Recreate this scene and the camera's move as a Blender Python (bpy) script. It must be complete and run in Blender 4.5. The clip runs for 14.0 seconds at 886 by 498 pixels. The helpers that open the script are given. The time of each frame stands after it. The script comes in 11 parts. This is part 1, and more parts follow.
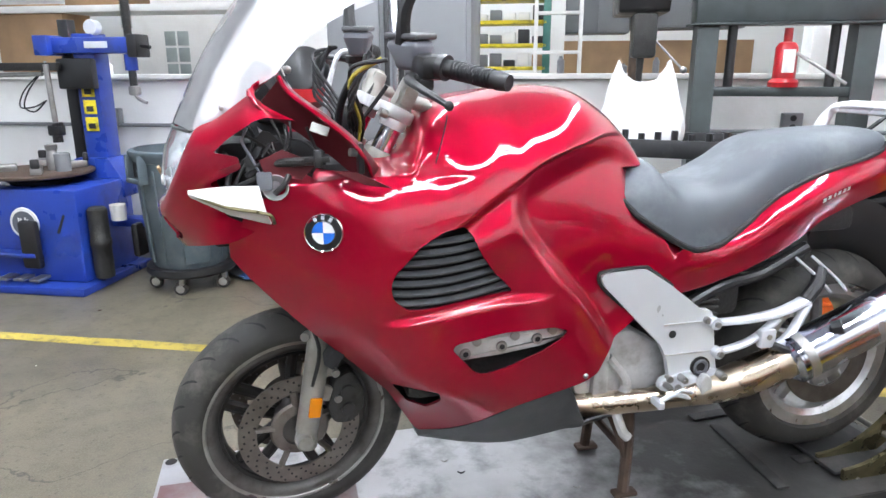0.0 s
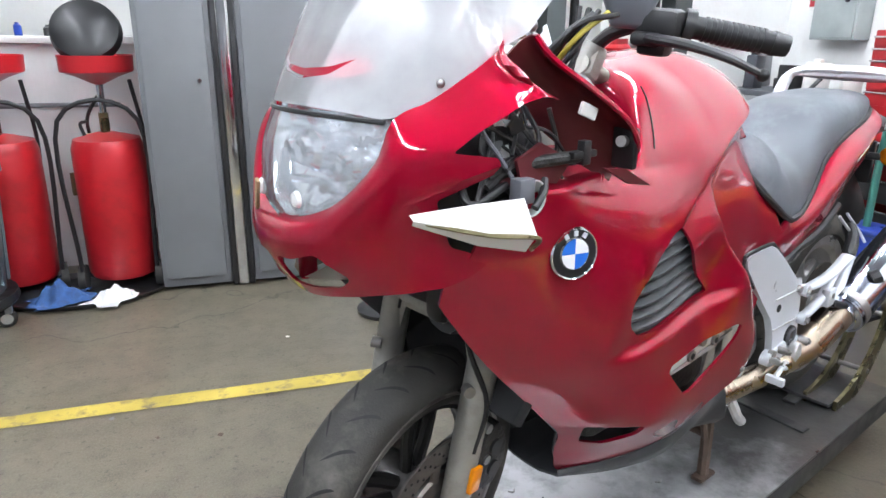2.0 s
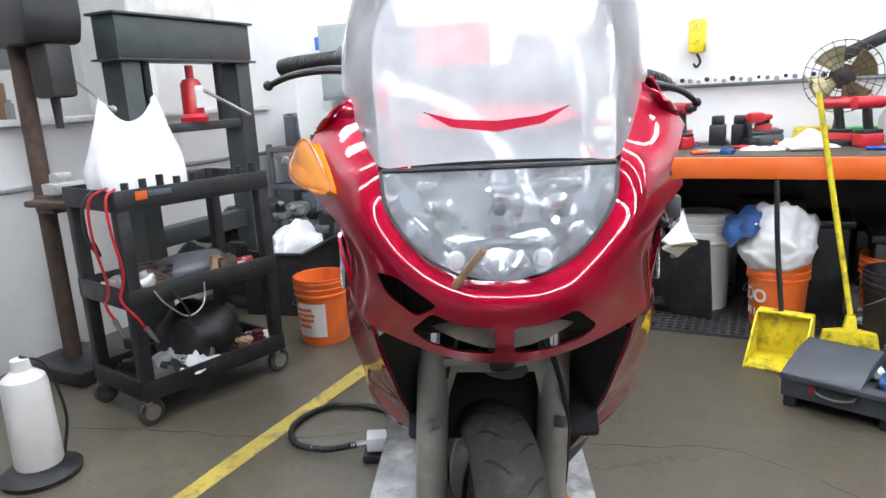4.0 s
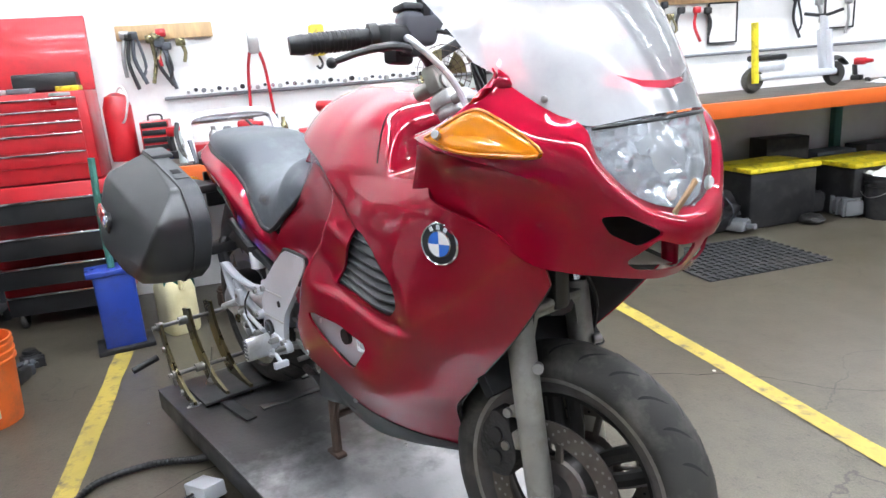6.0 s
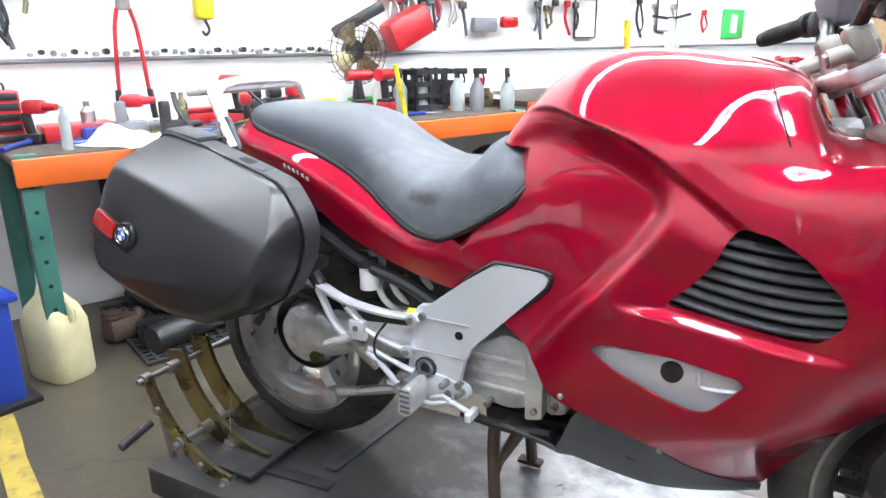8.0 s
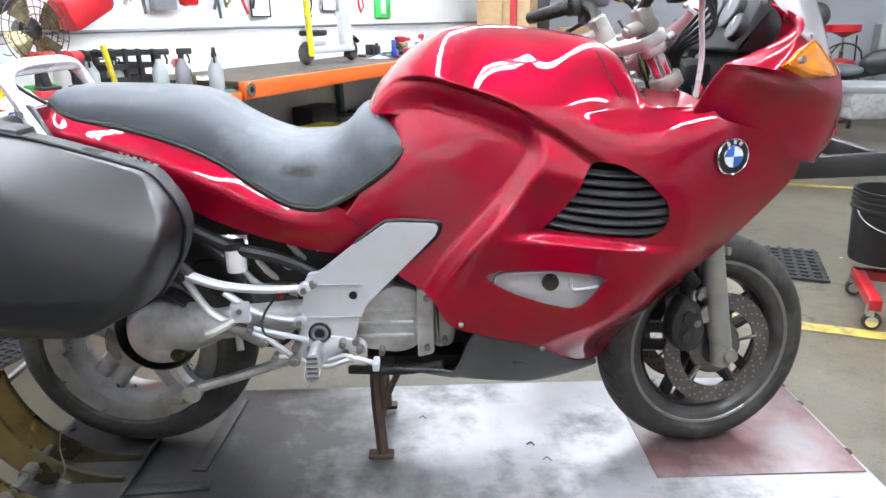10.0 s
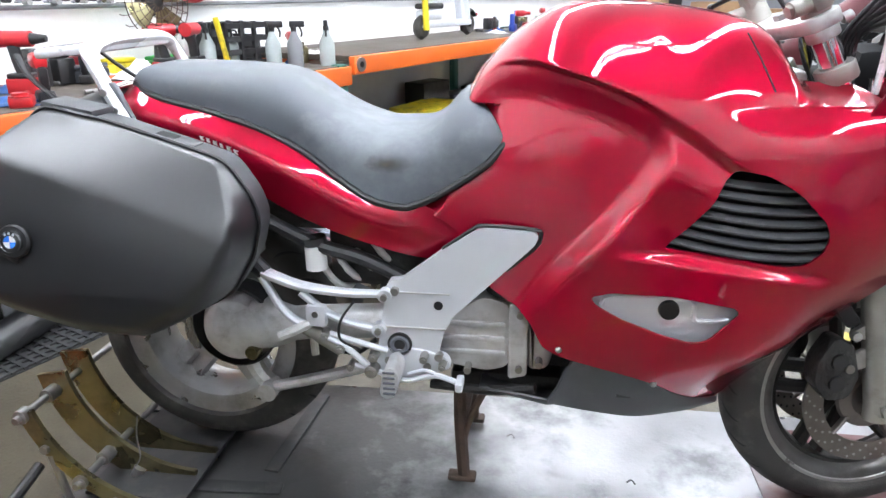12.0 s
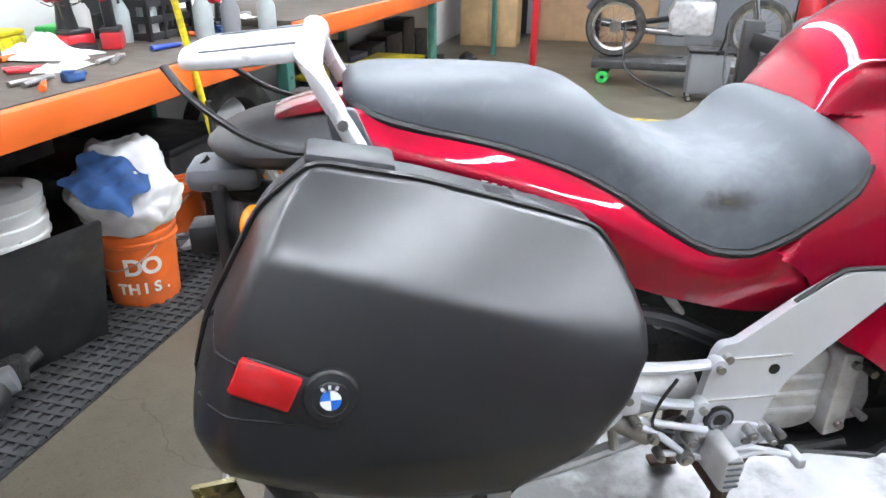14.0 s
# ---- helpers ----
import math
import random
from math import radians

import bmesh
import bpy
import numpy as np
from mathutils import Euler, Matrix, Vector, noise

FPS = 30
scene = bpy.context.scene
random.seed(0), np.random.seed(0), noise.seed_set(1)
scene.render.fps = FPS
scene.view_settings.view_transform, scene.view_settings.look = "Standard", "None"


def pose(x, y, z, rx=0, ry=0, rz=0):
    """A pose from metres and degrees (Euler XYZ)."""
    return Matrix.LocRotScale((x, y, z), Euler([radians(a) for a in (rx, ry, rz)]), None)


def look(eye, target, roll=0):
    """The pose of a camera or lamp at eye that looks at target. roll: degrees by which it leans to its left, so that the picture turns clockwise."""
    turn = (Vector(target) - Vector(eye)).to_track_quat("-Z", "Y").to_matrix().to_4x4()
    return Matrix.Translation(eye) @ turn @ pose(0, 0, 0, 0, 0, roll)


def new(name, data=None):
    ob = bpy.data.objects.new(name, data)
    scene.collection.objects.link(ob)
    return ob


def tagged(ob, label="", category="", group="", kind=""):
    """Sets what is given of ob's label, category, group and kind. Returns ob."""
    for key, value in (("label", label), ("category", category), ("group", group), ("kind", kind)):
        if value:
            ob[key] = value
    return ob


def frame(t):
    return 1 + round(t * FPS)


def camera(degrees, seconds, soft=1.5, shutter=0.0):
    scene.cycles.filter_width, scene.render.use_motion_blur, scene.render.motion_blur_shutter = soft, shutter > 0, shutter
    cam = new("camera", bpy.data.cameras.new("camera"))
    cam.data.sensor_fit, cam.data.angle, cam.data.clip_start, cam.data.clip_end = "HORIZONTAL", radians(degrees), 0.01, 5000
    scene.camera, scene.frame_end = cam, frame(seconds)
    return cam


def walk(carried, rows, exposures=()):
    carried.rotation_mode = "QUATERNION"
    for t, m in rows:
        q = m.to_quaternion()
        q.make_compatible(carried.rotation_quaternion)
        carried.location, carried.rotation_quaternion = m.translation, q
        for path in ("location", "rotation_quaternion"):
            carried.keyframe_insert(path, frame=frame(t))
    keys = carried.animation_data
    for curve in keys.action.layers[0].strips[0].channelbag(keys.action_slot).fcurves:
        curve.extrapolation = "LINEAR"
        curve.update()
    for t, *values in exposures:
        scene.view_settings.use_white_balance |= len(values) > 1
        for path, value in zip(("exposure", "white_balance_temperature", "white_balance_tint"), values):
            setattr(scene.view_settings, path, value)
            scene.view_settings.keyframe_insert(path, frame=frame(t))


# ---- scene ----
cam = camera(66.6, 14.0)
PATH = [
    (0, (0.756, 1.620, 1.341), (0.309, -0.258, 0.817), -0.2),
    (0.5, (0.885, 1.407, 1.304), (0.248, -0.408, 0.757), -1.3),
    (1, (1.006, 1.185, 1.306), (0.342, -0.592, 0.673), -0.8),
    (1.5, (1.213, 1.034, 1.295), (0.282, -0.627, 0.682), -0.6),
    (2, (1.432, 0.885, 1.325), (0.223, -0.586, 0.714), 0.5),
    (2.2, (1.469, 0.794, 1.315), (0.184, -0.610, 0.700), 0.4),
    (4.3, (1.869, -0.187, 1.315), (-0.070, -0.149, 0.824), -2.6),
    (4.5, (1.858, -0.305, 1.319), (-0.067, -0.186, 0.791), -1.9),
    (5, (1.843, -0.568, 1.311), (-0.037, -0.111, 0.803), 0.3),
    (5.5, (1.834, -0.838, 1.336), (0.135, 0.072, 0.800), 0.3),
    (6, (1.613, -1.000, 1.318), (0.091, 0.193, 0.807), -4.3),
    (6.5, (1.375, -1.139, 1.322), (-0.056, 0.139, 0.756), -1.5),
    (7, (1.115, -1.369, 1.328), (-0.117, 0.094, 0.743), -1.9),
    (7.5, (0.834, -1.443, 1.319), (-0.174, 0.181, 0.730), -1.8),
    (7.7, (0.682, -1.435, 1.308), (-0.299, 0.212, 0.738), -1.1),
    (9.8, (0.003, -1.683, 1.292), (-0.090, 0.208, 0.647), -2.1),
    (10, (0.021, -1.711, 1.302), (0.063, 0.184, 0.665), -0.9),
    (10.5, (0.084, -1.724, 1.310), (0.327, 0.166, 0.702), -0.5),
    (11, (0.119, -1.715, 1.312), (0.250, 0.184, 0.699), -1.2),
    (11.5, (0.087, -1.636, 1.300), (0.068, 0.252, 0.640), -0.8),
    (12, (0.041, -1.505, 1.305), (-0.235, 0.347, 0.604), -0.6),
    (12.5, (-0.107, -1.442, 1.303), (-0.434, 0.369, 0.519), -0.2),
    (13, (-0.413, -1.388, 1.319), (-0.517, 0.465, 0.574), -1.2),
    (13.5, (-0.658, -1.248, 1.324), (-0.455, 0.577, 0.531), 0.2),
    (14, (-0.857, -1.099, 1.351), (-0.593, 0.701, 0.520), 0.5),
]
walk(cam, [(t, look(e, g, r)) for t, e, g, r in PATH], [(0.0, 0.25, 6250, 14), (2.0, 0.18, 6250, 14), (5.0, -0.06, 6250, 14), (6.0, 0.18, 6250, 14), (7.5, 0.52, 6250, 14), (11.0, 0.42, 6250, 14), (14.0, 0.48, 6250, 14)])

# ---------------------------------------------------------------- light
ROOM = -22.5
RM = Matrix.Rotation(radians(ROOM), 4, "Z")
CEIL = 4.1
world = bpy.data.worlds.new("world")
scene.world = world
world.use_nodes = True
world.node_tree.nodes["Background"].inputs[0].default_value = (0.8, 0.9, 1.0, 1)
world.node_tree.nodes["Background"].inputs[1].default_value = 0.25


# ---------------------------------------------------------------- materials
def mat(name, col, rough=0.5, metal=0.0, coat=0.0, var=0.15, scale=6.0, bump=0.0, bscale=120.0, stain=None, samt=0.35, sscale=3.0, rvar=0.12, spec=0.5, emit=0.0, alpha=1.0, trans=0.0, stretch=(1, 1, 1), perobj=0.0):
    m = bpy.data.materials.new(name)
    m.use_nodes = True
    nt = m.node_tree
    b = nt.nodes["Principled BSDF"]
    lk = nt.links.new

    def node(kind):
        return nt.nodes.new(kind)

    tc = node("ShaderNodeTexCoord")
    mp = node("ShaderNodeMapping")
    mp.inputs["Scale"].default_value = stretch
    lk(tc.outputs["Object"], mp.inputs[0])
    n1 = node("ShaderNodeTexNoise")
    n1.inputs["Scale"].default_value, n1.inputs["Detail"].default_value = scale, 5
    lk(mp.outputs[0], n1.inputs["Vector"])
    ramp = node("ShaderNodeMapRange")
    ramp.inputs[1].default_value, ramp.inputs[2].default_value = 0.3, 0.7
    ramp.inputs[3].default_value, ramp.inputs[4].default_value = 1 - var, 1 + var
    lk(n1.outputs[0], ramp.inputs[0])
    mul = node("ShaderNodeVectorMath")
    mul.operation = "SCALE"
    mul.inputs[0].default_value = col
    lk(ramp.outputs[0], mul.inputs["Scale"])
    out = mul.outputs[0]
    if stain:
        n2 = node("ShaderNodeTexNoise")
        n2.inputs["Scale"].default_value, n2.inputs["Detail"].default_value, n2.inputs["Roughness"].default_value = sscale, 8, 0.65
        lk(mp.outputs[0], n2.inputs["Vector"])
        r2 = node("ShaderNodeMapRange")
        r2.inputs[1].default_value, r2.inputs[2].default_value = 0.5, 0.68
        r2.inputs[3].default_value, r2.inputs[4].default_value = 0, samt
        lk(n2.outputs[0], r2.inputs[0])
        mx = node("ShaderNodeMix")
        mx.data_type = "RGBA"
        lk(r2.outputs[0], mx.inputs[0])
        lk(out, mx.inputs[6])
        mx.inputs[7].default_value = (*stain, 1)
        out = mx.outputs[2]
    if perobj:
        oi = node("ShaderNodeObjectInfo")
        r3 = node("ShaderNodeMapRange")
        r3.inputs[3].default_value, r3.inputs[4].default_value = 1 - perobj, 1 + perobj
        lk(oi.outputs["Random"], r3.inputs[0])
        m3 = node("ShaderNodeVectorMath")
        m3.operation = "SCALE"
        lk(out, m3.inputs[0])
        lk(r3.outputs[0], m3.inputs["Scale"])
        out = m3.outputs[0]
    lk(out, b.inputs["Base Color"])
    n3 = node("ShaderNodeTexNoise")
    n3.inputs["Scale"].default_value, n3.inputs["Detail"].default_value = bscale, 4
    lk(mp.outputs[0], n3.inputs["Vector"])
    rr = node("ShaderNodeMapRange")
    rr.inputs[1].default_value, rr.inputs[2].default_value = 0.3, 0.7
    rr.inputs[3].default_value, rr.inputs[4].default_value = max(0.02, rough - rvar), min(1, rough + rvar)
    lk(n1.outputs[0], rr.inputs[0])
    lk(rr.outputs[0], b.inputs["Roughness"])
    if bump:
        bp = node("ShaderNodeBump")
        bp.inputs["Strength"].default_value, bp.inputs["Distance"].default_value = bump, 0.01
        lk(n3.outputs[0], bp.inputs["Height"])
        lk(bp.outputs[0], b.inputs["Normal"])
    b.inputs["Metallic"].default_value = metal
    b.inputs["Coat Weight"].default_value, b.inputs["Coat Roughness"].default_value = coat, 0.03
    b.inputs["Specular IOR Level"].default_value = spec
    if emit:
        b.inputs["Emission Color"].default_value, b.inputs["Emission Strength"].default_value = (*col, 1), emit
    b.inputs["Alpha"].default_value = alpha
    b.inputs["Transmission Weight"].default_value = trans
    return m


RED = mat("red_paint", (0.31, 0.0018, 0.019), 0.37, 0.55, 1.0, 0.05, 3, stain=(0.27, 0.0016, 0.016), samt=0.25, rvar=0.04, spec=0.0)
# darker copy of the red: shade inside the broken pod put into colour
DARKRED = mat("red_paint_darkened", (0.085, 0.005, 0.009), 0.5, 0.1, 0.0, 0.25, 10)
BLACKP = mat("black_plastic", (0.011, 0.011, 0.012), 0.48, 0, 0, 0.25, 14, bump=0.03, bscale=500)
FINP = mat("fin_plastic", (0.032, 0.033, 0.036), 0.5, 0, 0, 0.25, 14, stain=(0.09, 0.09, 0.09), samt=0.5, sscale=25)
CASEP = mat("case_plastic", (0.011, 0.0115, 0.013), 0.32, 0, 0, 0.06, 5, bump=0.05, bscale=900, spec=0.75, rvar=0.015)
SHELLP = mat("case_shell_plastic", (0.035, 0.037, 0.041), 0.45, 0, 0, 0.2, 7, bump=0.03, bscale=600, stain=(0.075, 0.078, 0.083), samt=0.5, sscale=12)
PANP = mat("pan_plastic", (0.045, 0.046, 0.05), 0.5, 0, 0, 0.15, 9, bump=0.03, bscale=500, stain=(0.10, 0.10, 0.105), samt=0.4, sscale=9)
REFLM = mat("reflector_silver", (0.80, 0.82, 0.85), 0.13, 0.85, 0, 0.08, 20, rvar=0.05)
RIML = mat("rim_lip", (0.30, 0.295, 0.28), 0.35, 0.9, 0, 0.2, 14, stain=(0.2, 0.19, 0.17), samt=0.5, sscale=12)
GREYP = mat("grey_plastic", (0.11, 0.115, 0.13), 0.5, 0, 0, 0.12, 8, bump=0.03, bscale=500)
VINYL = mat("seat_vinyl", (0.080, 0.090, 0.104), 0.52, 0, 0, 0.20, 5, bump=0.03, bscale=420, stain=(0.165, 0.18, 0.195), samt=0.75, sscale=4.5, spec=0.5)
TAILG = mat("tail_grey", (0.055, 0.056, 0.06), 0.5, 0, 0, 0.2, 9, stain=(0.12, 0.12, 0.12), samt=0.5, sscale=7)
DUSTY = mat("dusty_floor", (0.30, 0.265, 0.215), 0.7, 0, 0, 0.25, 12, stain=(0.2, 0.18, 0.15), samt=0.5)
MUD = mat("seat_dirt", (0.085, 0.075, 0.060), 0.8, 0, 0, 0.3, 60)


def ragged(m, c, r, s_):
    """Let the stain thin out unevenly away from its middle."""
    nt = m.node_tree
    tc = nt.nodes.new("ShaderNodeTexCoord")
    mp = nt.nodes.new("ShaderNodeMapping")
    mp.vector_type = "TEXTURE"
    mp.inputs["Location"].default_value, mp.inputs["Scale"].default_value = c, r
    nt.links.new(tc.outputs["Object"], mp.inputs[0])
    ln = nt.nodes.new("ShaderNodeVectorMath")
    ln.operation = "LENGTH"
    nt.links.new(mp.outputs[0], ln.inputs[0])
    n = nt.nodes.new("ShaderNodeTexNoise")
    n.inputs["Scale"].default_value, n.inputs["Detail"].default_value, n.inputs["Roughness"].default_value = s_, 8, 0.7
    nt.links.new(tc.outputs["Object"], n.inputs["Vector"])
    ad = nt.nodes.new("ShaderNodeMath")
    ad.operation = "MULTIPLY_ADD"
    nt.links.new(n.outputs[0], ad.inputs[0])
    ad.inputs[1].default_value = 1.6
    nt.links.new(ln.outputs["Value"], ad.inputs[2])
    rg = nt.nodes.new("ShaderNodeMapRange")
    rg.inputs[1].default_value, rg.inputs[2].default_value, rg.inputs[3].default_value, rg.inputs[4].default_value = 0.75, 1.65, 0.85, 0.0
    nt.links.new(ad.outputs[0], rg.inputs[0])
    nt.links.new(rg.outputs[0], nt.nodes["Principled BSDF"].inputs["Alpha"])


ragged(MUD, (-0.272, -0.19, 0.817), (0.062, 0.2, 0.022), 45)
YELLOWC = mat("yellow_cable", (0.35, 0.29, 0.03), 0.5)
SILVER = mat("silver_paint", (0.69, 0.71, 0.75), 0.30, 0.30, 0.0, 0.03, 12, rvar=0.03)
RACKW = mat("white_silver", (0.80, 0.81, 0.83), 0.3, 0.25, 0.3, 0.05, 12, stain=(0.6, 0.6, 0.6), samt=0.3, sscale=14)
CASTAL = mat("cast_aluminium", (0.60, 0.60, 0.60), 0.38, 0.5, 0, 0.15, 20, bump=0.05, bscale=300, stain=(0.28, 0.26, 0.23), samt=0.5, sscale=18, rvar=0.03)
FORKM = mat("fork_grey", (0.34, 0.33, 0.30), 0.5, 0.6, 0, 0.15, 16, stain=(0.2, 0.18, 0.14), samt=0.5, sscale=20)
RIMM = mat("rim_grey", (0.11, 0.105, 0.10), 0.42, 0.6, 0.1, 0.25, 14, stain=(0.05, 0.042, 0.035), samt=0.7, sscale=12)
RIMR = mat("rim_silver", (0.52, 0.52, 0.52), 0.34, 0.8, 0.1, 0.12, 14, stain=(0.25, 0.23, 0.21), samt=0.6, sscale=10)
RIMD = mat("rim_dark", (0.03, 0.029, 0.028), 0.4, 0.6, 0.1, 0.25, 14)
CHROME = mat("chrome", (0.75, 0.75, 0.76), 0.12, 1.0, 0, 0.05, 10, rvar=0.05)
BLUED = mat("blued_steel", (0.62, 0.64, 0.70), 0.18, 1.0, 0, 0.12, 8, stain=(0.35, 0.4, 0.62), samt=0.5, sscale=6)
TITAN = mat("heat_steel", (0.50, 0.42, 0.33), 0.3, 1.0, 0, 0.25, 9, stain=(0.35, 0.24, 0.14), samt=0.5)
STEEL = mat("steel", (0.36, 0.35, 0.34), 0.4, 0.9, 0, 0.2, 20)
DISC = mat("disc_steel", (0.17, 0.152, 0.138), 0.45, 0.8, 0, 0.25, 20, stain=(0.09, 0.066, 0.05), samt=0.5, sscale=12)
RUBBER = mat("tyre_rubber", (0.036, 0.034, 0.031), 0.66, 0, 0, 0.3, 12, bump=0.1, bscale=250, stain=(0.115, 0.106, 0.092), samt=0.75, sscale=9, spec=0.35)
RUBD = mat("tyre_groove", (0.01, 0.01, 0.01), 0.85, 0, 0, 0.1)
BLACK = mat("black_paint", (0.013, 0.013, 0.014), 0.42, 0, 0.1, 0.2, 10)
# near black: shade of holes and hollows as colour; also seams and crack
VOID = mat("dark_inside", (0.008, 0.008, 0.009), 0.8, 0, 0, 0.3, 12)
ENGINE = mat("engine_black", (0.03, 0.029, 0.028), 0.55, 0.3, 0, 0.35, 14, bump=0.4, bscale=90)
BRASS = mat("zinc_yellow", (0.24, 0.21, 0.115), 0.30, 0.9, 0, 0.25, 14, stain=(0.10, 0.08, 0.05), samt=0.6, sscale=9)
POSTM = mat("worn_post", (0.24, 0.21, 0.18), 0.55, 0.2, 0, 0.3, 9, stain=(0.34, 0.17, 0.03), samt=0.85, sscale=11)
RUST = mat("rusty_steel", (0.09, 0.06, 0.045), 0.65, 0.4, 0, 0.35, 22, bump=0.3, bscale=160)
WHITEP = mat("white_plastic", (0.78, 0.77, 0.74), 0.4, 0, 0, 0.06, 10)
AMBER = mat("amber_lens", (0.95, 0.30, 0.003), 0.12, 0, 0.6, 0.04, 20, trans=0.12)
AMBERD = mat("amber_bulb", (0.55, 0.16, 0.004), 0.3, 0, 0.3, 0.08, 20)
REDLENS = mat("red_lens", (0.50, 0.012, 0.014), 0.15, 0, 0.6, 0.1, 30, trans=0.15)
BLUE = mat("blue_enamel", (0.03, 0.16, 0.62), 0.25, 0, 0.5, 0.05)
WHITE = mat("white_enamel", (0.82, 0.82, 0.82), 0.3, 0, 0.4, 0.04)
SPRINGW = mat("white_spring", (0.68, 0.68, 0.66), 0.4, 0, 0.2, 0.12, 20)


def clear(name, tint, rough, mixin, haze=(0.55, 0.55, 0.56), gloss=0.06, ior=1.45):
    """A clear sheet: mostly see-through, with gloss and a little milky scatter."""
    m = bpy.data.materials.new(name)
    m.use_nodes = True
    nt = m.node_tree
    b = nt.nodes["Principled BSDF"]
    out = nt.nodes["Material Output"]
    tr = nt.nodes.new("ShaderNodeBsdfTransparent")
    tr.inputs[0].default_value = (*tint, 1)
    b.inputs["Base Color"].default_value = (*haze, 1)
    b.inputs["Roughness"].default_value = rough
    n = nt.nodes.new("ShaderNodeTexNoise")
    n.inputs["Scale"].default_value, n.inputs["Detail"].default_value = 9, 8
    tc = nt.nodes.new("ShaderNodeTexCoord")
    nt.links.new(tc.outputs["Object"], n.inputs["Vector"])
    r = nt.nodes.new("ShaderNodeMapRange")
    r.inputs[1].default_value, r.inputs[2].default_value = 0.35, 0.75
    r.inputs[3].default_value, r.inputs[4].default_value = mixin * 0.85, mixin * 1.25
    nt.links.new(n.outputs[0], r.inputs[0])
    mx = nt.nodes.new("ShaderNodeMixShader")
    nt.links.new(r.outputs[0], mx.inputs[0])
    nt.links.new(tr.outputs[0], mx.inputs[1])
    tl = nt.nodes.new("ShaderNodeBsdfTranslucent")
    tl.inputs[0].default_value = (*haze, 1)
    both = nt.nodes.new("ShaderNodeAddShader")
    nt.links.new(b.outputs[0], both.inputs[0])
    nt.links.new(tl.outputs[0], both.inputs[1])
    nt.links.new(both.outputs[0], mx.inputs[2])
    fr = nt.nodes.new("ShaderNodeFresnel")
    fr.inputs[0].default_value = ior
    gl = nt.nodes.new("ShaderNodeBsdfGlossy")
    gl.inputs["Roughness"].default_value = gloss
    mg = nt.nodes.new("ShaderNodeMixShader")
    nt.links.new(fr.outputs[0], mg.inputs[0])
    nt.links.new(mx.outputs[0], mg.inputs[1])
    nt.links.new(gl.outputs[0], mg.inputs[2])
    nt.links.new(mg.outputs[0], out.inputs[0])
    return m


SCREEN = clear("clear_screen", (0.985, 0.99, 0.99), 0.30, 0.27, haze=(0.66, 0.66, 0.67), gloss=0.035, ior=1.22)
LENS = clear("clear_lens", (0.93, 0.95, 0.96), 0.12, 0.24, haze=(0.48, 0.49, 0.50), gloss=0.04, ior=1.35)



def concrete(name, pale, mid, dark):
    """Sealed floor: broad mottling, brown stains, black spots, fine grit and wandering hairline cracks."""
    m = mat(name, mid, 0.36, 0, 0, 0.25, 1.5, bump=0.10, bscale=70, spec=0.5, rvar=0.08)
    nt = m.node_tree
    b = nt.nodes["Principled BSDF"]
    lk = nt.links.new
    out = b.inputs["Base Color"].links[0].from_socket
    tc = nt.nodes.new("ShaderNodeTexCoord")
    for scale, detail, lo, hi, col, amt in ((0.45, 6, 0.40, 0.75, pale, 0.6), (1.7, 4, 0.35, 0.80, dark, 0.55), (9.0, 9, 0.46, 0.74, dark, 0.75), (34.0, 6, 0.57, 0.68, (0.028, 0.024, 0.018), 0.8), (150.0, 3, 0.40, 0.75, pale, 0.6)):
        n = nt.nodes.new("ShaderNodeTexNoise")
        n.inputs["Scale"].default_value, n.inputs["Detail"].default_value, n.inputs["Roughness"].default_value = scale, detail, 0.62
        lk(tc.outputs["Object"], n.inputs["Vector"])
        r = nt.nodes.new("ShaderNodeMapRange")
        r.inputs[1].default_value, r.inputs[2].default_value, r.inputs[3].default_value, r.inputs[4].default_value = lo, hi, 0, amt
        lk(n.outputs[0], r.inputs[0])
        mx = nt.nodes.new("ShaderNodeMix")
        mx.data_type = "RGBA"
        lk(r.outputs[0], mx.inputs[0])
        lk(out, mx.inputs[6])
        mx.inputs[7].default_value = (*col, 1)
        out = mx.outputs[2]
    # cracks
    n = nt.nodes.new("ShaderNodeTexNoise")
    n.inputs["Scale"].default_value, n.inputs["Detail"].default_value, n.inputs["Roughness"].default_value = 0.42, 9, 0.5
    lk(tc.outputs["Object"], n.inputs["Vector"])
    d = nt.nodes.new("ShaderNodeMath")
    d.operation = "SUBTRACT"
    lk(n.outputs[0], d.inputs[0])
    d.inputs[1].default_value = 0.5
    ab = nt.nodes.new("ShaderNodeMath")
    ab.operation = "ABSOLUTE"
    lk(d.outputs[0], ab.inputs[0])
    r = nt.nodes.new("ShaderNodeMapRange")
    r.inputs[1].default_value, r.inputs[2].default_value, r.inputs[3].default_value, r.inputs[4].default_value = 0.0005, 0.0018, 0.8, 0.0
    lk(ab.outputs[0], r.inputs[0])
    mx = nt.nodes.new("ShaderNodeMix")
    mx.data_type = "RGBA"
    lk(r.outputs[0], mx.inputs[0])
    lk(out, mx.inputs[6])
    mx.inputs[7].default_value = (0.03, 0.026, 0.02, 1)
    lk(mx.outputs[2], b.inputs["Base Color"])
    return m


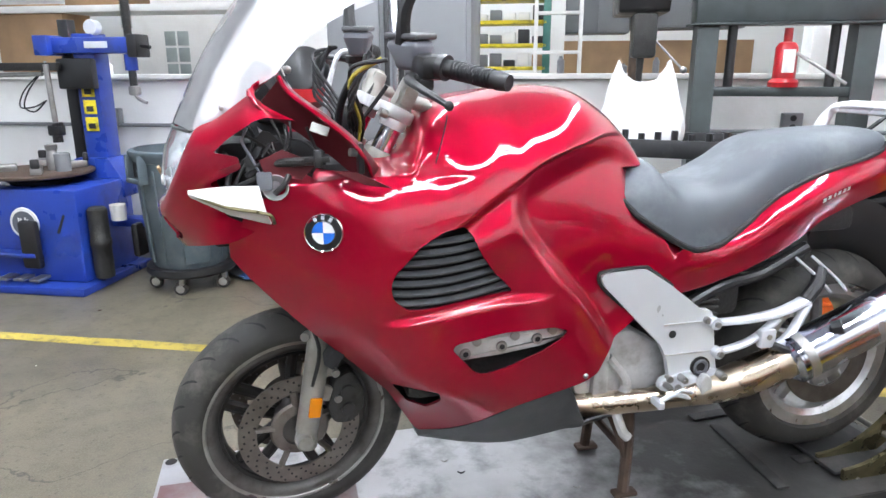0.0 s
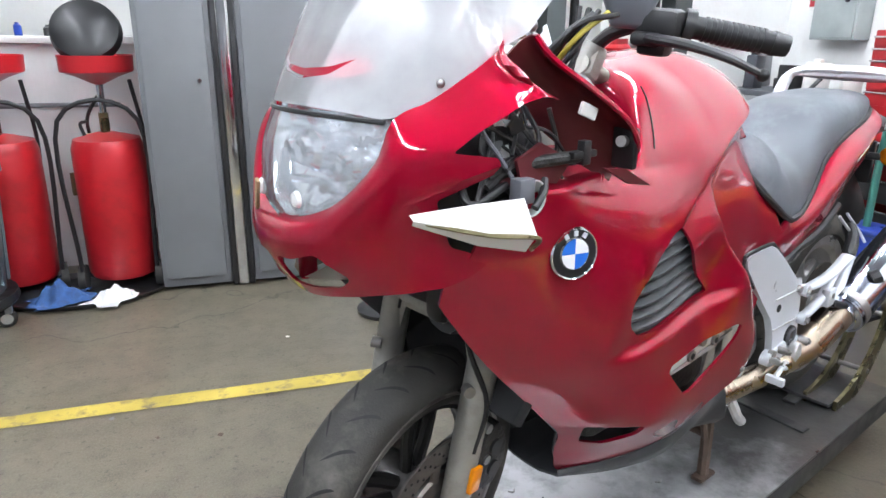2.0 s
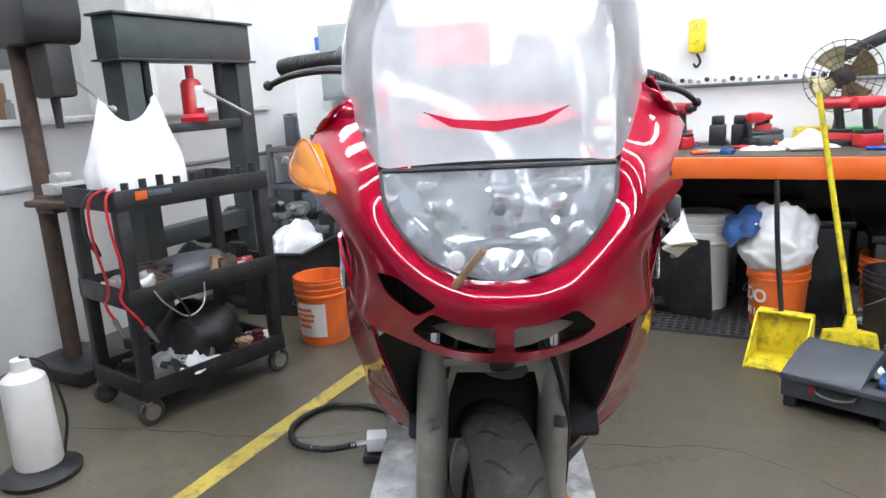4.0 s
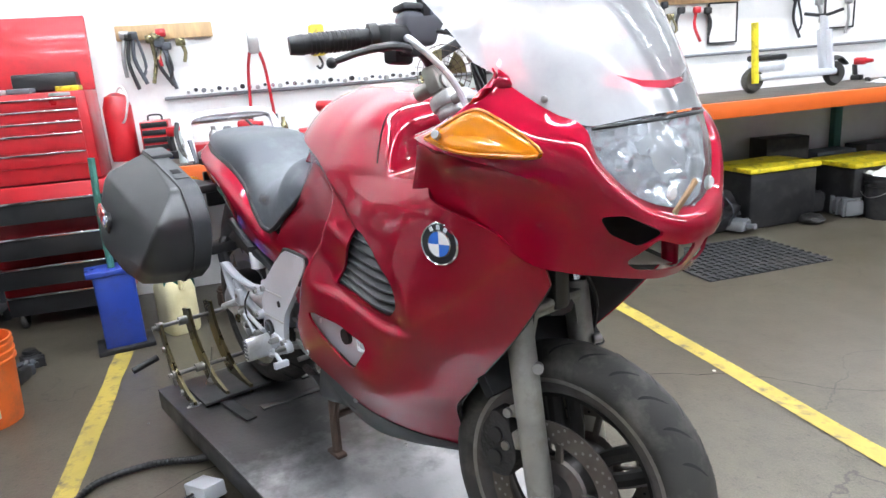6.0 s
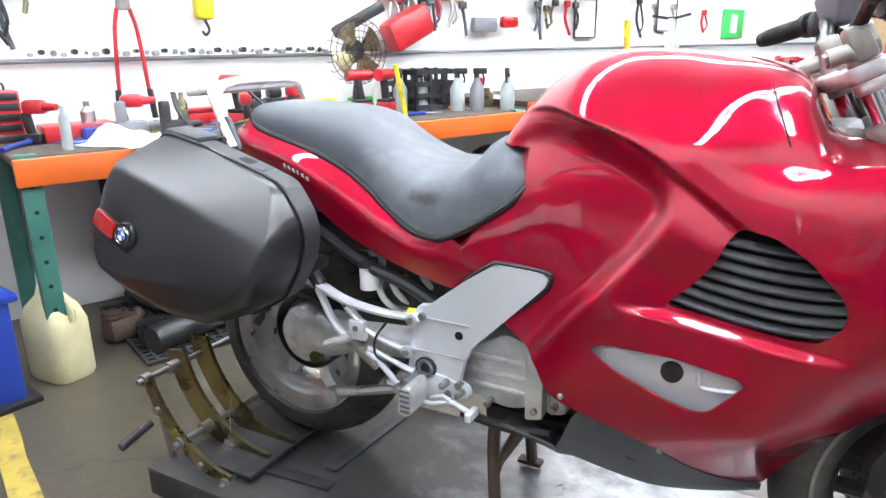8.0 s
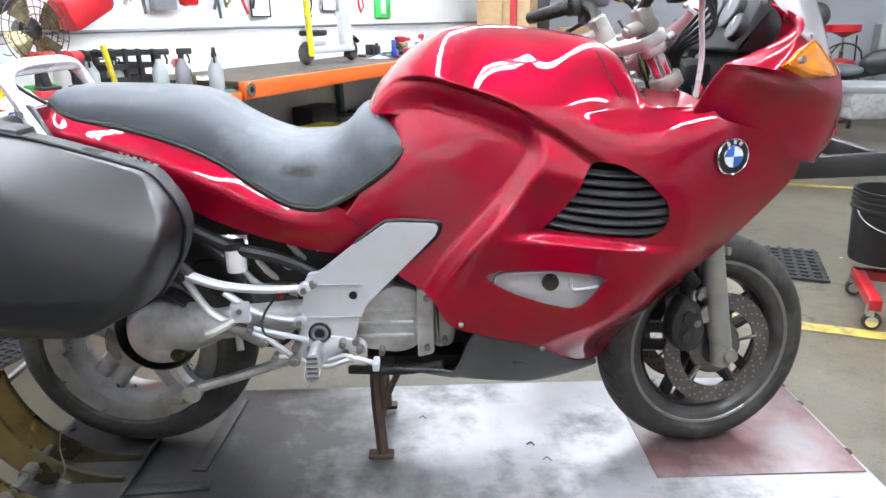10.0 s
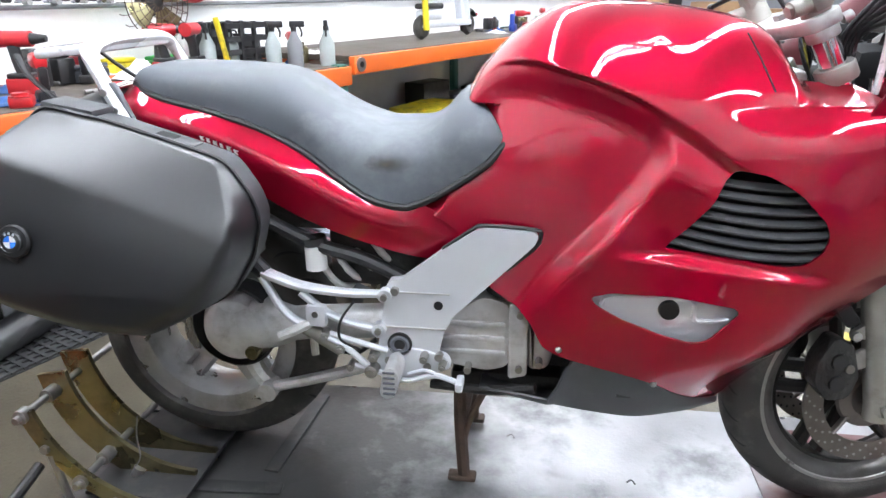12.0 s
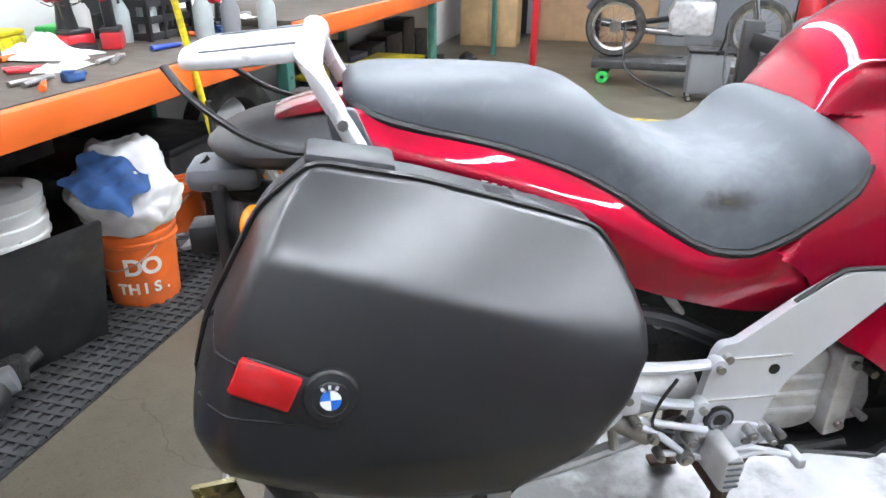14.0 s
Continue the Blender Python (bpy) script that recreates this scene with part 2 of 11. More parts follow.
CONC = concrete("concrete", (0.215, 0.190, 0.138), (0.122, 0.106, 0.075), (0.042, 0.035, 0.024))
YELLOW = mat("yellow_line", (0.46, 0.35, 0.062), 0.55, 0, 0, 0.25, 7, stain=(0.13, 0.11, 0.075), samt=0.95, sscale=14, bump=0.08, bscale=90)
WALLW = mat("white_wall", (0.80, 0.80, 0.78), 0.6, 0, 0, 0.05, 1.5, bump=0.12, bscale=40, stain=(0.62, 0.6, 0.56), samt=0.35, sscale=2)
CEILM = mat("grey_ceiling", (0.20, 0.20, 0.205), 0.8, 0, 0, 0.15, 1.5, stain=(0.14, 0.14, 0.14), samt=0.4, sscale=1)
GREYW = mat("grey_wall", (0.30, 0.31, 0.33), 0.6, 0, 0, 0.08, 1.5)
CABG = mat("grey_enamel", (0.17, 0.175, 0.185), 0.42, 0.0, 0.1, 0.08, 3)
DKSTEEL = mat("dark_green_steel", (0.045, 0.055, 0.055), 0.45, 0.2, 0.1, 0.25, 8)
CARTB = mat("cart_black", (0.012, 0.012, 0.013), 0.5, 0, 0, 0.25, 9, stain=(0.06, 0.056, 0.052), samt=0.4, sscale=10)
ORANGEB = mat("orange_beam", (0.66, 0.118, 0.012), 0.45, 0, 0.1, 0.1, 6, stain=(0.4, 0.1, 0.03), samt=0.35, sscale=6)
GREENS = mat("green_steel", (0.04, 0.15, 0.12), 0.45, 0.1, 0.1, 0.2, 9)
CHESTR = mat("red_enamel", (0.43, 0.010, 0.016), 0.38, 0, 0.25, 0.15, 4, stain=(0.20, 0.012, 0.014), samt=0.4, sscale=9)
BLUEP = mat("blue_enamel_steel", (0.015, 0.045, 0.30), 0.35, 0, 0.3, 0.15, 6, stain=(0.02, 0.02, 0.04), samt=0.5, sscale=6)
BUCKO = mat("orange_bucket", (0.75, 0.14, 0.02), 0.45, 0, 0, 0.12, 7, stain=(0.3, 0.12, 0.06), samt=0.5, sscale=8)
CANG = mat("grey_can", (0.075, 0.098, 0.112), 0.55, 0, 0, 0.2, 8, stain=(0.16, 0.165, 0.17), samt=0.5, sscale=7)
BAGW = mat("white_bag", (0.80, 0.80, 0.80), 0.45, 0, 0, 0.04, 10)
WOODT = mat("bench_top", (0.070, 0.056, 0.042), 0.6, 0, 0, 0.3, 5, stain=(0.035, 0.03, 0.027), samt=0.6, sscale=4, stretch=(1, 6, 1))
WOODL = mat("plain_wood", (0.45, 0.30, 0.15), 0.6, 0, 0, 0.2, 5, stretch=(1, 8, 1))
DECKM = mat("deck_steel", (0.49, 0.49, 0.50), 0.42, 0.6, 0, 0.25, 4.0, bump=0.08, bscale=90, stain=(0.14, 0.14, 0.14), samt=0.8, sscale=5.0, rvar=0.16)


def darker_toward(m, lo, hi, dark, low=0.0, most=0.92):
    """Mixes in a dark colour that thickens along the object's x from hi down to lo, broken up by noise."""
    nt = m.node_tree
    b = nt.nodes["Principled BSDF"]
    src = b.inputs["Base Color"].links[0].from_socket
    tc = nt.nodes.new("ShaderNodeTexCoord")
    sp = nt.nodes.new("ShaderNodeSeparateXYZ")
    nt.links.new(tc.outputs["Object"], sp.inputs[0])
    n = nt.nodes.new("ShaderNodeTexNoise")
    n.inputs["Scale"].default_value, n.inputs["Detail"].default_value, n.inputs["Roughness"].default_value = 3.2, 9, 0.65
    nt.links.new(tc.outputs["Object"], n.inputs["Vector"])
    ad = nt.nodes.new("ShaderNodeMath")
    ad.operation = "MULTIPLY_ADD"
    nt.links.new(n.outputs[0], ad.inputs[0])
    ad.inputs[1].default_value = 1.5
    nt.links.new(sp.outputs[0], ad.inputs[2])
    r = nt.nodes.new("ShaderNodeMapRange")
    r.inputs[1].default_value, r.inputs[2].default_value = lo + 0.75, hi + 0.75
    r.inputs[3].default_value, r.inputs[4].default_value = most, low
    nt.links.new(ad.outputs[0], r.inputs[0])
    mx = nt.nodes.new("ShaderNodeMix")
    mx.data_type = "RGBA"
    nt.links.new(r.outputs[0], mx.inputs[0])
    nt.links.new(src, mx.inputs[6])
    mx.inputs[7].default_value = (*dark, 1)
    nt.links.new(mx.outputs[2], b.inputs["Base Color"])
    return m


# oily dirt that thickens towards the rear of the deck
darker_toward(DECKM, -0.45, 0.05, (0.045, 0.044, 0.042), 0.03)
# the floor is darker towards the bench
darker_toward(CONC, -0.5, 1.5, (0.046, 0.038, 0.027), 0.0, 0.62)
DECKS = mat("deck_side", (0.03, 0.03, 0.031), 0.5, 0.2, 0, 0.3, 9, stain=(0.10, 0.09, 0.08), samt=0.5, sscale=12)
JUGW = mat("milky_jug", (0.66, 0.60, 0.36), 0.4, 0, 0, 0.12, 8, stain=(0.5, 0.42, 0.15), samt=0.5)
YELLOWP = mat("yellow_plastic", (0.72, 0.58, 0.02), 0.45, 0, 0, 0.12, 9, stain=(0.10, 0.085, 0.02), samt=0.8, sscale=14, bump=0.05, bscale=200)
MATB = mat("rubber_mat", (0.022, 0.022, 0.023), 0.7, 0, 0, 0.2, 9, stain=(0.06, 0.055, 0.05), samt=0.5)
GREENP = mat("green_plastic", (0.05, 0.5, 0.1), 0.4)
TUBE = mat("tube_light", (0.90, 0.96, 1.0), 0.5, emit=74.0)
CLOTHB = mat("blue_cloth", (0.03, 0.08, 0.22), 0.85, 0, 0, 0.3, 30)
PAPER = mat("paper", (0.72, 0.70, 0.66), 0.7)
EPANEL = mat("pale_green_box", (0.33, 0.37, 0.36), 0.45)
BROWNB = mat("cardboard", (0.35, 0.22, 0.12), 0.75)
GREYB = mat("grey_box", (0.05, 0.056, 0.066), 0.5, 0, 0, 0.15, 9, bump=0.04, bscale=300)
PINKT = mat("worn_red_plate", (0.20, 0.105, 0.105), 0.42, 0.4, 0, 0.3, 8, stain=(0.30, 0.28, 0.28), samt=0.95, sscale=3.2)


# ---------------------------------------------------------------- builders
WM = {}


def thing(name, m=None, label="", cat="", group="", kind="", world=False):
    ob = new(name)
    ob.empty_display_size = 0.05
    ob.matrix_basis = m if m is not None else Matrix()
    WM[ob.name] = ob.matrix_basis.inverted() if world else Matrix()
    return tagged(ob, label, cat, group, kind)


def part(name, bm, material, parent, label="", smooth=35):
    """One mesh object under a thing or a part."""
    me = bpy.data.meshes.new(name)
    inv = WM.get(parent.name, Matrix()) if parent else Matrix()
    if parent and inv != Matrix():
        bm.transform(inv)
    bm.to_mesh(me)
    bm.free()
    if smooth:
        me.shade_smooth()
        me.set_sharp_from_angle(angle=radians(smooth))
    me.materials.append(material)
    ob = new(name, me)
    if parent:
        ob.parent = parent
        WM[ob.name] = inv
    if label:
        ob["label"] = label
    return ob


def solid(name, bm, material, m=None, label="", cat="", group="", kind="", smooth=35):
    """A thing that is one mesh."""
    ob = part(name, bm, material, None, "", smooth)
    if m is not None:
        ob.matrix_basis = m
    return tagged(ob, label, cat, group, kind)


def B():
    return bmesh.new()


def box(bm, c, s, bev=0.0, m=None, seg=2):
    r = bmesh.ops.create_cube(bm, size=1.0, matrix=Matrix.Translation(c) @ Matrix.Diagonal((*s, 1)))
    vs = r["verts"]
    if bev:
        es = list({e for v in vs for e in v.link_edges})
        g = bmesh.ops.bevel(bm, geom=es, offset=min(bev, min(s) * 0.49), segments=seg, affect="EDGES", profile=0.5)
        vs = list({v for f in g["faces"] for v in f.verts} | {v for v in vs if v.is_valid})
    if m is not None:
        bmesh.ops.transform(bm, matrix=m, verts=vs)
    return bm


def cyl(bm, p0, p1, r0, r1=None, n=20, caps=True):
    p0, p1 = Vector(p0), Vector(p1)
    d = p1 - p0
    q = d.to_track_quat("Z", "Y").to_matrix().to_4x4()
    bmesh.ops.create_cone(bm, cap_ends=caps, segments=n, radius1=r0, radius2=r0 if r1 is None else r1, depth=d.length, matrix=Matrix.Translation((p0 + p1) / 2) @ q)
    return bm


def smoothpath(pts, n=8):
    """A Catmull-Rom curve through the points."""
    P = [Vector(p) for p in pts]
    P = [P[0] * 2 - P[1]] + P + [P[-1] * 2 - P[-2]]
    out = []
    for i in range(1, len(P) - 2):
        for k in range(n):
            t = k / n
            a, b, c, d = P[i - 1 : i + 3]
            out.append(0.5 * (2 * b + (c - a) * t + (2 * a - 5 * b + 4 * c - d) * t * t + (3 * b - a - 3 * c + d) * t**3))
    return out + [P[-2]]


def grid(bm, rows, closed=False):
    """Quads between rows of points."""
    vr = [[bm.verts.new(p) for p in row] for row in rows]
    for a, b in zip(vr, vr[1:]):
        n = len(a)
        for i in range(n if closed else n - 1):
            j = (i + 1) % n
            bm.faces.new((a[i], a[j], b[j], b[i]))
    return vr


def tube(bm, pts, r, n=10, smooth=6, flat=1.0, caps=True):
    P = smoothpath(pts, smooth) if smooth else [Vector(p) for p in pts]
    rows, up = [], Vector((0.13, 0.21, 0.97))
    for i, p in enumerate(P):
        d = (P[min(i + 1, len(P) - 1)] - P[max(i - 1, 0)]).normalized()
        s = d.cross(up)
        s = s.normalized() if s.length > 1e-4 else Vector((1, 0, 0))
        u = s.cross(d)
        rr = r(i / (len(P) - 1)) if callable(r) else r
        rows.append([p + (s * math.cos(a) + u * math.sin(a) * flat) * rr for a in (2 * math.pi * k / n for k in range(n))])
    vr = grid(bm, rows, True)
    if caps:
        bm.faces.new(list(reversed(vr[0])))
        bm.faces.new(vr[-1])
    return bm


def lathe(bm, prof, n=48, axis="Y", c=(0, 0, 0), close=False):
    """prof: (radius, along) pairs, spun about the axis through c."""
    rows = []
    for k in range(n):
        a = 2 * math.pi * k / n
        ca, sa = math.cos(a), math.sin(a)
        if axis == "Y":
            rows.append([Vector(c) + Vector((r * ca, h, r * sa)) for r, h in prof])
        elif axis == "X":
            rows.append([Vector(c) + Vector((h, r * ca, r * sa)) for r, h in prof])
        else:
            rows.append([Vector(c) + Vector((r * ca, r * sa, h)) for r, h in prof])
    vr = [[bm.verts.new(p) for p in row] for row in rows]
    m = len(prof)
    for k in range(n):
        a, b = vr[k], vr[(k + 1) % n]
        for i in range(m if close else m - 1):
            j = (i + 1) % m
            bm.faces.new((a[i], a[j], b[j], b[i]))
    bmesh.ops.recalc_face_normals(bm, faces=bm.faces)
    return bm


def prism(bm, poly, axis, a, b, bev=0.0):
    """A polygon in the plane across the axis, stretched from a to b."""
    def P(u, v, w):
        return {"Y": (u, w, v), "X": (w, u, v), "Z": (u, v, w)}[axis]

    lo = [bm.verts.new(P(u, v, a)) for u, v in poly]
    hi = [bm.verts.new(P(u, v, b)) for u, v in poly]
    n = len(poly)
    fs = [bm.faces.new(lo), bm.faces.new(list(reversed(hi)))]
    for i in range(n):
        j = (i + 1) % n
        fs.append(bm.faces.new((lo[j], lo[i], hi[i], hi[j])))
    bmesh.ops.recalc_face_normals(bm, faces=fs)
    if bev:
        es = list({e for f in fs[:2] for e in f.edges})
        bmesh.ops.bevel(bm, geom=es, offset=bev, segments=2, affect="EDGES", profile=0.5)
    return bm


def rounded(poly, r, n=4):
    """The polygon with its corners rounded."""
    out, m = [], len(poly)
    for i in range(m):
        a, b, c = (Vector((*poly[k % m], 0)) for k in (i - 1, i, i + 1))
        d0, d1 = (a - b), (c - b)
        k = min(r, d0.length * 0.45, d1.length * 0.45)
        p0, p1 = b + d0.normalized() * k, b + d1.normalized() * k
        for j in range(n + 1):
            t = j / n
            q = p0 * (1 - t) ** 2 + b * 2 * t * (1 - t) + p1 * t * t
            out.append((q.x, q.y))
    return out


def mirror(bm):
    """The same mesh on the other side of the middle plane."""
    c = bm.copy()
    bmesh.ops.scale(c, vec=(1, -1, 1), verts=c.verts)
    bmesh.ops.reverse_faces(c, faces=c.faces)
    return c


def lerp(x, xs, ys):
    return float(np.interp(x, xs, ys))


def spline(x, pts):
    """Smooth curve through (x, y) points in order of x."""
    xs = [p[0] for p in pts]
    ys = [p[1] for p in pts]
    if x <= xs[0]:
        return ys[0]
    if x >= xs[-1]:
        return ys[-1]
    i = max(k for k in range(len(xs) - 1) if xs[k] <= x)
    h = xs[i + 1] - xs[i]
    t = (x - xs[i]) / h

    def slope(k):
        if k == 0 or k == len(xs) - 1:
            j = min(k, len(xs) - 2)
            return (ys[j + 1] - ys[j]) / (xs[j + 1] - xs[j])
        a, b = (ys[k] - ys[k - 1]) / (xs[k] - xs[k - 1]), (ys[k + 1] - ys[k]) / (xs[k + 1] - xs[k])
        return 0 if a * b <= 0 else 2 * a * b / (a + b)

    m0, m1 = slope(i) * h, slope(i + 1) * h
    return (2 * t**3 - 3 * t * t + 1) * ys[i] + (t**3 - 2 * t * t + t) * m0 + (-2 * t**3 + 3 * t * t) * ys[i + 1] + (t**3 - t * t) * m1


def step(a, b, x):
    t = min(1, max(0, (x - a) / (b - a)))
    return t * t * (3 - 2 * t)


def plate_spline(ctrl, soft=0.0):
    """A thin-plate surface y(x, z) through the (x, z, y) points."""
    C = np.array(ctrl, float)
    n = len(C)

    def U(r2):
        return 0.5 * r2 * np.log(r2 + 1e-12)

    d2 = ((C[:, None, :2] - C[None, :, :2]) ** 2).sum(-1)
    A = np.zeros((n + 3, n + 3))
    A[:n, :n] = U(d2) + soft * np.eye(n)
    A[:n, n] = A[n, :n] = 1
    A[:n, n + 1 :] = C[:, :2]
    A[n + 1 :, :n] = C[:, :2].T
    w = np.linalg.solve(A, np.r_[C[:, 2], 0, 0, 0])

    def f(x, z):
        return float(w[:n] @ U((C[:, 0] - x) ** 2 + (C[:, 1] - z) ** 2) + w[n] + w[n + 1] * x + w[n + 2] * z)

    return f


def carved(bm, thick, cutters, offset=-1.0):
    """The sheet given a thickness, with the cutters taken out of it."""
    me = bpy.data.meshes.new("tmp")
    bm.to_mesh(me)
    bm.free()
    ob = new("tmp", me)
    md = ob.modifiers.new("s", "SOLIDIFY")
    md.thickness, md.offset = thick, offset
    cs = []
    for cb in cutters:
        cm = bpy.data.meshes.new("cut")
        cb.to_mesh(cm)
        cb.free()
        co = new("cut", cm)
        cs.append(co)
        b = ob.modifiers.new("b", "BOOLEAN")
        b.operation, b.solver, b.object = "DIFFERENCE", "EXACT", co
    dg = bpy.context.evaluated_depsgraph_get()
    out = bmesh.new()
    out.from_mesh(ob.evaluated_get(dg).to_mesh())
    for o in (ob, *cs):
        bpy.data.objects.remove(o)
    return out


def text(body, size, m, material, name, parent=None, label="", depth=0.001):
    cu = bpy.data.curves.new(name, "FONT")
    cu.body, cu.size, cu.extrude, cu.align_x, cu.align_y = body, size, depth, "CENTER", "CENTER"
    cu.offset = 0.03 * size
    o = new("tmp", cu)
    dg = bpy.context.evaluated_depsgraph_get()
    bm = bmesh.new()
    bm.from_mesh(o.evaluated_get(dg).to_mesh())
    bpy.data.objects.remove(o)
    bm.transform(m)
    return part(name, bm, material, parent, label, 0)


def lump(size, seed, rough=0.25, n=3):
    bm = B()
    bmesh.ops.create_icosphere(bm, subdivisions=n, radius=1.0)
    for v in bm.verts:
        d = noise.noise(v.co * 1.6 + Vector((seed * 3.1, 0, 0))) * rough + noise.noise(v.co * 4 + Vector((seed, 2, 0))) * rough * 0.4
        v.co = Vector((v.co.x * size[0], v.co.y * size[1], max(-0.75, v.co.z) * size[2] + 0.75 * size[2])) * (1 + d * 0.5)
        v.co.z = max(v.co.z, 0)
    return bm




# ---------------------------------------------------------------- room
def at(u, v, z=0.0, turn=0.0):
    """A pose in the room: u along the bay lines, v across them."""
    return RM @ pose(u, v, z, 0, 0, turn)


U0, U1, V0, V1 = -2.90, 6.5, -2.85, 10.0
bm = B()
box(bm, ((U0 + U1) / 2, (V0 - 3.0 + V1) / 2, -0.1), (U1 - U0 + 1, V1 - V0 + 4.0, 0.2))
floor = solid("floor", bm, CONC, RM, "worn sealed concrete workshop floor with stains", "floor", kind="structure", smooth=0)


def floor_line(u0, u1, v, w=0.085):
    bm = B()
    n = 40
    rnd = random.Random(int(v * 100))
    rows = [[], []]
    for i in range(n + 1):
        u = u0 + (u1 - u0) * i / n
        rows[0].append((u, v - w / 2 + rnd.uniform(-0.004, 0.004), 0.004))
        rows[1].append((u, v + w / 2 + rnd.uniform(-0.004, 0.004), 0.004))
    grid(bm, rows)
    return solid("floor_line", bm, YELLOW, RM, "worn yellow painted bay line on the concrete", "floor marking", "bay lines", "structure", 0)


floor_line(-1.80, 5.5, -1.065)
floor_line(-1.80, 5.5, 1.535)
floor_line(-1.2, 5.5, 4.48)

# south wall: half height, an opening with a store room behind it
bm = B()
box(bm, ((U0 + U1) / 2, V0 - 0.09, 0.625), (U1 - U0, 0.18, 1.25))
solid("wall_south", bm, WALLW, RM, "white painted block wall below a long opening", "wall", kind="structure", smooth=0)
bm = B()
box(bm, (2.0, V0 - 0.08, 1.272), (9.0, 0.26, 0.035), 0.006)
solid("window_sill", bm, WHITEP, RM, "white painted sill board along the wall top", "sill", kind="structure")
bm = B()
box(bm, ((U0 + U1) / 2, V0 - 0.09, (2.35 + CEIL) / 2), (U1 - U0, 0.18, CEIL - 2.35))
solid("wall_south_upper", bm, WALLW, RM, "white painted wall above the opening", "wall", kind="structure", smooth=0)
bm = B()
box(bm, ((U0 - 1.05) / 2 - 0.22, V0 - 0.09, 1.8), (abs(U0 + 1.05) - 0.42, 0.18, 1.1))
solid("wall_south_pier", bm, WALLW, RM, "white painted wall pier", "wall", kind="structure", smooth=0)
bm = B()
box(bm, ((U0 + U1) / 2, V0 - 2.6, CEIL / 2), (U1 - U0, 0.15, CEIL))
solid("wall_store", bm, WALLW, RM, "white back wall of the store room", "wall", kind="structure", smooth=0)
# west wall
bm = B()
box(bm, (U0 - 0.09, (V0 - 2.6 + V1) / 2, CEIL / 2), (0.18, V1 - V0 + 2.6, CEIL))
solid("wall_west", bm, WALLW, RM, "white painted block wall behind the workbench", "wall", kind="structure", smooth=0)
# east and north walls; the east one is unseen, grey to keep reflections dark
bm = B()
box(bm, (U1 + 0.09, (V0 - 2.6 + V1) / 2, CEIL / 2), (0.18, V1 - V0 + 2.6, CEIL))
solid("wall_east", bm, GREYW, RM, "plain grey wall closing the unseen east side", "wall", kind="structure", smooth=0)
bm = B()
box(bm, ((U0 + U1) / 2, V1 + 0.09, CEIL / 2), (U1 - U0, 0.18, CEIL))
solid("wall_north", bm, GREYW, RM, "grey painted far wall of the workshop", "wall", kind="structure", smooth=0)
bm = B()
box(bm, ((U0 + U1) / 2, (V0 - 2.6 + V1) / 2, CEIL + 0.05), (U1 - U0, V1 - V0 + 2.6, 0.1))
solid("ceiling", bm, CEILM, RM, "plain grey workshop ceiling", "ceiling", kind="structure", smooth=0)


def tube_light(u, v, turn=0, length=2.4):
    t = thing("ceiling_light", at(u, v, CEIL - 0.35, turn), "twin-tube fluorescent ceiling light, lit", "ceiling light", "ceiling lights")
    bm = B()
    box(bm, (0, 0, 0.06), (length, 0.26, 0.06), 0.01)
    for x in (-length * 0.35, length * 0.35):
        cyl(bm, (x, 0, 0.09), (x, 0, 0.35), 0.006, n=6)
    part("housing", bm, WHITEP, t)
    for s in (-0.07, 0.07):
        bm = B()
        cyl(bm, (-length / 2 + 0.03, s, 0), (length / 2 - 0.03, s, 0), 0.019, n=12)
        part("tube", bm, TUBE, t, "glowing fluorescent tube")
    return t


for u in (-1.45, 0.75, 2.95):
    for v in (-1.35, 1.15, 3.65, 6.15):
        tube_light(u, v, 90)
# unseen lights, added to brighten the store room
tube_light(-0.1, -4.1)
tube_light(3.3, -3.7)


# ---------------------------------------------------------------- motorcycle
DK = 0.168
bike = thing("motorcycle", pose(0, 0, DK), "red sport-touring motorcycle with a broken side fairing, on its centre stand", "motorcycle", world=True)

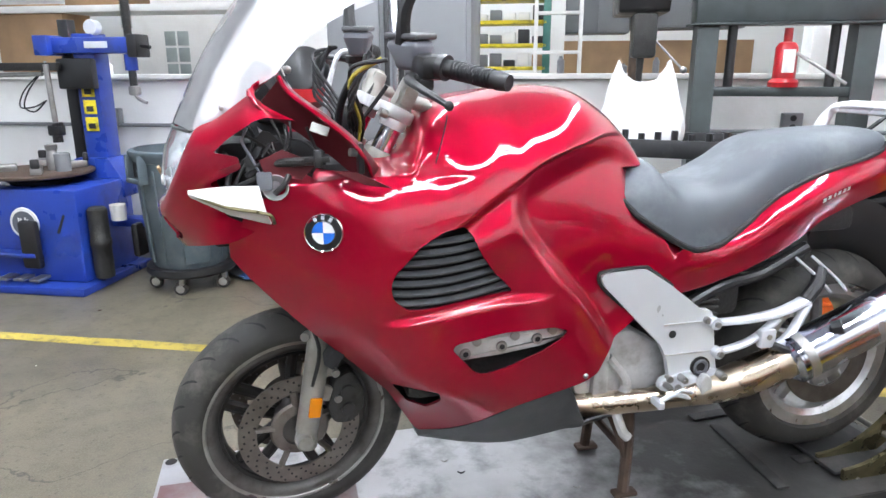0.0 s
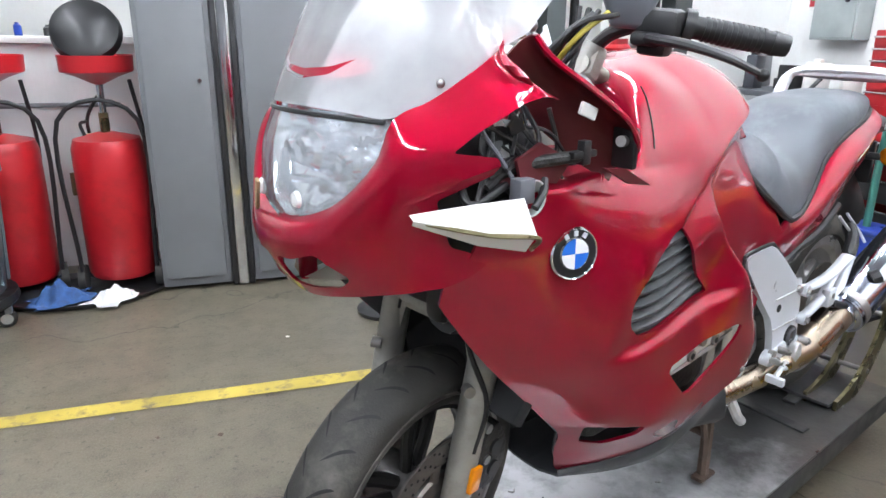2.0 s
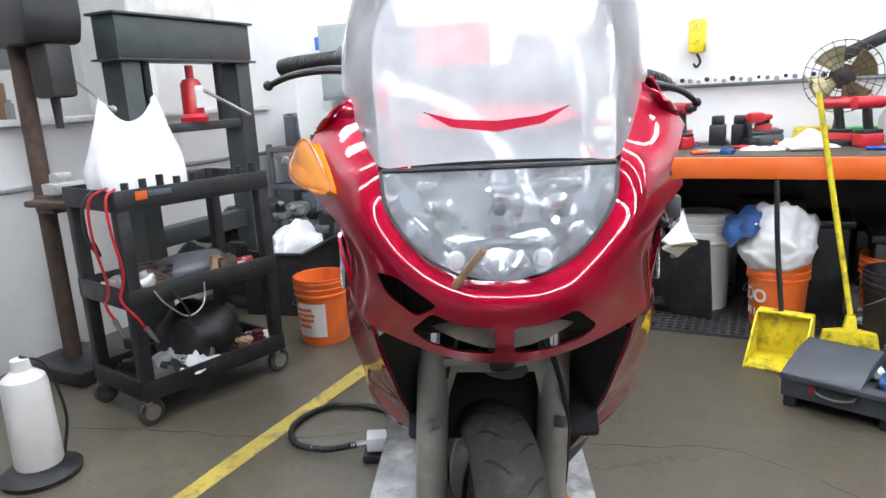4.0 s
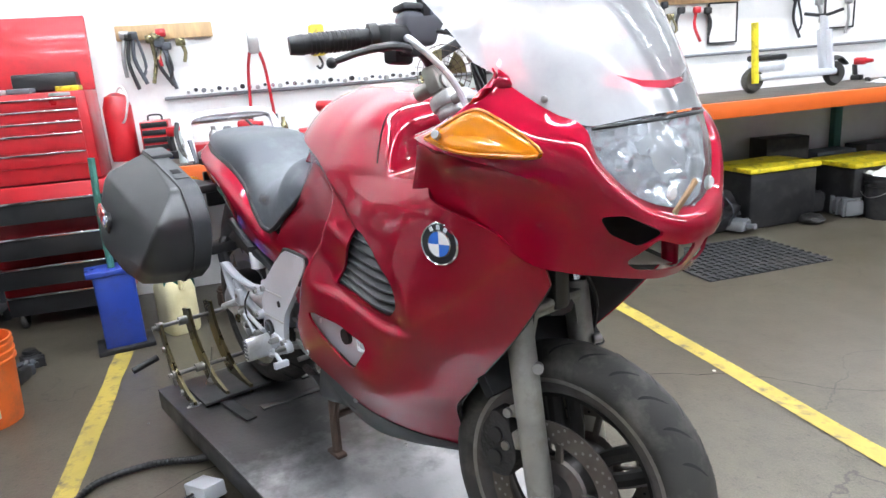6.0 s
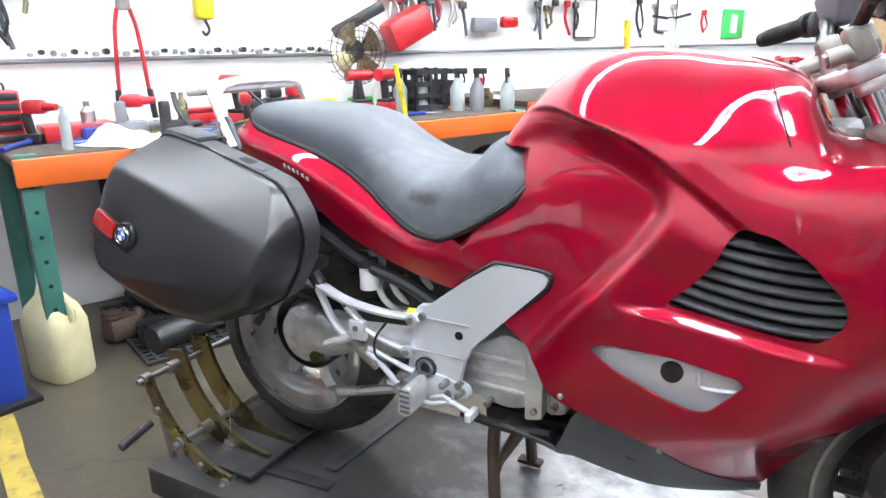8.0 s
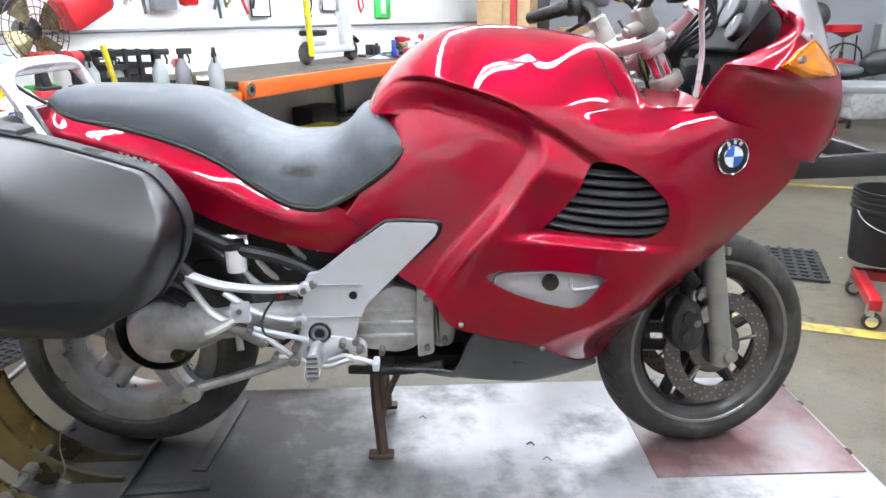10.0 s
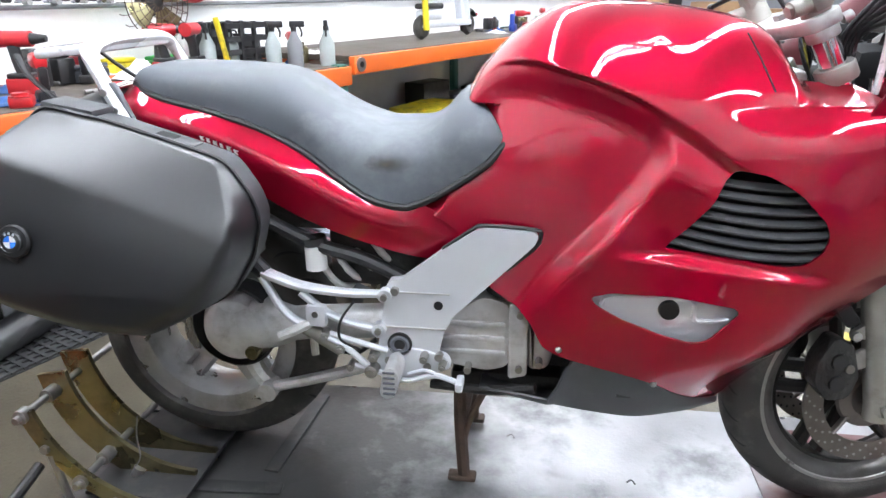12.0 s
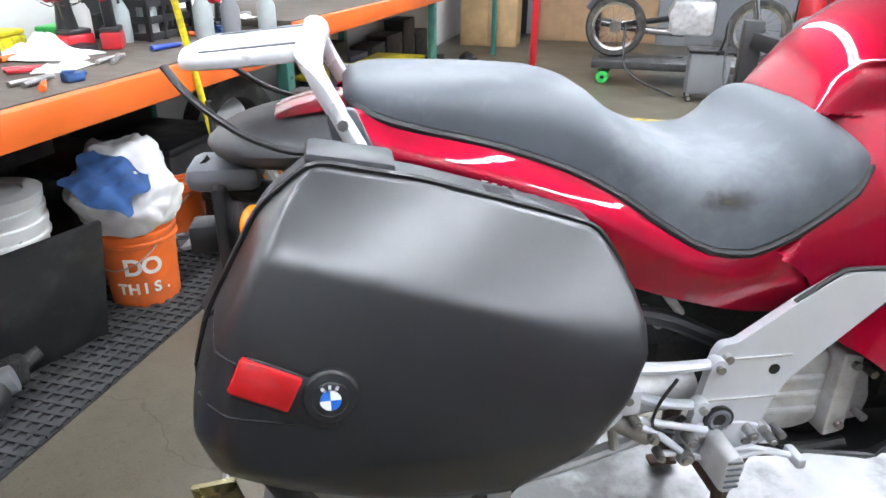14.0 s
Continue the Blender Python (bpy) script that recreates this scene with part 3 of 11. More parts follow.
# fairing and tank cover, one side as a relief y(x, z)
SIDE = plate_spline([
    (0.86, 0.96, 0.205), (0.845, 0.914, 0.196), (0.80, 0.86, 0.191), (0.74, 0.793, 0.187), (0.675, 0.727, 0.180), (0.605, 0.655, 0.168), (0.551, 0.597, 0.160),
    (0.50, 0.51, 0.120), (0.455, 0.44, 0.097), (0.40, 0.475, 0.165), (0.35, 0.515, 0.222), (0.285, 0.562, 0.265), (0.447, 0.632, 0.284), (0.50, 0.645, 0.258), (0.545, 0.645, 0.228), (0.45, 0.56, 0.210),
    (0.679, 1.017, 0.275), (0.62, 0.90, 0.290), (0.70, 0.90, 0.256), (0.60, 0.80, 0.276), (0.66, 0.80, 0.243), (0.554, 0.88, 0.308), (0.45, 0.72, 0.300), (0.38, 0.62, 0.290),
    (0.20, 0.60, 0.272), (0.09, 0.635, 0.280), (0.14, 0.757, 0.291), (0.32, 0.67, 0.297), (0.28, 0.853, 0.286), (0.20, 0.843, 0.304), (0.42, 0.75, 0.300),
    (0.55, 1.10, 0.275), (0.70, 1.10, 0.280), (0.42, 1.08, 0.272), (0.36, 1.00, 0.282), (0.45, 0.95, 0.300),
    (0.42, 1.16, 0.240), (0.30, 1.12, 0.255), (0.18, 1.16, 0.240), (0.05, 1.17, 0.215), (-0.06, 1.14, 0.190),
    (0.25, 1.24, 0.230), (0.10, 1.26, 0.215), (-0.04, 1.20, 0.185), (0.05, 0.86, 0.276), (0.16, 0.98, 0.284),
    (-0.05, 0.78, 0.25), (-0.15, 0.92, 0.24), (0.0, 1.02, 0.25), (0.60, 1.18, 0.245), (-0.10, 1.12, 0.19)], 0.0008)
# the smooth hollow behind the rider's knee
FLANK = plate_spline([(-0.205, 0.905, 0.2085), (-0.12, 0.86, 0.2075), (-0.05, 0.78, 0.214), (0.02, 0.70, 0.246), (0.10, 0.80, 0.245), (0.19, 0.90, 0.248), (0.25, 0.98, 0.244), (0.27, 1.04, 0.236), (0.23, 1.09, 0.220),
    (0.10, 0.95, 0.224), (0.0, 0.90, 0.213), (-0.10, 0.93, 0.203), (-0.02, 1.03, 0.188), (0.10, 1.06, 0.202), (0.05, 1.12, 0.168), (-0.03, 1.13, 0.135), (-0.09, 1.11, 0.10), (0.16, 1.10, 0.196)], 0.006)
SEAT_LOW = [(-0.29, 0.905), (-0.235, 0.899), (-0.175, 0.921), (-0.115, 0.958), (-0.05, 1.005), (-0.02, 1.045), (-0.012, 1.06)]
ZTOP = [(-0.205, 0.950), (-0.17, 0.965), (-0.14, 1.00), (-0.127, 1.05), (-0.125, 1.08), (-0.112, 1.128), (-0.065, 1.195), (-0.007, 1.247), (0.078, 1.289), (0.146, 1.297), (0.242, 1.292), (0.339, 1.280), (0.400, 1.267), (0.435, 1.254), (0.460, 1.232), (0.478, 1.198), (0.497, 1.164), (0.525, 1.150), (0.60, 1.147), (0.64, 1.152), (0.70, 1.175)]
ZBOT = [(-0.205, 0.905), (-0.12, 0.850), (-0.10, 0.80), (-0.058, 0.745), (0.028, 0.690), (0.064, 0.632), (0.168, 0.594), (0.285, 0.560), (0.35, 0.512), (0.40, 0.472), (0.455, 0.437), (0.502, 0.505), (0.551, 0.597), (0.605, 0.655), (0.675, 0.727), (0.74, 0.793), (0.80, 0.860), (0.850, 0.922), (0.876, 0.958)]
KNEE = [(-0.12, 1.12), (-0.075, 1.165), (-0.038, 1.186), (0.009, 1.190), (0.101, 1.170), (0.196, 1.138), (0.255, 1.106), (0.304, 1.077), (0.366, 1.035), (0.448, 0.985)]
# the edge of the knee recess: x at each height
KEDGE = [(0.60, -0.02), (0.686, 0.028), (0.726, 0.055), (0.805, 0.110), (0.894, 0.188), (0.975, 0.252), (1.03, 0.279), (1.066, 0.280), (1.107, 0.262)]


def side_y(x, z):
    y = SIDE(x, z)
    # dome over the tank, closing in front; further on a flat shelf with a crisp shoulder
    top = spline(x, ZTOP)
    zc = lerp(x, [0.30, 0.45, 0.60, 0.70], [1.112, 1.118, 1.124, 1.118])
    D = 0.17 + (max(0.03, top - zc + 0.012) - 0.17) * step(0.06, 0.22, x)
    u = max(0.0, min(1.0, (top - z) / D))
    k = 2.1 + 1.1 * step(0.25, 0.42, x)
    dome = y * max(0, 1 - (1 - u) ** k) ** (1 / k)
    f = max(0.0, min(1.0, (z - zc) / max(0.01, top - zc)))
    edge_in = max(0.0, z - zc + 0.006)
    shelf = y - (y - 0.125) * f ** 0.92 - 0.004 * step(0, 0.012, edge_in) * (1 - f)
    y = dome + (shelf - dome) * step(0.476, 0.545, x)
    if z > 1.03 and x > 0.30:
        y -= 0.013 * step(0.30, 0.45, x) * (1 - step(0.64, 0.72, x)) * min(1.0, (z - 1.03) / 0.085) ** 2 * (1 - f)
    # hollow for the knee behind a rounded ridge, under the tank's crease
    crease = spline(x, KNEE)
    edge = spline(z, KEDGE)
    if x < 0.45:
        below = step(-0.004, 0.026, crease - z)
        under = step(-0.004, 0.080, crease - z)
        behind = step(-0.004, 0.046, edge - x)
        w = (0.45 * step(-0.002, 0.012, crease - z) + 0.55 * under) * behind
        y += (min(FLANK(x, z), y) - y) * w
        # the slot beside the radiator vent is set back
        y -= 0.018 * below * (1 - behind) * step(0.10, 0.0, crease - z)
    # dished panel at the front of the tank
    dx = (x - 0.375) / (0.160 if x < 0.375 else 0.105)
    e = dx * dx + ((z - 1.196 - 0.14 * (x - 0.375)) / 0.066) ** 2
    if e < 4:
        y -= 0.0095 * math.exp(-2.0 * e)
    # ledge under the vent
    lz = 0.842 - 0.035 * (x - 0.21) / 0.33
    if 0.12 < x < 0.62:
        k = step(0.17, 0.26, x) * (1 - step(0.53, 0.60, x))
        y -= 0.014 * k * step(-0.004, 0.016, z - lz) * (1 - step(0.06, 0.16, z - lz))
    # tucked in under the front of the seat
    if x < 0.0 and z < 1.10:
        low = spline(x, SEAT_LOW)
        y -= 0.030 * step(0.0, 0.014, z - low + 0.002) * (1 - step(-0.085, -0.035, x))
    return max(y, 0.0)


VENT = [(0.388, 1.013), (0.438, 1.006), (0.489, 0.978), (0.542, 0.925), (0.553, 0.898), (0.547, 0.866), (0.520, 0.841), (0.481, 0.838), (0.365, 0.849), (0.278, 0.858), (0.284, 0.868), (0.320, 0.904), (0.351, 0.947), (0.369, 0.989)]
SLOT = [(0.146, 0.759), (0.185, 0.772), (0.301, 0.769), (0.411, 0.754), (0.421, 0.742), (0.392, 0.709), (0.366, 0.681), (0.340, 0.675), (0.287, 0.686), (0.209, 0.714), (0.159, 0.741)]


def side_sheet(x0, x1, nx, nz, zt, zb):
    bm = B()
    rows = []
    for i in range(nx + 1):
        x = x0 + (x1 - x0) * i / nx
        t, b = zt(x), zb(x)
        b = min(b, t - 0.004)
        row = []
        for k in range(nz + 1):
            w = (k / nz) ** 1.35
            z = t + (b - t) * w
            row.append((x, side_y(x, z), z))
        rows.append(row)
    grid(bm, rows)
    return bm


WEDGE = [(0.56, 1.112), (0.587, 1.100), (0.646, 1.084), (0.736, 1.058), (0.796, 1.033), (0.831, 1.004), (0.86, 0.985), (0.88, 0.978)]


def fair_top(x):
    t = spline(x, ZTOP)
    return min(t, spline(x, WEDGE) + 0.015) if x > 0.66 else t if x < 0.60 else t + (spline(x, WEDGE) + 0.015 - t) * step(0.60, 0.66, x)


# on the left the pod is gone and the fairing's torn upper edge shows
TORN = [(0.60, 1.135), (0.633, 1.138), (0.69, 1.142), (0.728, 1.139), (0.752, 1.137), (0.760, 1.112), (0.776, 1.090), (0.80, 1.088), (0.815, 1.060), (0.832, 1.072), (0.848, 1.020), (0.88, 0.992)]


def torn_top(x):
    return fair_top(x) if x < 0.60 else lerp(x, *zip(*TORN))


def fairing_mesh(top):
    return side_sheet(-0.205, 0.874, 200, 170, top, lambda x: spline(x, ZBOT))


def hole(poly, a, b, r=0.012):
    bm = B()
    return prism(bm, rounded(poly, r), "Y", a, b)


for s in (1, -1):
    src = fairing_mesh(torn_top if s > 0 else fair_top)
    if s > 0:
        bmesh.ops.reverse_faces(src, faces=src.faces)
        cuts = [hole(VENT, 0.05, 0.5), hole(SLOT, 0.05, 0.5), hole([(0.545, 0.638), (0.50, 0.636), (0.447, 0.634), (0.440, 0.605), (0.462, 0.560), (0.505, 0.570)], 0.05, 0.5, 0.008)]
    else:
        src2 = mirror(src)
        src.free()
        src = src2
        bmesh.ops.reverse_faces(src, faces=src.faces)
        cuts = [hole(VENT, -0.5, -0.05), hole(SLOT, -0.5, -0.05)]
    bmesh.ops.recalc_face_normals(src, faces=src.faces)
    if sum(f.normal.y * s for f in src.faces) < 0:
        bmesh.ops.reverse_faces(src, faces=src.faces)
    bm = carved(src, 0.006, cuts)
    part("side_fairing", bm, RED, bike, "glossy dark red side fairing and tank cover")

# vent fins behind the opening
for s in (1, -1):
    for k in range(8):
        z0 = 0.836 + k * 0.0215
        bm = B()
        rows = []
        for i in range(13):
            f = i / 12
            x = 0.265 + 0.30 * f
            zz = z0 + 0.016 * (f - 0.5) ** 2 * 4 - 0.020 * f
            y = SIDE(x, min(zz, 1.0)) - 0.030
            rows.append([(x, s * y, zz + 0.012), (x, s * (y + 0.012), zz + 0.004), (x, s * (y + 0.012), zz), (x, s * (y - 0.02), zz + 0.004)])
        grid(bm, rows, True)
        bmesh.ops.recalc_face_normals(bm, faces=bm.faces)
        part("vent_fin", bm, FINP, bike)
    # added near-black sheet, painted shade behind the fins
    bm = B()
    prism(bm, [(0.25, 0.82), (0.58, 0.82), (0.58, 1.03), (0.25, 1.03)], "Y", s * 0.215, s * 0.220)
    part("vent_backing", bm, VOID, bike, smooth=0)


# alloy rail with bolts behind the left lower opening
bm = B()
prism(bm, rounded([(0.430, 0.742), (0.301, 0.760), (0.170, 0.766), (0.135, 0.740), (0.20, 0.718), (0.30, 0.706), (0.430, 0.698)], 0.008), "Y", 0.235, 0.272, 0.006)
rail = part("engine_rail", bm, CASTAL, bike, "dull cast aluminium rail behind the opening")
for x, z in ((0.385, 0.718), (0.300, 0.728), (0.215, 0.738)):
    part("bolt", cyl(B(), (x, 0.270, z), (x, 0.277, z), 0.014, 0.012, 12), STEEL, rail)
    part("bolt_recess", cyl(B(), (x, 0.276, z), (x, 0.2775, z), 0.007, n=6), VOID, rail)
bm = B()
prism(bm, rounded([(0.45, 0.722), (0.12, 0.735), (0.25, 0.64), (0.40, 0.62)], 0.008), "Y", 0.205, 0.212)
part("engine_side", bm, ENGINE, bike, smooth=0)

# nose cowl, lofted between three edges
C0 = [(0.756, 0.212, 1.330), (0.790, 0.212, 1.308), (0.83, 0.206, 1.276), (0.88, 0.184, 1.241), (0.926, 0.166, 1.217), (0.950, 0.155, 1.160), (0.980, 0.108, 1.104), (1.003, 0.052, 1.078), (1.010, 0.0, 1.073)]
C1 = [(0.645, 0.284, 1.212), (0.690, 0.316, 1.208), (0.76, 0.322, 1.192), (0.85, 0.266, 1.158), (0.93, 0.208, 1.118), (0.975, 0.160, 1.085), (1.008, 0.105, 1.062), (1.028, 0.050, 1.050), (1.033, 0.0, 1.046)]
C2 = [(0.589, 0.262, 1.100), (0.66, 0.258, 1.082), (0.75, 0.252, 1.056), (0.85, 0.228, 1.000), (0.905, 0.198, 0.985), (0.945, 0.145, 0.972), (0.972, 0.090, 0.960), (0.985, 0.045, 0.953), (0.988, 0.0, 0.951)]


def cowl_rows(s):
    a, b, c = (smoothpath(C, 10) for C in (C0, C1, C2))
    rows = []
    for i in range(len(a)):
        P, Q, S = a[i], b[i], c[i]
        row = []
        f = i / (len(a) - 1)
        for k in range(11):
            t = k / 10
            p = P.lerp(Q, t)
            out = Vector((0.35, 1, 0.9)).lerp(Vector((1, 0.1, 0.2)), step(0.45, 0.9, f)).normalized()
            p = p + out * (0.018 * (1 - step(0.5, 0.8, f)) + 0.004) * math.sin(math.pi * t)
            p = p + Vector((0.090, -0.012, -0.004)) * math.sin(math.pi * t) ** 0.8 * (1 - step(0, 0.26, f))
            row.append(p)
        for k in range(1, 13):
            t = k / 12
            p = Q.lerp(S, t)
            out = Vector((0.1, 1, -0.5)).lerp(Vector((1, 0.2, 0)), step(0.4, 0.85, f)).normalized()
            amp = -0.022 * (1 - step(0.3, 0.58, f)) * (0.35 + 0.65 * step(0, 0.15, f)) + 0.012 * step(0.5, 0.8, f)
            p = p + out * amp * math.sin(math.pi * t**0.8)
            row.append(p)
        rows.append([(p.x, p.y * s, p.z) for p in row])
    return rows


def cowl_mesh():
    bm = B()
    grid(bm, cowl_rows(1) + cowl_rows(-1)[::-1][1:])
    bmesh.ops.recalc_face_normals(bm, faces=bm.faces)
    if sum(f.normal.x for f in bm.faces) < 0:
        bmesh.ops.reverse_faces(bm, faces=bm.faces)
    return bm


def front_hole(poly, x0=0.80, x1=1.2):
    bm = B()
    return prism(bm, rounded(poly, 0.010), "X", x0, x1)


cuts = []
for s in (1, -1):
    cuts += [front_hole([(s * y, z) for y, z in ((0.012, 1.016), (0.052, 1.018), (0.095, 1.034), (0.128, 0.998), (0.108, 0.981), (0.060, 0.972), (0.012, 0.970))])]
    if s < 0:
        cuts.append(front_hole([(s * y, z) for y, z in ((0.084, 1.044), (0.143, 1.079), (0.175, 1.080), (0.160, 1.050), (0.118, 1.024))], 0.85))
    if s > 0:
        cb = B()
        prism(cb, rounded([(0.887, 1.180), (0.857, 1.206), (0.805, 1.241), (0.780, 1.249), (0.720, 1.239), (0.636, 1.222), (0.60, 1.19), (0.50, 1.19), (0.50, 1.05), (0.70, 1.062), (0.80, 1.02), (0.872, 1.048), (0.899, 1.117), (0.834, 1.150), (0.838, 1.174)], 0.006), "Y", 0.12, 0.5)
        cuts.append(cb)
part("nose_cowl", carved(cowl_mesh(), 0.005, cuts), RED, bike, "glossy red nose cowl with one side broken away")


# red inner trim of the right pod, with its screws
edge = [Vector(p) + Vector((0.003, 0.006, 0)) for p in cowl_rows(-1)[0]][::-1]
inner = smoothpath([(0.630, -0.205, 1.112), (0.690, -0.185, 1.140), (0.755, -0.165, 1.185), (0.800, -0.158, 1.240), (0.815, -0.158, 1.290), (0.785, -0.165, 1.335)], 8)
bm = B()
rows = []
for i, p in enumerate(edge):
    f = i / (len(edge) - 1) * (len(inner) - 1)
    q = inner[int(f)].lerp(inner[min(len(inner) - 1, int(f) + 1)], f % 1)
    rows.append([p.lerp(q, k / 6) + Vector((0.012, 0, -0.006)) * math.sin(math.pi * k / 6) for k in range(7)])
grid(bm, rows)
trim_ = part("cockpit_trim", carved(bm, 0.003, []), RED, bike, "red inner trim panel of the pod")
for p in ((0.672, -0.262, 1.168), (0.765, -0.224, 1.242)):
    bm = B()
    bmesh.ops.create_uvsphere(bm, u_segments=10, v_segments=6, radius=0.007, matrix=Matrix.Translation(p))
    part("screw", bm, STEEL, trim_)

# front wall of the tank cover behind the steering head
bm = B()
prism(bm, rounded([(0.36, 1.06), (0.490, 1.06), (0.482, 1.135), (0.450, 1.165), (0.41, 1.195), (0.36, 1.21)], 0.012), "Y", -0.118, 0.118, 0.012)
part("tank_front_cover", bm, RED, bike, "red cover closing the front of the tank")
for s in (1, -1):
    bm = B()
    tube(bm, [(x, s * (side_y(x, z) + 0.0004), z) for x, z in ((0.400 + 0.042 * k / 12, 1.238 - 0.095 * k / 12) for k in range(13))], 0.0016, 5, 1)
    part("panel_seam", bm, VOID, bike)
# headlight between the cowl halves
def c0_at(z):
    P = [p for p in smoothpath(C0[4:], 10)]
    zs = [p.z for p in P][::-1]
    return lerp(z, zs, [p.x for p in P][::-1]), lerp(z, zs, [p.y for p in P][::-1])


def lens_point(f, g, off=0.0):
    z = 1.0655 + (1.213 - 1.0655) * f
    xb, yb = c0_at(z)
    xc = lerp(z, [1.063, 1.10, 1.16, 1.215], [1.014, 1.024, 1.012, 0.985])
    yb = max(yb, 0.004)
    return Vector((xb + (xc - xb) * (1 - g * g) - off, yb * g, z + 0.006 * (1 - g * g) * f))


bm = B()
grid(bm, [[lens_point(f / 20, g / 14 - 1) for g in range(29)] for f in range(21)])
bmesh.ops.recalc_face_normals(bm, faces=bm.faces)
hl = part("headlight", bm, LENS, bike, "wide clear headlight lens, hazy")
bm = B()
rows = [[lens_point(f / 10, (g / 10 - 1) * 0.97, 0.012 + 0.075 * math.sqrt(max(0, 1 - (g / 10 - 1) ** 2)) * math.sin(math.pi * (0.12 + 0.76 * f / 10)) + 0.0025 * math.sin(2.3 * g) * math.sin(1.9 * f + 0.8 * g)) for g in range(21)] for f in range(11)]
grid(bm, rows)
part("reflector", bm, REFLM, hl, "silver reflector bowl")
for y, z, r in ((0.0, 1.160, 0.034), (0.080, 1.150, 0.026), (-0.080, 1.150, 0.026)):
    bm = B()
    lathe(bm, [(r * 0.25, 0.018), (r * 0.55, 0.022), (r * 0.62, 0.012), (r * 0.95, 0.004), (r * 1.0, -0.004), (r * 0.9, -0.03)], 28, "X", (0.952 - 3 * y * y, y, z))
    part("bulb_shield", bm, REFLM, hl, "bright ring round the bulb")
for y in (-0.058, 0.052):
    bm = B()
    lathe(bm, [(0.0, 0.004), (0.010, 0.003), (0.013, -0.002), (0.0, -0.002)], 20, "X", (1.012, y, 1.103))
    part("side_light", bm, WHITE, hl, "round white side light")
for f, w in ((0.30, 0.45), (0.80, 0.70)):
    bm = B()
    tube(bm, [lens_point(f, w * (g / 6 - 1), 0.045 + 0.03 * (1 - (g / 6 - 1) ** 2)) for g in range(13)], 0.007, 8, 2)
    part("reflector_bar", bm, REFLM, hl)
bm = B()
tube(bm, [lens_point(1, (g / 10 - 1) * 0.955, -0.001) for g in range(21)], 0.0035, 6, 1)
part("trim_strip", bm, BLACKP, bike)
bm = B()
box(bm, (0, 0, 0), (0.006, 0.010, 0.066), 0.002, Matrix.Translation((1.026, -0.043, 1.096)) @ Matrix.Rotation(radians(-38), 4, "X") @ Matrix.Rotation(radians(12), 4, "Y"))
solid("tape_scrap", bm, BROWNB, None, "torn scrap of brown tape stuck on the headlight", "tape")

# behind the intakes: an added near-black box, their inner shade as colour
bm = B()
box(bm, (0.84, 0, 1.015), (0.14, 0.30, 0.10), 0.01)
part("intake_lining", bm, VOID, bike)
bm = B()
box(bm, (0.972, 0, 0.995), (0.028, 0.018, 0.062), 0.006)
part("intake_divider", bm, RED, bike)
for s in (1, -1):
    bm = B()
    grid(bm, [[(0.895 + 0.088 * k / 5 - 0.10 * g * g, s * (0.008 + 0.115 * g), 0.990 - 0.020 * k / 5 + 0.012 * g) for g in (0, 0.25, 0.5, 0.75, 1)] for k in range(6)])
    part("intake_floor", bm, DUSTY, bike, "dusty intake floor")

# clear screen
base = [Vector(p) for p in ((0.758, 0.236, 1.325), (0.790, 0.222, 1.306), (0.83, 0.204, 1.274), (0.88, 0.182, 1.240), (0.925, 0.158, 1.218), (0.955, 0.115, 1.222), (0.975, 0.06, 1.226), (0.982, 0.0, 1.227))]
base = smoothpath([*base, *[Vector((p.x, -p.y, p.z)) for p in reversed(base[:-1])]], 4)
top = smoothpath([(0.50, 0.205, 1.50), (0.59, 0.198, 1.55), (0.665, 0.155, 1.585), (0.695, 0.08, 1.605), (0.702, 0, 1.610), (0.695, -0.08, 1.605), (0.665, -0.155, 1.585), (0.59, -0.198, 1.55), (0.50, -0.205, 1.50)], 7)
rows = []
for k in range(13):
    t = k / 12
    row = []
    for i, p in enumerate(base):
        q = top[round(i * (len(top) - 1) / (len(base) - 1))]
        m = p.lerp(q, t)
        bul = 0.035 * math.sin(math.pi * t)
        row.append(m + Vector((0.6 * bul, 0.6 * bul * (1 if m.y > 0.02 else -1 if m.y < -0.02 else m.y / 0.02) * min(1, abs(m.y) / 0.15), 0.5 * bul)))
    rows.append(row)
bm = B()
grid(bm, rows)
slot_ = B()
prism(slot_, rounded([(-0.100, 1.292), (-0.055, 1.280), (0.0, 1.276), (0.055, 1.280), (0.100, 1.292), (0.060, 1.270), (0.0, 1.262), (-0.060, 1.270)], 0.004, 3), "X", 0.80, 1.1)
screen = part("windscreen", carved(bm, 0.003, [slot_]), SCREEN, bike, "clear hazy windscreen")
screen.visible_shadow = False
for s in (1, -1):
    for p in ((0.865, 0.186, 1.262), (0.80, 0.205, 1.30), (0.735, 0.222, 1.335)):
        bm = B()
        bmesh.ops.create_uvsphere(bm, u_segments=10, v_segments=6, radius=0.008, matrix=Matrix.Translation((p[0], s * p[1], p[2])))
        part("screw", bm, STEEL, screen)
# red air deflector seen through the screen
bm = B()
rows = []
for i in range(15):
    y = -0.11 + 0.22 * i / 14
    w = math.sqrt(max(0, 1 - (y / 0.112) ** 2))
    rows.append([(0.945 - 1.1 * y * y, y, 1.262 + 0.9 * y * y), (0.925 - 1.1 * y * y, y, 1.264 + 0.9 * y * y + 0.030 * w)])
grid(bm, rows)
part("air_deflector", bm, RED, bike, "red deflector lip behind the screen")

# turn signal in the right pod
sig = [(0.742, -0.334, 1.212), (0.80, -0.297, 1.248), (0.83, -0.272, 1.244), (0.90, -0.234, 1.182), (0.845, -0.285, 1.183), (0.79, -0.318, 1.192)]
bm = B()
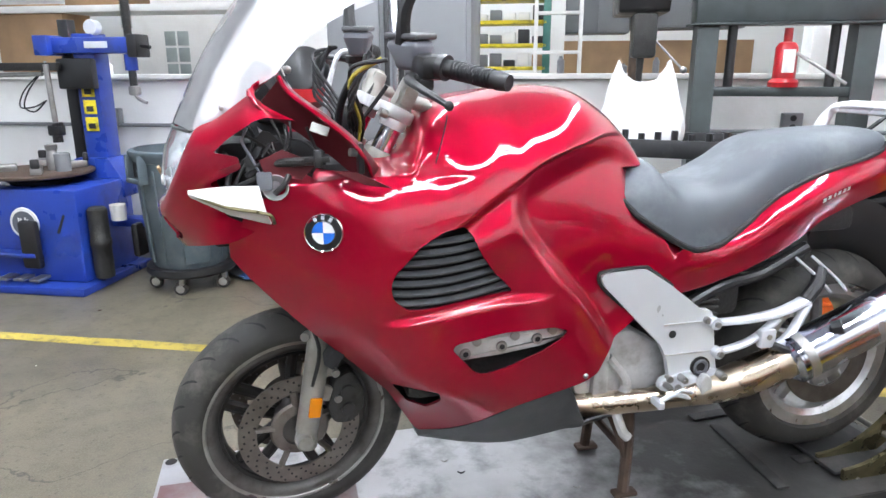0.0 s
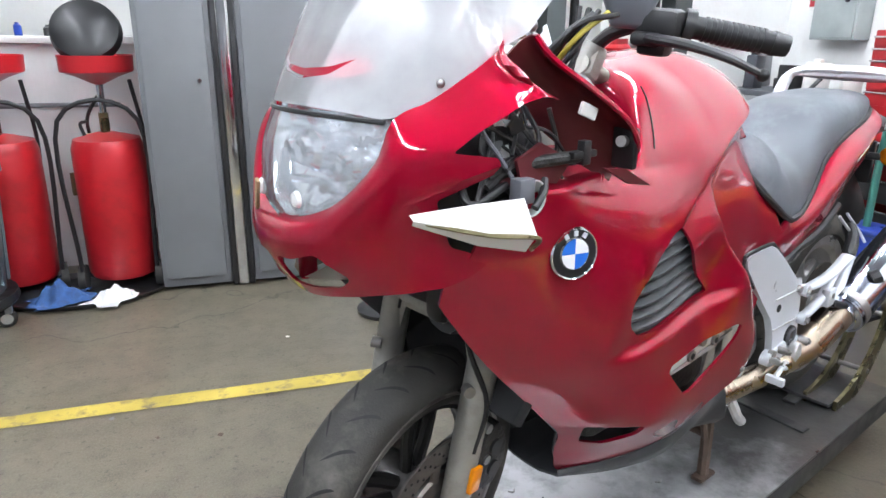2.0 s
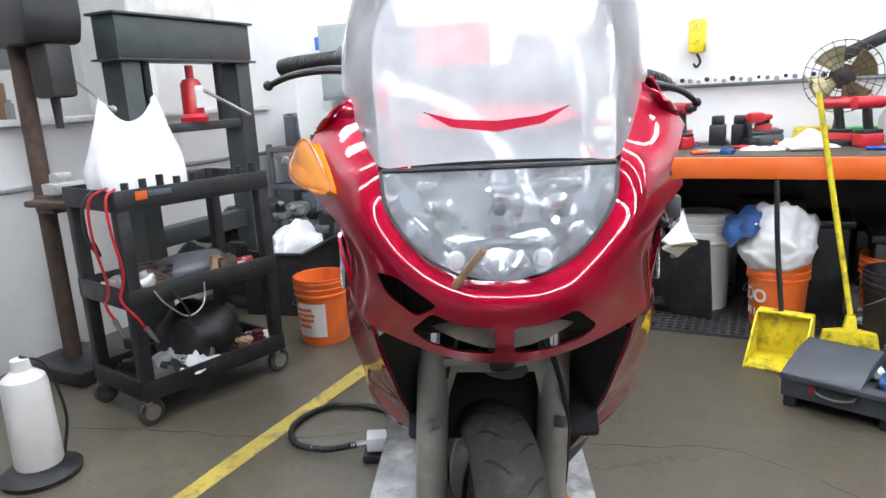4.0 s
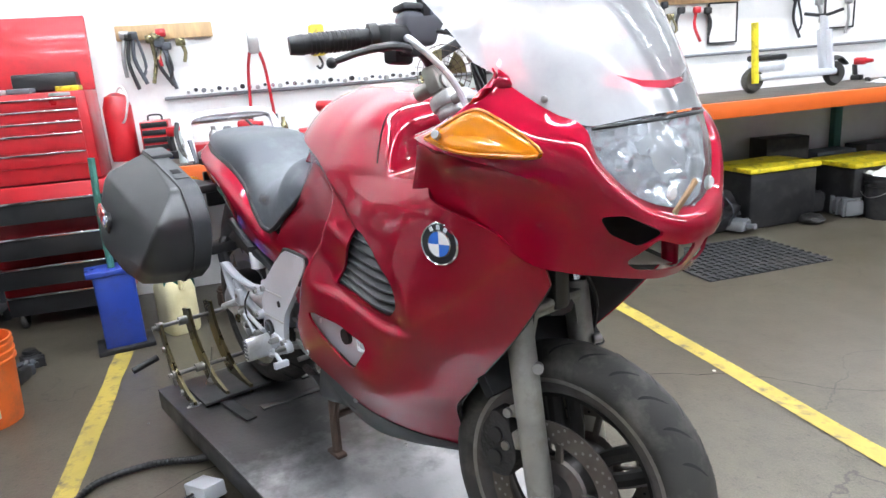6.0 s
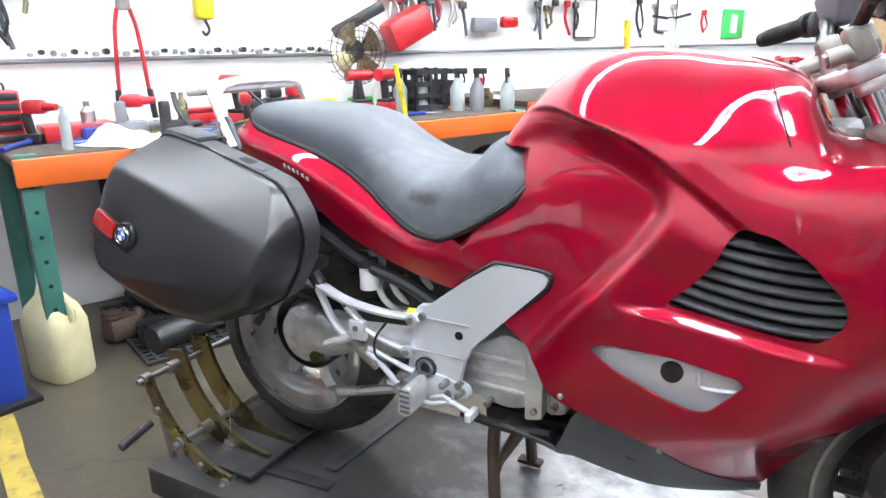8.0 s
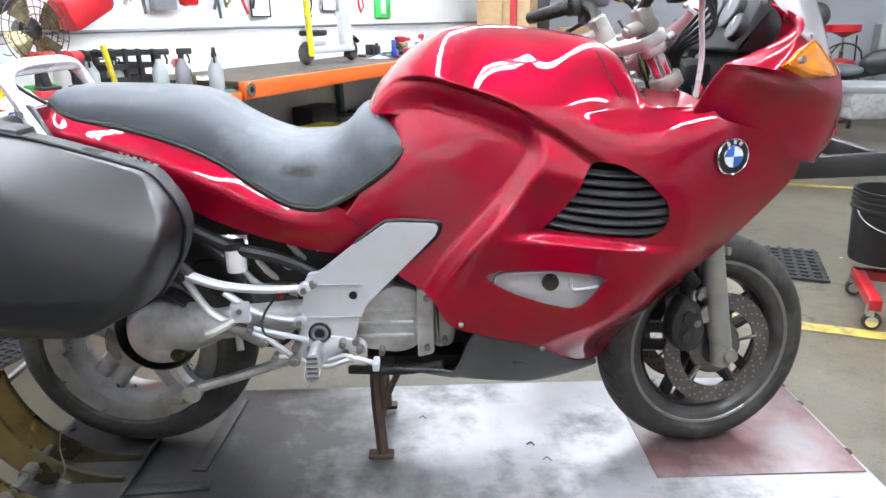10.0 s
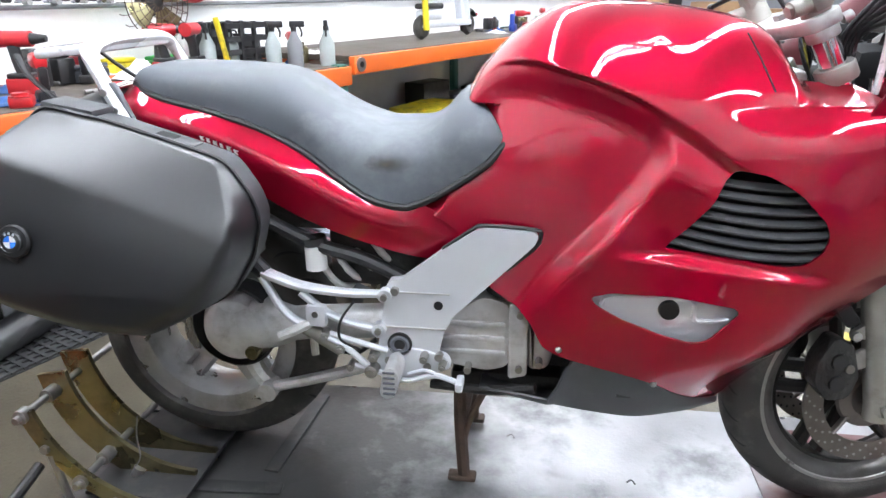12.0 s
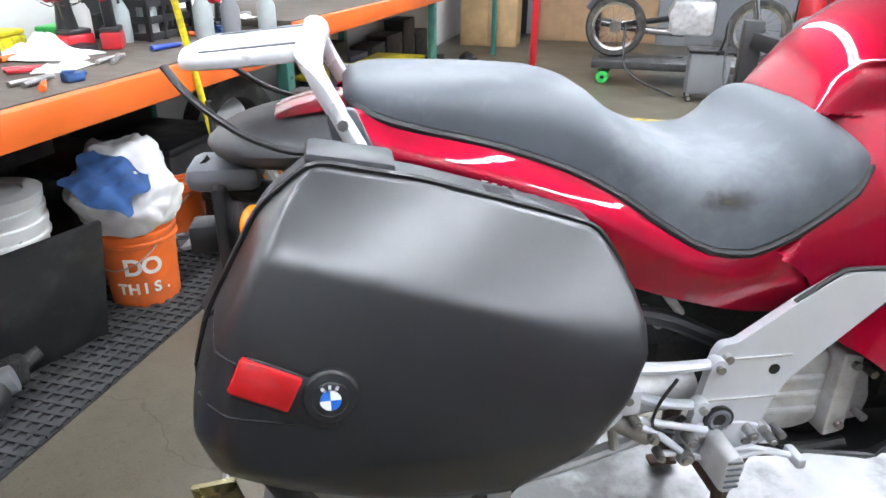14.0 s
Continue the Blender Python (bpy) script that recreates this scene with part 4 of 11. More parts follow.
ring = smoothpath([*sig, sig[0]], 5)[:-1]
cen = sum(ring, Vector()) / len(ring)
nrm = Vector((0.45, -0.80, 0.40)).normalized()
rows = []
for k in range(7):
    t = k / 6
    rows.append([p.lerp(cen, t * 0.98) + nrm * (0.008 + 0.006 * math.sqrt(t) * (2 - t)) for p in ring])
vr = grid(bm, rows, True)
rim0 = [bm.verts.new(p - nrm * 0.012) for p in ring]
for i in range(len(ring)):
    j = (i + 1) % len(ring)
    bm.faces.new((rim0[i], rim0[j], vr[0][j], vr[0][i]))
bmesh.ops.recalc_face_normals(bm, faces=bm.faces)
sg = part("turn_signal", bm, AMBER, bike, "amber turn signal lens")
bm = B()
tube(bm, [p + nrm * 0.008 for p in [*ring, ring[0]]], 0.0032, 8, 0)
part("lens_border", bm, AMBERD, sg)
bm = B()
cyl(bm, cen - nrm * 0.004, cen + nrm * 0.012, 0.017, 0.012, 14)
part("bulb", bm, AMBERD, sg)
bm = B()
cyl(bm, Vector((0.765, -0.325, 1.214)) + nrm * 0.012, Vector((0.765, -0.325, 1.214)) + nrm * 0.022, 0.007, n=10)
part("screw", bm, STEEL, sg)

# what is left of the broken left pod
bm = B()
grid(bm, [[(0.940, 0.218, 1.103), (0.87, 0.262, 1.115), (0.803, 0.284, 1.118)], [(0.939, 0.226, 1.098), (0.865, 0.285, 1.084), (0.792, 0.300, 1.072)], [(0.936, 0.220, 1.093), (0.86, 0.262, 1.062), (0.784, 0.274, 1.042)]])
part("signal_housing", carved(bm, 0.004, []), WHITEP, bike, "broken white signal housing")
bm = B()
tube(bm, [(0.935, 0.226, 1.096), (0.865, 0.287, 1.080), (0.790, 0.302, 1.066), (0.778, 0.280, 1.042)], 0.0035, 6)
part("housing_edge", bm, BRASS, bike, "brown stained edge")
bm = B()
box(bm, (0.792, 0.272, 1.125), (0.03, 0.022, 0.035), 0.004)
tube(bm, [(0.80, 0.262, 1.14), (0.815, 0.25, 1.17), (0.83, 0.235, 1.20), (0.82, 0.22, 1.225)], 0.003, 6)
part("bulb_holder", bm, GREYP, bike)
# added near-black boxes, painted shade deep in the broken pod
bm = B()
box(bm, (0.78, 0.11, 1.14), (0.22, 0.17, 0.12), 0.03)
box(bm, (0.66, 0.13, 1.10), (0.14, 0.16, 0.10), 0.02)
part("inner_frame", bm, VOID, bike)
for pl, r, m_ in (([(0.875, 0.165, 1.19), (0.86, 0.215, 1.145), (0.86, 0.245, 1.11), (0.80, 0.25, 1.13)], 0.006, BLACKP), ([(0.825, 0.235, 1.128), (0.80, 0.242, 1.146), (0.765, 0.262, 1.158), (0.734, 0.273, 1.161), (0.695, 0.284, 1.163)], 0.009, ENGINE)):
    bm = B()
    tube(bm, pl, r)
    part("bracket", bm, m_, bike)
# pieces of red panel in the darkened red, pod shade included
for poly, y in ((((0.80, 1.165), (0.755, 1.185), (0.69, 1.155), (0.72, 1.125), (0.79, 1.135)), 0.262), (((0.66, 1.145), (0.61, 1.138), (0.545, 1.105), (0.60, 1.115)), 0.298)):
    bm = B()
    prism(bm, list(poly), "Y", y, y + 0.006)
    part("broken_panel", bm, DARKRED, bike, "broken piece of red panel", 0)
bm = B()
prism(bm, [(0.80, 1.225), (0.775, 1.205), (0.765, 1.16), (0.78, 1.16)], "Y", 0.215, 0.219)
part("torn_strip", bm, WHITEP, bike, "", 0)
# inside of the left pod shell, standing behind the hole, shade in its colour
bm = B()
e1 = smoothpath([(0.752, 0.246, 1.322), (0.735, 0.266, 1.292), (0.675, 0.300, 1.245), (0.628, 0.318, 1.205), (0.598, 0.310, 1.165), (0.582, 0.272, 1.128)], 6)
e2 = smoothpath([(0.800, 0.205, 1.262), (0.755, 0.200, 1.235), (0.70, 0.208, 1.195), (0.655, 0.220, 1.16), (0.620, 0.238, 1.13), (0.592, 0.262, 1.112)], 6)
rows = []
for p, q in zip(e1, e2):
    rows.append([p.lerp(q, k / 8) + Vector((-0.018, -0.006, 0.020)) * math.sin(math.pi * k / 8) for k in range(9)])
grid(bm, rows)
part("pod_shell", carved(bm, 0.004, []), DARKRED, bike, "inside of the broken pod shell, darkened for shade")
bm = B()
tube(bm, e1, 0.0045, 6, 0)
part("pod_edge", bm, RED, bike)
bm = B()
box(bm, (0.607, 0.296, 1.168), (0.012, 0.040, 0.060), 0.004)
part("mirror_mount", bm, BLACKP, bike, "black mirror mount")
bm = B()
cyl(bm, (0.612, 0.298, 1.178), (0.628, 0.303, 1.180), 0.008)
part("bolt", bm, STEEL, bike)
bm = B()
box(bm, (0, 0, 0), (0.036, 0.006, 0.018), 0.002, Matrix.Translation((0.682, 0.284, 1.224)) @ Matrix.Rotation(radians(-20), 4, "Y"))
part("foam_pad", bm, WHITEP, bike)
bm = B()
box(bm, (0.691, 0.287, 1.166), (0.050, 0.012, 0.010), 0.002)
box(bm, (0.688, 0.287, 1.168), (0.016, 0.014, 0.034), 0.002)
part("clip", bm, BLACK, bike, "black mounting clip")

bm = B()
lathe(bm, [(0.0, 0.0), (0.010, 0.0), (0.016, 0.010), (0.024, 0.022), (0.026, 0.022), (0.020, -0.004), (0, -0.010)], 24, "Y", (0.772, 0.252, 1.112))
part("signal_bowl", bm, CASTAL, bike, "small dull reflector bowl left in the pod")
bm = B()
tube(bm, [(0.745, 0.268, 1.135), (0.755, 0.276, 1.118), (0.775, 0.280, 1.100)], 0.006, 8)
part("bulb_lead", bm, BLACKP, bike)

# loose wires and torn bits inside the broken pod
wr = random.Random(9)
for k in range(12):
    p0 = Vector((wr.uniform(0.70, 0.87), wr.uniform(0.20, 0.235), wr.uniform(1.16, 1.24)))
    p1 = Vector((wr.uniform(0.66, 0.86), wr.uniform(0.235, 0.265), wr.uniform(1.10, 1.19)))
    mid_ = p0.lerp(p1, 0.5) + Vector((wr.uniform(-0.03, 0.03), wr.uniform(0, 0.02), wr.uniform(-0.03, 0.03)))
    bm = B()
    tube(bm, [p0, mid_, p1], wr.uniform(0.0018, 0.004), 6, 5)
    part("wire", bm, wr.choice((BLACKP, BLACKP, ENGINE, BLACKP, RUBBER)), bike)
for k in range(7):
    c = Vector((wr.uniform(0.68, 0.86), wr.uniform(0.222, 0.245), wr.uniform(1.10, 1.21)))
    bm = B()
    a_ = wr.uniform(0, 6.28)
    pts_ = [(wr.uniform(0.012, 0.030) * math.cos(a_ + q), wr.uniform(0.010, 0.024) * math.sin(a_ + q)) for q in (0, 1.1, 2.3, 3.4, 4.6)]
    prism(bm, pts_, "Y", 0, 0.004)
    bm.transform(Matrix.Translation(c) @ Matrix.Rotation(wr.uniform(-0.5, 0.5), 4, "X") @ Matrix.Rotation(wr.uniform(-0.4, 0.4), 4, "Z"))
    part("torn_bit", bm, wr.choice((BLACKP, ENGINE, DARKRED, BLACKP)), bike, "", 0)

# badges on the fairing
def roundel(c, n, r, parent, up=(0, 0, 1)):
    """Blue and white quarters in a dark ring with a bright rim."""
    n = Vector(n).normalized()
    side = Vector(up).cross(n).normalized()
    upv = n.cross(side)
    M = Matrix((side, upv, n)).transposed().to_4x4()
    M.translation = Vector(c)
    bm = B()
    lathe(bm, [(0.0, 0.003), (r * 0.94, 0.003), (r, 0.000), (r * 0.98, -0.005), (0, -0.005)], 36, "Z")
    bm.transform(M)
    d = part("badge", bm, BLACK, parent, "round badge with blue and white quarters")
    bm = B()
    lathe(bm, [(r * 0.93, 0.0035), (r * 0.97, 0.005), (r * 1.02, 0.0015), (r * 0.97, 0.0)], 36, "Z", close=True)
    lathe(bm, [(r * 0.58, 0.0032), (r * 0.60, 0.005), (r * 0.63, 0.0032)], 36, "Z", close=True)
    bm.transform(M)
    part("rim", bm, CHROME, d)
    for q in range(4):
        bm = B()
        vs = [bm.verts.new((0, 0, 0.0045))] + [bm.verts.new((r * 0.58 * math.cos(a), r * 0.58 * math.sin(a), 0.0045)) for a in (math.pi / 2 * (q + k / 8) for k in range(9))]
        bm.faces.new(vs)
        bm.transform(M)
        part("quarter", bm, BLUE if q in (1, 3) else WHITE, d, "", 0)
    for a in (60, 90, 120):
        bm = B()
        box(bm, (0, 0, 0), (r * 0.16, r * 0.2, 0.002), 0, Matrix.Rotation(radians(a - 90), 4, "Z") @ Matrix.Translation((0, r * 0.78, 0.004)))
        bm.transform(M)
        part("bar", bm, SILVER, d, "", 0)
    return d


for s in (1, -1):
    y = side_y(0.684, 1.017)
    roundel((0.684, s * (y + 0.003), 1.017), (0.28, s, 0.03), 0.040, bike)
for s, pts_ in ((-1, ((0.092, 0.634), (0.287, 0.560))), (1, ((0.092, 0.634),))):
    for x, z in pts_:
        bm = B()
        bmesh.ops.create_uvsphere(bm, u_segments=10, v_segments=6, radius=0.007, matrix=Matrix.Translation((x, s * side_y(x, z), z)))
        part("screw", bm, STEEL, bike)

# cylinder head cover seen through the slots
bm = B()
prism(bm, rounded([(0.12, 0.745), (0.16, 0.785), (0.43, 0.775), (0.45, 0.73), (0.40, 0.66), (0.30, 0.655), (0.16, 0.70)], 0.02), "Y", -0.272, -0.15, 0.01)
part("cylinder_cover", bm, SILVER, bike, "cast aluminium cover")
bm = B()
tube(bm, [(0.17, -0.275, 0.735), (0.19, -0.275, 0.757), (0.33, -0.275, 0.757), (0.345, -0.275, 0.72), (0.36, -0.275, 0.712), (0.41, -0.275, 0.718)], 0.005, 6, 3)
part("cover_rib", bm, SILVER, bike)
bm = B()
cyl(bm, (0.298, -0.267, 0.733), (0.298, -0.281, 0.733), 0.021, 0.019, 24)
part("rubber_plug", bm, BLACKP, bike, "round black rubber plug")
bm = B()
tube(bm, [(0.14, 0.252, 0.762), (0.28, 0.258, 0.757), (0.43, 0.25, 0.742)], 0.017, 10)
part("frame_rail", bm, CASTAL, bike, "aluminium rail behind the slot")
for x in (0.18, 0.27, 0.36):
    bm = B()
    cyl(bm, (x, 0.262, 0.760 - 0.06 * (x - 0.15)), (x, 0.281, 0.760 - 0.06 * (x - 0.15)), 0.011, n=12)
    part("bolt", bm, STEEL, bike)
bm = B()
box(bm, (0.30, 0, 0.74), (0.42, 0.40, 0.34), 0.03)
box(bm, (0.10, 0, 0.62), (0.34, 0.34, 0.20), 0.03)
box(bm, (0.40, 0, 0.95), (0.30, 0.34, 0.16), 0.03)
part("engine_block", bm, ENGINE, bike, "black engine block, dusty")
bm = B()
box(bm, (0.585, 0, 0.80), (0.03, 0.36, 0.32), 0.006, Matrix.Translation((0.585, 0, 0.8)) @ Matrix.Rotation(radians(-38), 4, "Y") @ Matrix.Translation((-0.585, 0, -0.8)))
part("radiator", bm, VOID, bike)

# belly pan
for s in (1, -1):
    bm = B()
    rows = []
    for i in range(33):
        x = -0.075 + 0.535 * i / 32
        zt = spline(x, [(-0.075, 0.486), (0.02, 0.492), (0.08, 0.498), (0.10, 0.560), (0.13, 0.606), (0.209, 0.583), (0.285, 0.560), (0.35, 0.512), (0.40, 0.472), (0.46, 0.437)])
        zb = spline(x, [(-0.075, 0.476), (-0.02, 0.458), (0.10, 0.441), (0.24, 0.436), (0.35, 0.426), (0.46, 0.422)])
        yo = spline(x, [(-0.075, 0.20), (0.05, 0.235), (0.10, 0.258), (0.285, 0.259), (0.35, 0.216), (0.40, 0.159), (0.46, 0.092)])
        yb = spline(x, [(-0.075, 0.15), (0.10, 0.175), (0.24, 0.190), (0.35, 0.150), (0.46, 0.082)])
        rows.append([(x, s * yo, zt), (x, s * (yo + 0.35 * (yb - yo) + 0.008), zt - 0.4 * (zt - zb)), (x, s * (yo + 0.8 * (yb - yo) + 0.008), zb + 0.18 * (zt - zb)), (x, s * yb, zb), (x, s * 0.04, zb - 0.012), (x, 0, zb - 0.014)])
    grid(bm, rows)
    bmesh.ops.recalc_face_normals(bm, faces=bm.faces)
    part("belly_pan", carved(bm, 0.005, []), PANP, bike, "dark grey plastic belly pan")
bm = B()
box(bm, (0.233, -0.240, 0.520), (0.03, 0.012, 0.02), 0.002)
part("pan_clip", bm, BLACK, bike)

# seat
SEATT = [(-0.86, 1.148), (-0.845, 1.166), (-0.80, 1.173), (-0.70, 1.171), (-0.56, 1.163), (-0.495, 1.147), (-0.43, 1.102), (-0.36, 1.066), (-0.29, 1.048), (-0.22, 1.050), (-0.17, 1.074), (-0.14, 1.108), (-0.12, 1.118), (-0.08, 1.100), (-0.05, 1.082), (-0.02, 1.060)]
SEATB = [(-0.86, 1.138), (-0.80, 1.112), (-0.66, 1.080), (-0.55, 1.045), (-0.45, 0.998), (-0.366, 0.943), (-0.29, 0.905), (-0.235, 0.899), (-0.175, 0.921), (-0.115, 0.958), (-0.05, 1.005), (-0.02, 1.045)]
SEATW = [(-0.86, 0.085), (-0.82, 0.118), (-0.70, 0.140), (-0.50, 0.150), (-0.36, 0.178), (-0.25, 0.195), (-0.15, 0.200), (-0.07, 0.192), (-0.02, 0.165)]


def seat_row(x):
    zt, zb, w = spline(x, SEATT), spline(x, SEATB), spline(x, SEATW)
    out = []
    for k in range(25):
        a = math.pi * k / 24
        c, s_ = math.cos(a), math.sin(a)
        y = w * math.copysign(abs(c) ** 0.62, c)
        z = zb + (zt - zb) * s_ ** 0.62
        out.append((x, y, z))
    return out


bm = B()
vr = grid(bm, [seat_row(-0.86 + 0.842 * i / 70) for i in range(71)])
bm.faces.new(vr[0])
bm.faces.new(list(reversed(vr[-1])))
bmesh.ops.recalc_face_normals(bm, faces=bm.faces)
seat = part("seat", bm, VINYL, bike, "dusty dark grey vinyl dual seat", 60)
# black strip in place of the soft shade along the seat's lower edge
for s in (1, -1):
    bm = B()
    tube(bm, [(x, s * (spline(x, SEATW) + 0.001), spline(x, SEATB) - 0.001) for x in np.linspace(-0.85, -0.03, 26)], 0.008, 8, 1)
    part("seat_edge", bm, BLACKP, seat)
bm = B()
rows = []
for i in range(9):
    row = []
    for k in range(7):
        f, g = i / 8 * 2 - 1, k / 6 * 2 - 1
        if f * f + g * g > 1:
            l = math.sqrt(f * f + g * g)
            f, g = f / l * (1 + 0.1 * math.sin(9 * i)), g / l
        x = -0.272 + 0.075 * f
        zt, zb, w = spline(x, SEATT), spline(x, SEATB), spline(x, SEATW)
        z = 0.985 + 0.026 * g
        s_ = ((z - zb) / (zt - zb)) ** (1 / 0.62)
        y = w * (math.sqrt(max(0, 1 - s_ * s_))) ** 0.62
        row.append((x, -y - 0.0012, z))
    rows.append(row)
grid(bm, rows)
part("mud_mark", bm, MUD, seat, "dried mud mark")

# tail cover
TAILB = [(-0.98, 1.035), (-0.90, 1.02), (-0.777, 1.000), (-0.62, 0.955), (-0.539, 0.905), (-0.465, 0.866), (-0.336, 0.818), (-0.204, 0.786), (-0.08, 0.775)]
TAILW = [(-0.98, 0.075), (-0.90, 0.125), (-0.80, 0.165), (-0.60, 0.195), (-0.40, 0.205), (-0.22, 0.206), (-0.16, 0.204), (-0.08, 0.200)]
TAILT = [(-0.98, 1.115), (-0.90, 1.128), (-0.85, 1.135), (-0.80, 1.112), (-0.66, 1.080), (-0.55, 1.045), (-0.45, 0.998), (-0.366, 0.943), (-0.29, 0.907), (-0.235, 0.900), (-0.175, 0.921), (-0.115, 0.958)]


def tail_y(wi, w, f):
    """Half width of the tail cover at a share f of its height: a rounded shoulder, then a steep side."""
    return wi + (w - wi) * math.sin(math.pi / 2 * min(1.0, f / 0.42)) ** 0.75 - 0.030 * max(0, f - 0.42)


for s in (1, -1):
    bm = B()
    rows = []
    for i in range(67):
        x = -0.87 + 0.79 * i / 66
        zt, zb, w = spline(x, TAILT), spline(x, TAILB), spline(x, TAILW)
        if x > -0.21:
            zt = min(zt, lerp(x, [-0.21, -0.08], [0.915, 0.838]))
        wi = min(spline(x, SEATW), w) - 0.004 if x > -0.85 else w * 0.4
        if x > -0.23:
            wi = wi + (w - 0.003 - wi) * step(-0.23, -0.19, x)
        h = zt - zb
        rows.append([(x, s * wi, zt + 0.002)] + [(x, s * tail_y(wi, w, f), zt - h * f) for f in (0.03, 0.07, 0.12, 0.18, 0.25, 0.33, 0.42, 0.55, 0.7, 0.85, 1.0)] + [(x, s * (w - 0.055), zb + 0.004)])
    grid(bm, rows)
    bmesh.ops.recalc_face_normals(bm, faces=bm.faces)
    if sum(f.normal.y * s for f in bm.faces) < 0:
        bmesh.ops.reverse_faces(bm, faces=bm.faces)
    tc_ = part("tail_cover", carved(bm, 0.004, []), RED, bike, "glossy red tail cover")
    for k, w_ in enumerate((0.012, 0.010, 0.012, 0.008, 0.013, 0.014)):
        bm = B()
        x = -0.668 + 0.015 * k
        zt, zb, w = spline(x, TAILT), spline(x, TAILB), spline(x, TAILW)
        wi = spline(x, SEATW) - 0.004
        row = []
        for f in (0.40, 0.49):
            y = tail_y(wi, w, f) + 0.0012
            row.append([(x + d, s * y, zt - (zt - zb) * f + 0.3 * -d) for d in (0, w_ * 0.8)])
        grid(bm, row)
        part("model_mark", bm, WHITEP, tc_)

# tail light, rear mudguard, plate bracket
bm = B()
rows = []
for i in range(13):
    f = i / 12
    x = -1.075 + 0.235 * f
    k = math.sqrt(max(0.02, 1 - (1 - f) ** 2.2))
    rows.append([(x, 0.168 * k * math.cos(a) * (1 - 0.15 * f), 1.058 + 0.012 * f + (0.056 if math.sin(a) > 0 else 0.050) * k * math.sin(a)) for a in (2 * math.pi * q / 24 for q in range(24))])
vr = grid(bm, rows, True)
bm.faces.new(vr[0])
bmesh.ops.recalc_face_normals(bm, faces=bm.faces)
part("tail_unit", bm, TAILG, bike, "dusty dark grey tail unit")
bm = B()
rows = []
for i in range(9):
    f = i / 8
    x = -1.02 + 0.17 * f
    k = math.sqrt(max(0.03, 1 - (1 - f) ** 2.2))
    rows.append([(x, 0.158 * k * c * (1 - 0.15 * f), 1.062 + 0.012 * f + 0.056 * k * math.sqrt(max(0, 1 - (c * 0.95) ** 2)) + 0.004) for c in (-0.62 + 1.24 * q / 14 for q in range(15))])
grid(bm, rows)
bmesh.ops.recalc_face_normals(bm, faces=bm.faces)
part("tail_light", bm, RED, bike, "dark red strip over the tail")
bm = B()
tube(bm, [(-0.80, 0, 0.95), (-0.95, 0, 0.96), (-1.06, 0, 0.98), (-1.10, 0, 1.02)], 0.035, 10, 4, 0.6)
box(bm, (-1.06, 0, 0.93), (0.02, 0.16, 0.14), 0.006)
box(bm, (-1.10, 0, 0.895), (0.05, 0.06, 0.05), 0.008)
tube(bm, [(-0.70, 0, 0.90), (-0.86, 0, 0.88), (-1.0, 0, 0.80), (-1.06, 0, 0.70)], 0.05, 10, 5, 2.0)
part("rear_mudguard", bm, BLACKP, bike, "black plastic rear mudguard")
bm = B()
box(bm, (-1.055, 0, 1.005), (0.12, 0.11, 0.045), 0.02)
part("plate_light", bm, GREYP, bike)
for s in (1, -1):
    bm = B()
    tube(bm, [(-0.98, s * 0.05, 0.96), (-1.0, s * 0.12, 0.96)], 0.012)
    part("signal_stalk", bm, BLACKP, bike)
    bm = B()
    bmesh.ops.create_uvsphere(bm, u_segments=16, v_segments=10, radius=0.03, matrix=Matrix.Translation((-1.0, s * 0.15, 0.965)) @ Matrix.Diagonal((0.7, 1.3, 1.1, 1)))
    part("rear_signal", bm, AMBER, bike, "amber rear turn signal")
# luggage rack
rk = part("luggage_rack", tube(B(), [(-0.83, -0.185, 1.065), (-0.865, -0.178, 1.13), (-0.90, -0.165, 1.20), (-0.90, -0.11, 1.222), (-0.895, 0, 1.226), (-0.90, 0.11, 1.222), (-0.90, 0.165, 1.20), (-0.865, 0.178, 1.13), (-0.83, 0.185, 1.065)], 0.020, 12, 6, 0.7), RACKW, bike, "white-silver grab rail and rack")
bm = B()
prism(bm, rounded([(-0.885, -0.150), (-0.885, 0.150), (-1.03, 0.132), (-1.085, 0.105), (-1.10, 0.0), (-1.085, -0.105), (-1.03, -0.132)], 0.03, 5), "Z", 1.196, 1.218, 0.008)
for v in bm.verts:
    v.co.z += 0.10 * (v.co.x + 0.885) + 0.006
part("rack_plate", bm, RACKW, rk, "flat white-silver carrier plate")
for s in (1, -1):
    bm = B()
    prism(bm, rounded([(-0.91, s * 0.118), (-1.055, s * 0.104), (-1.055, s * 0.094), (-0.91, s * 0.098)], 0.004), "Z", 1.2195, 1.2215)
    for v in bm.verts:
        v.co.z += 0.10 * (v.co.x + 0.885) + 0.0045
    part("plate_groove", bm, GREYP, rk)
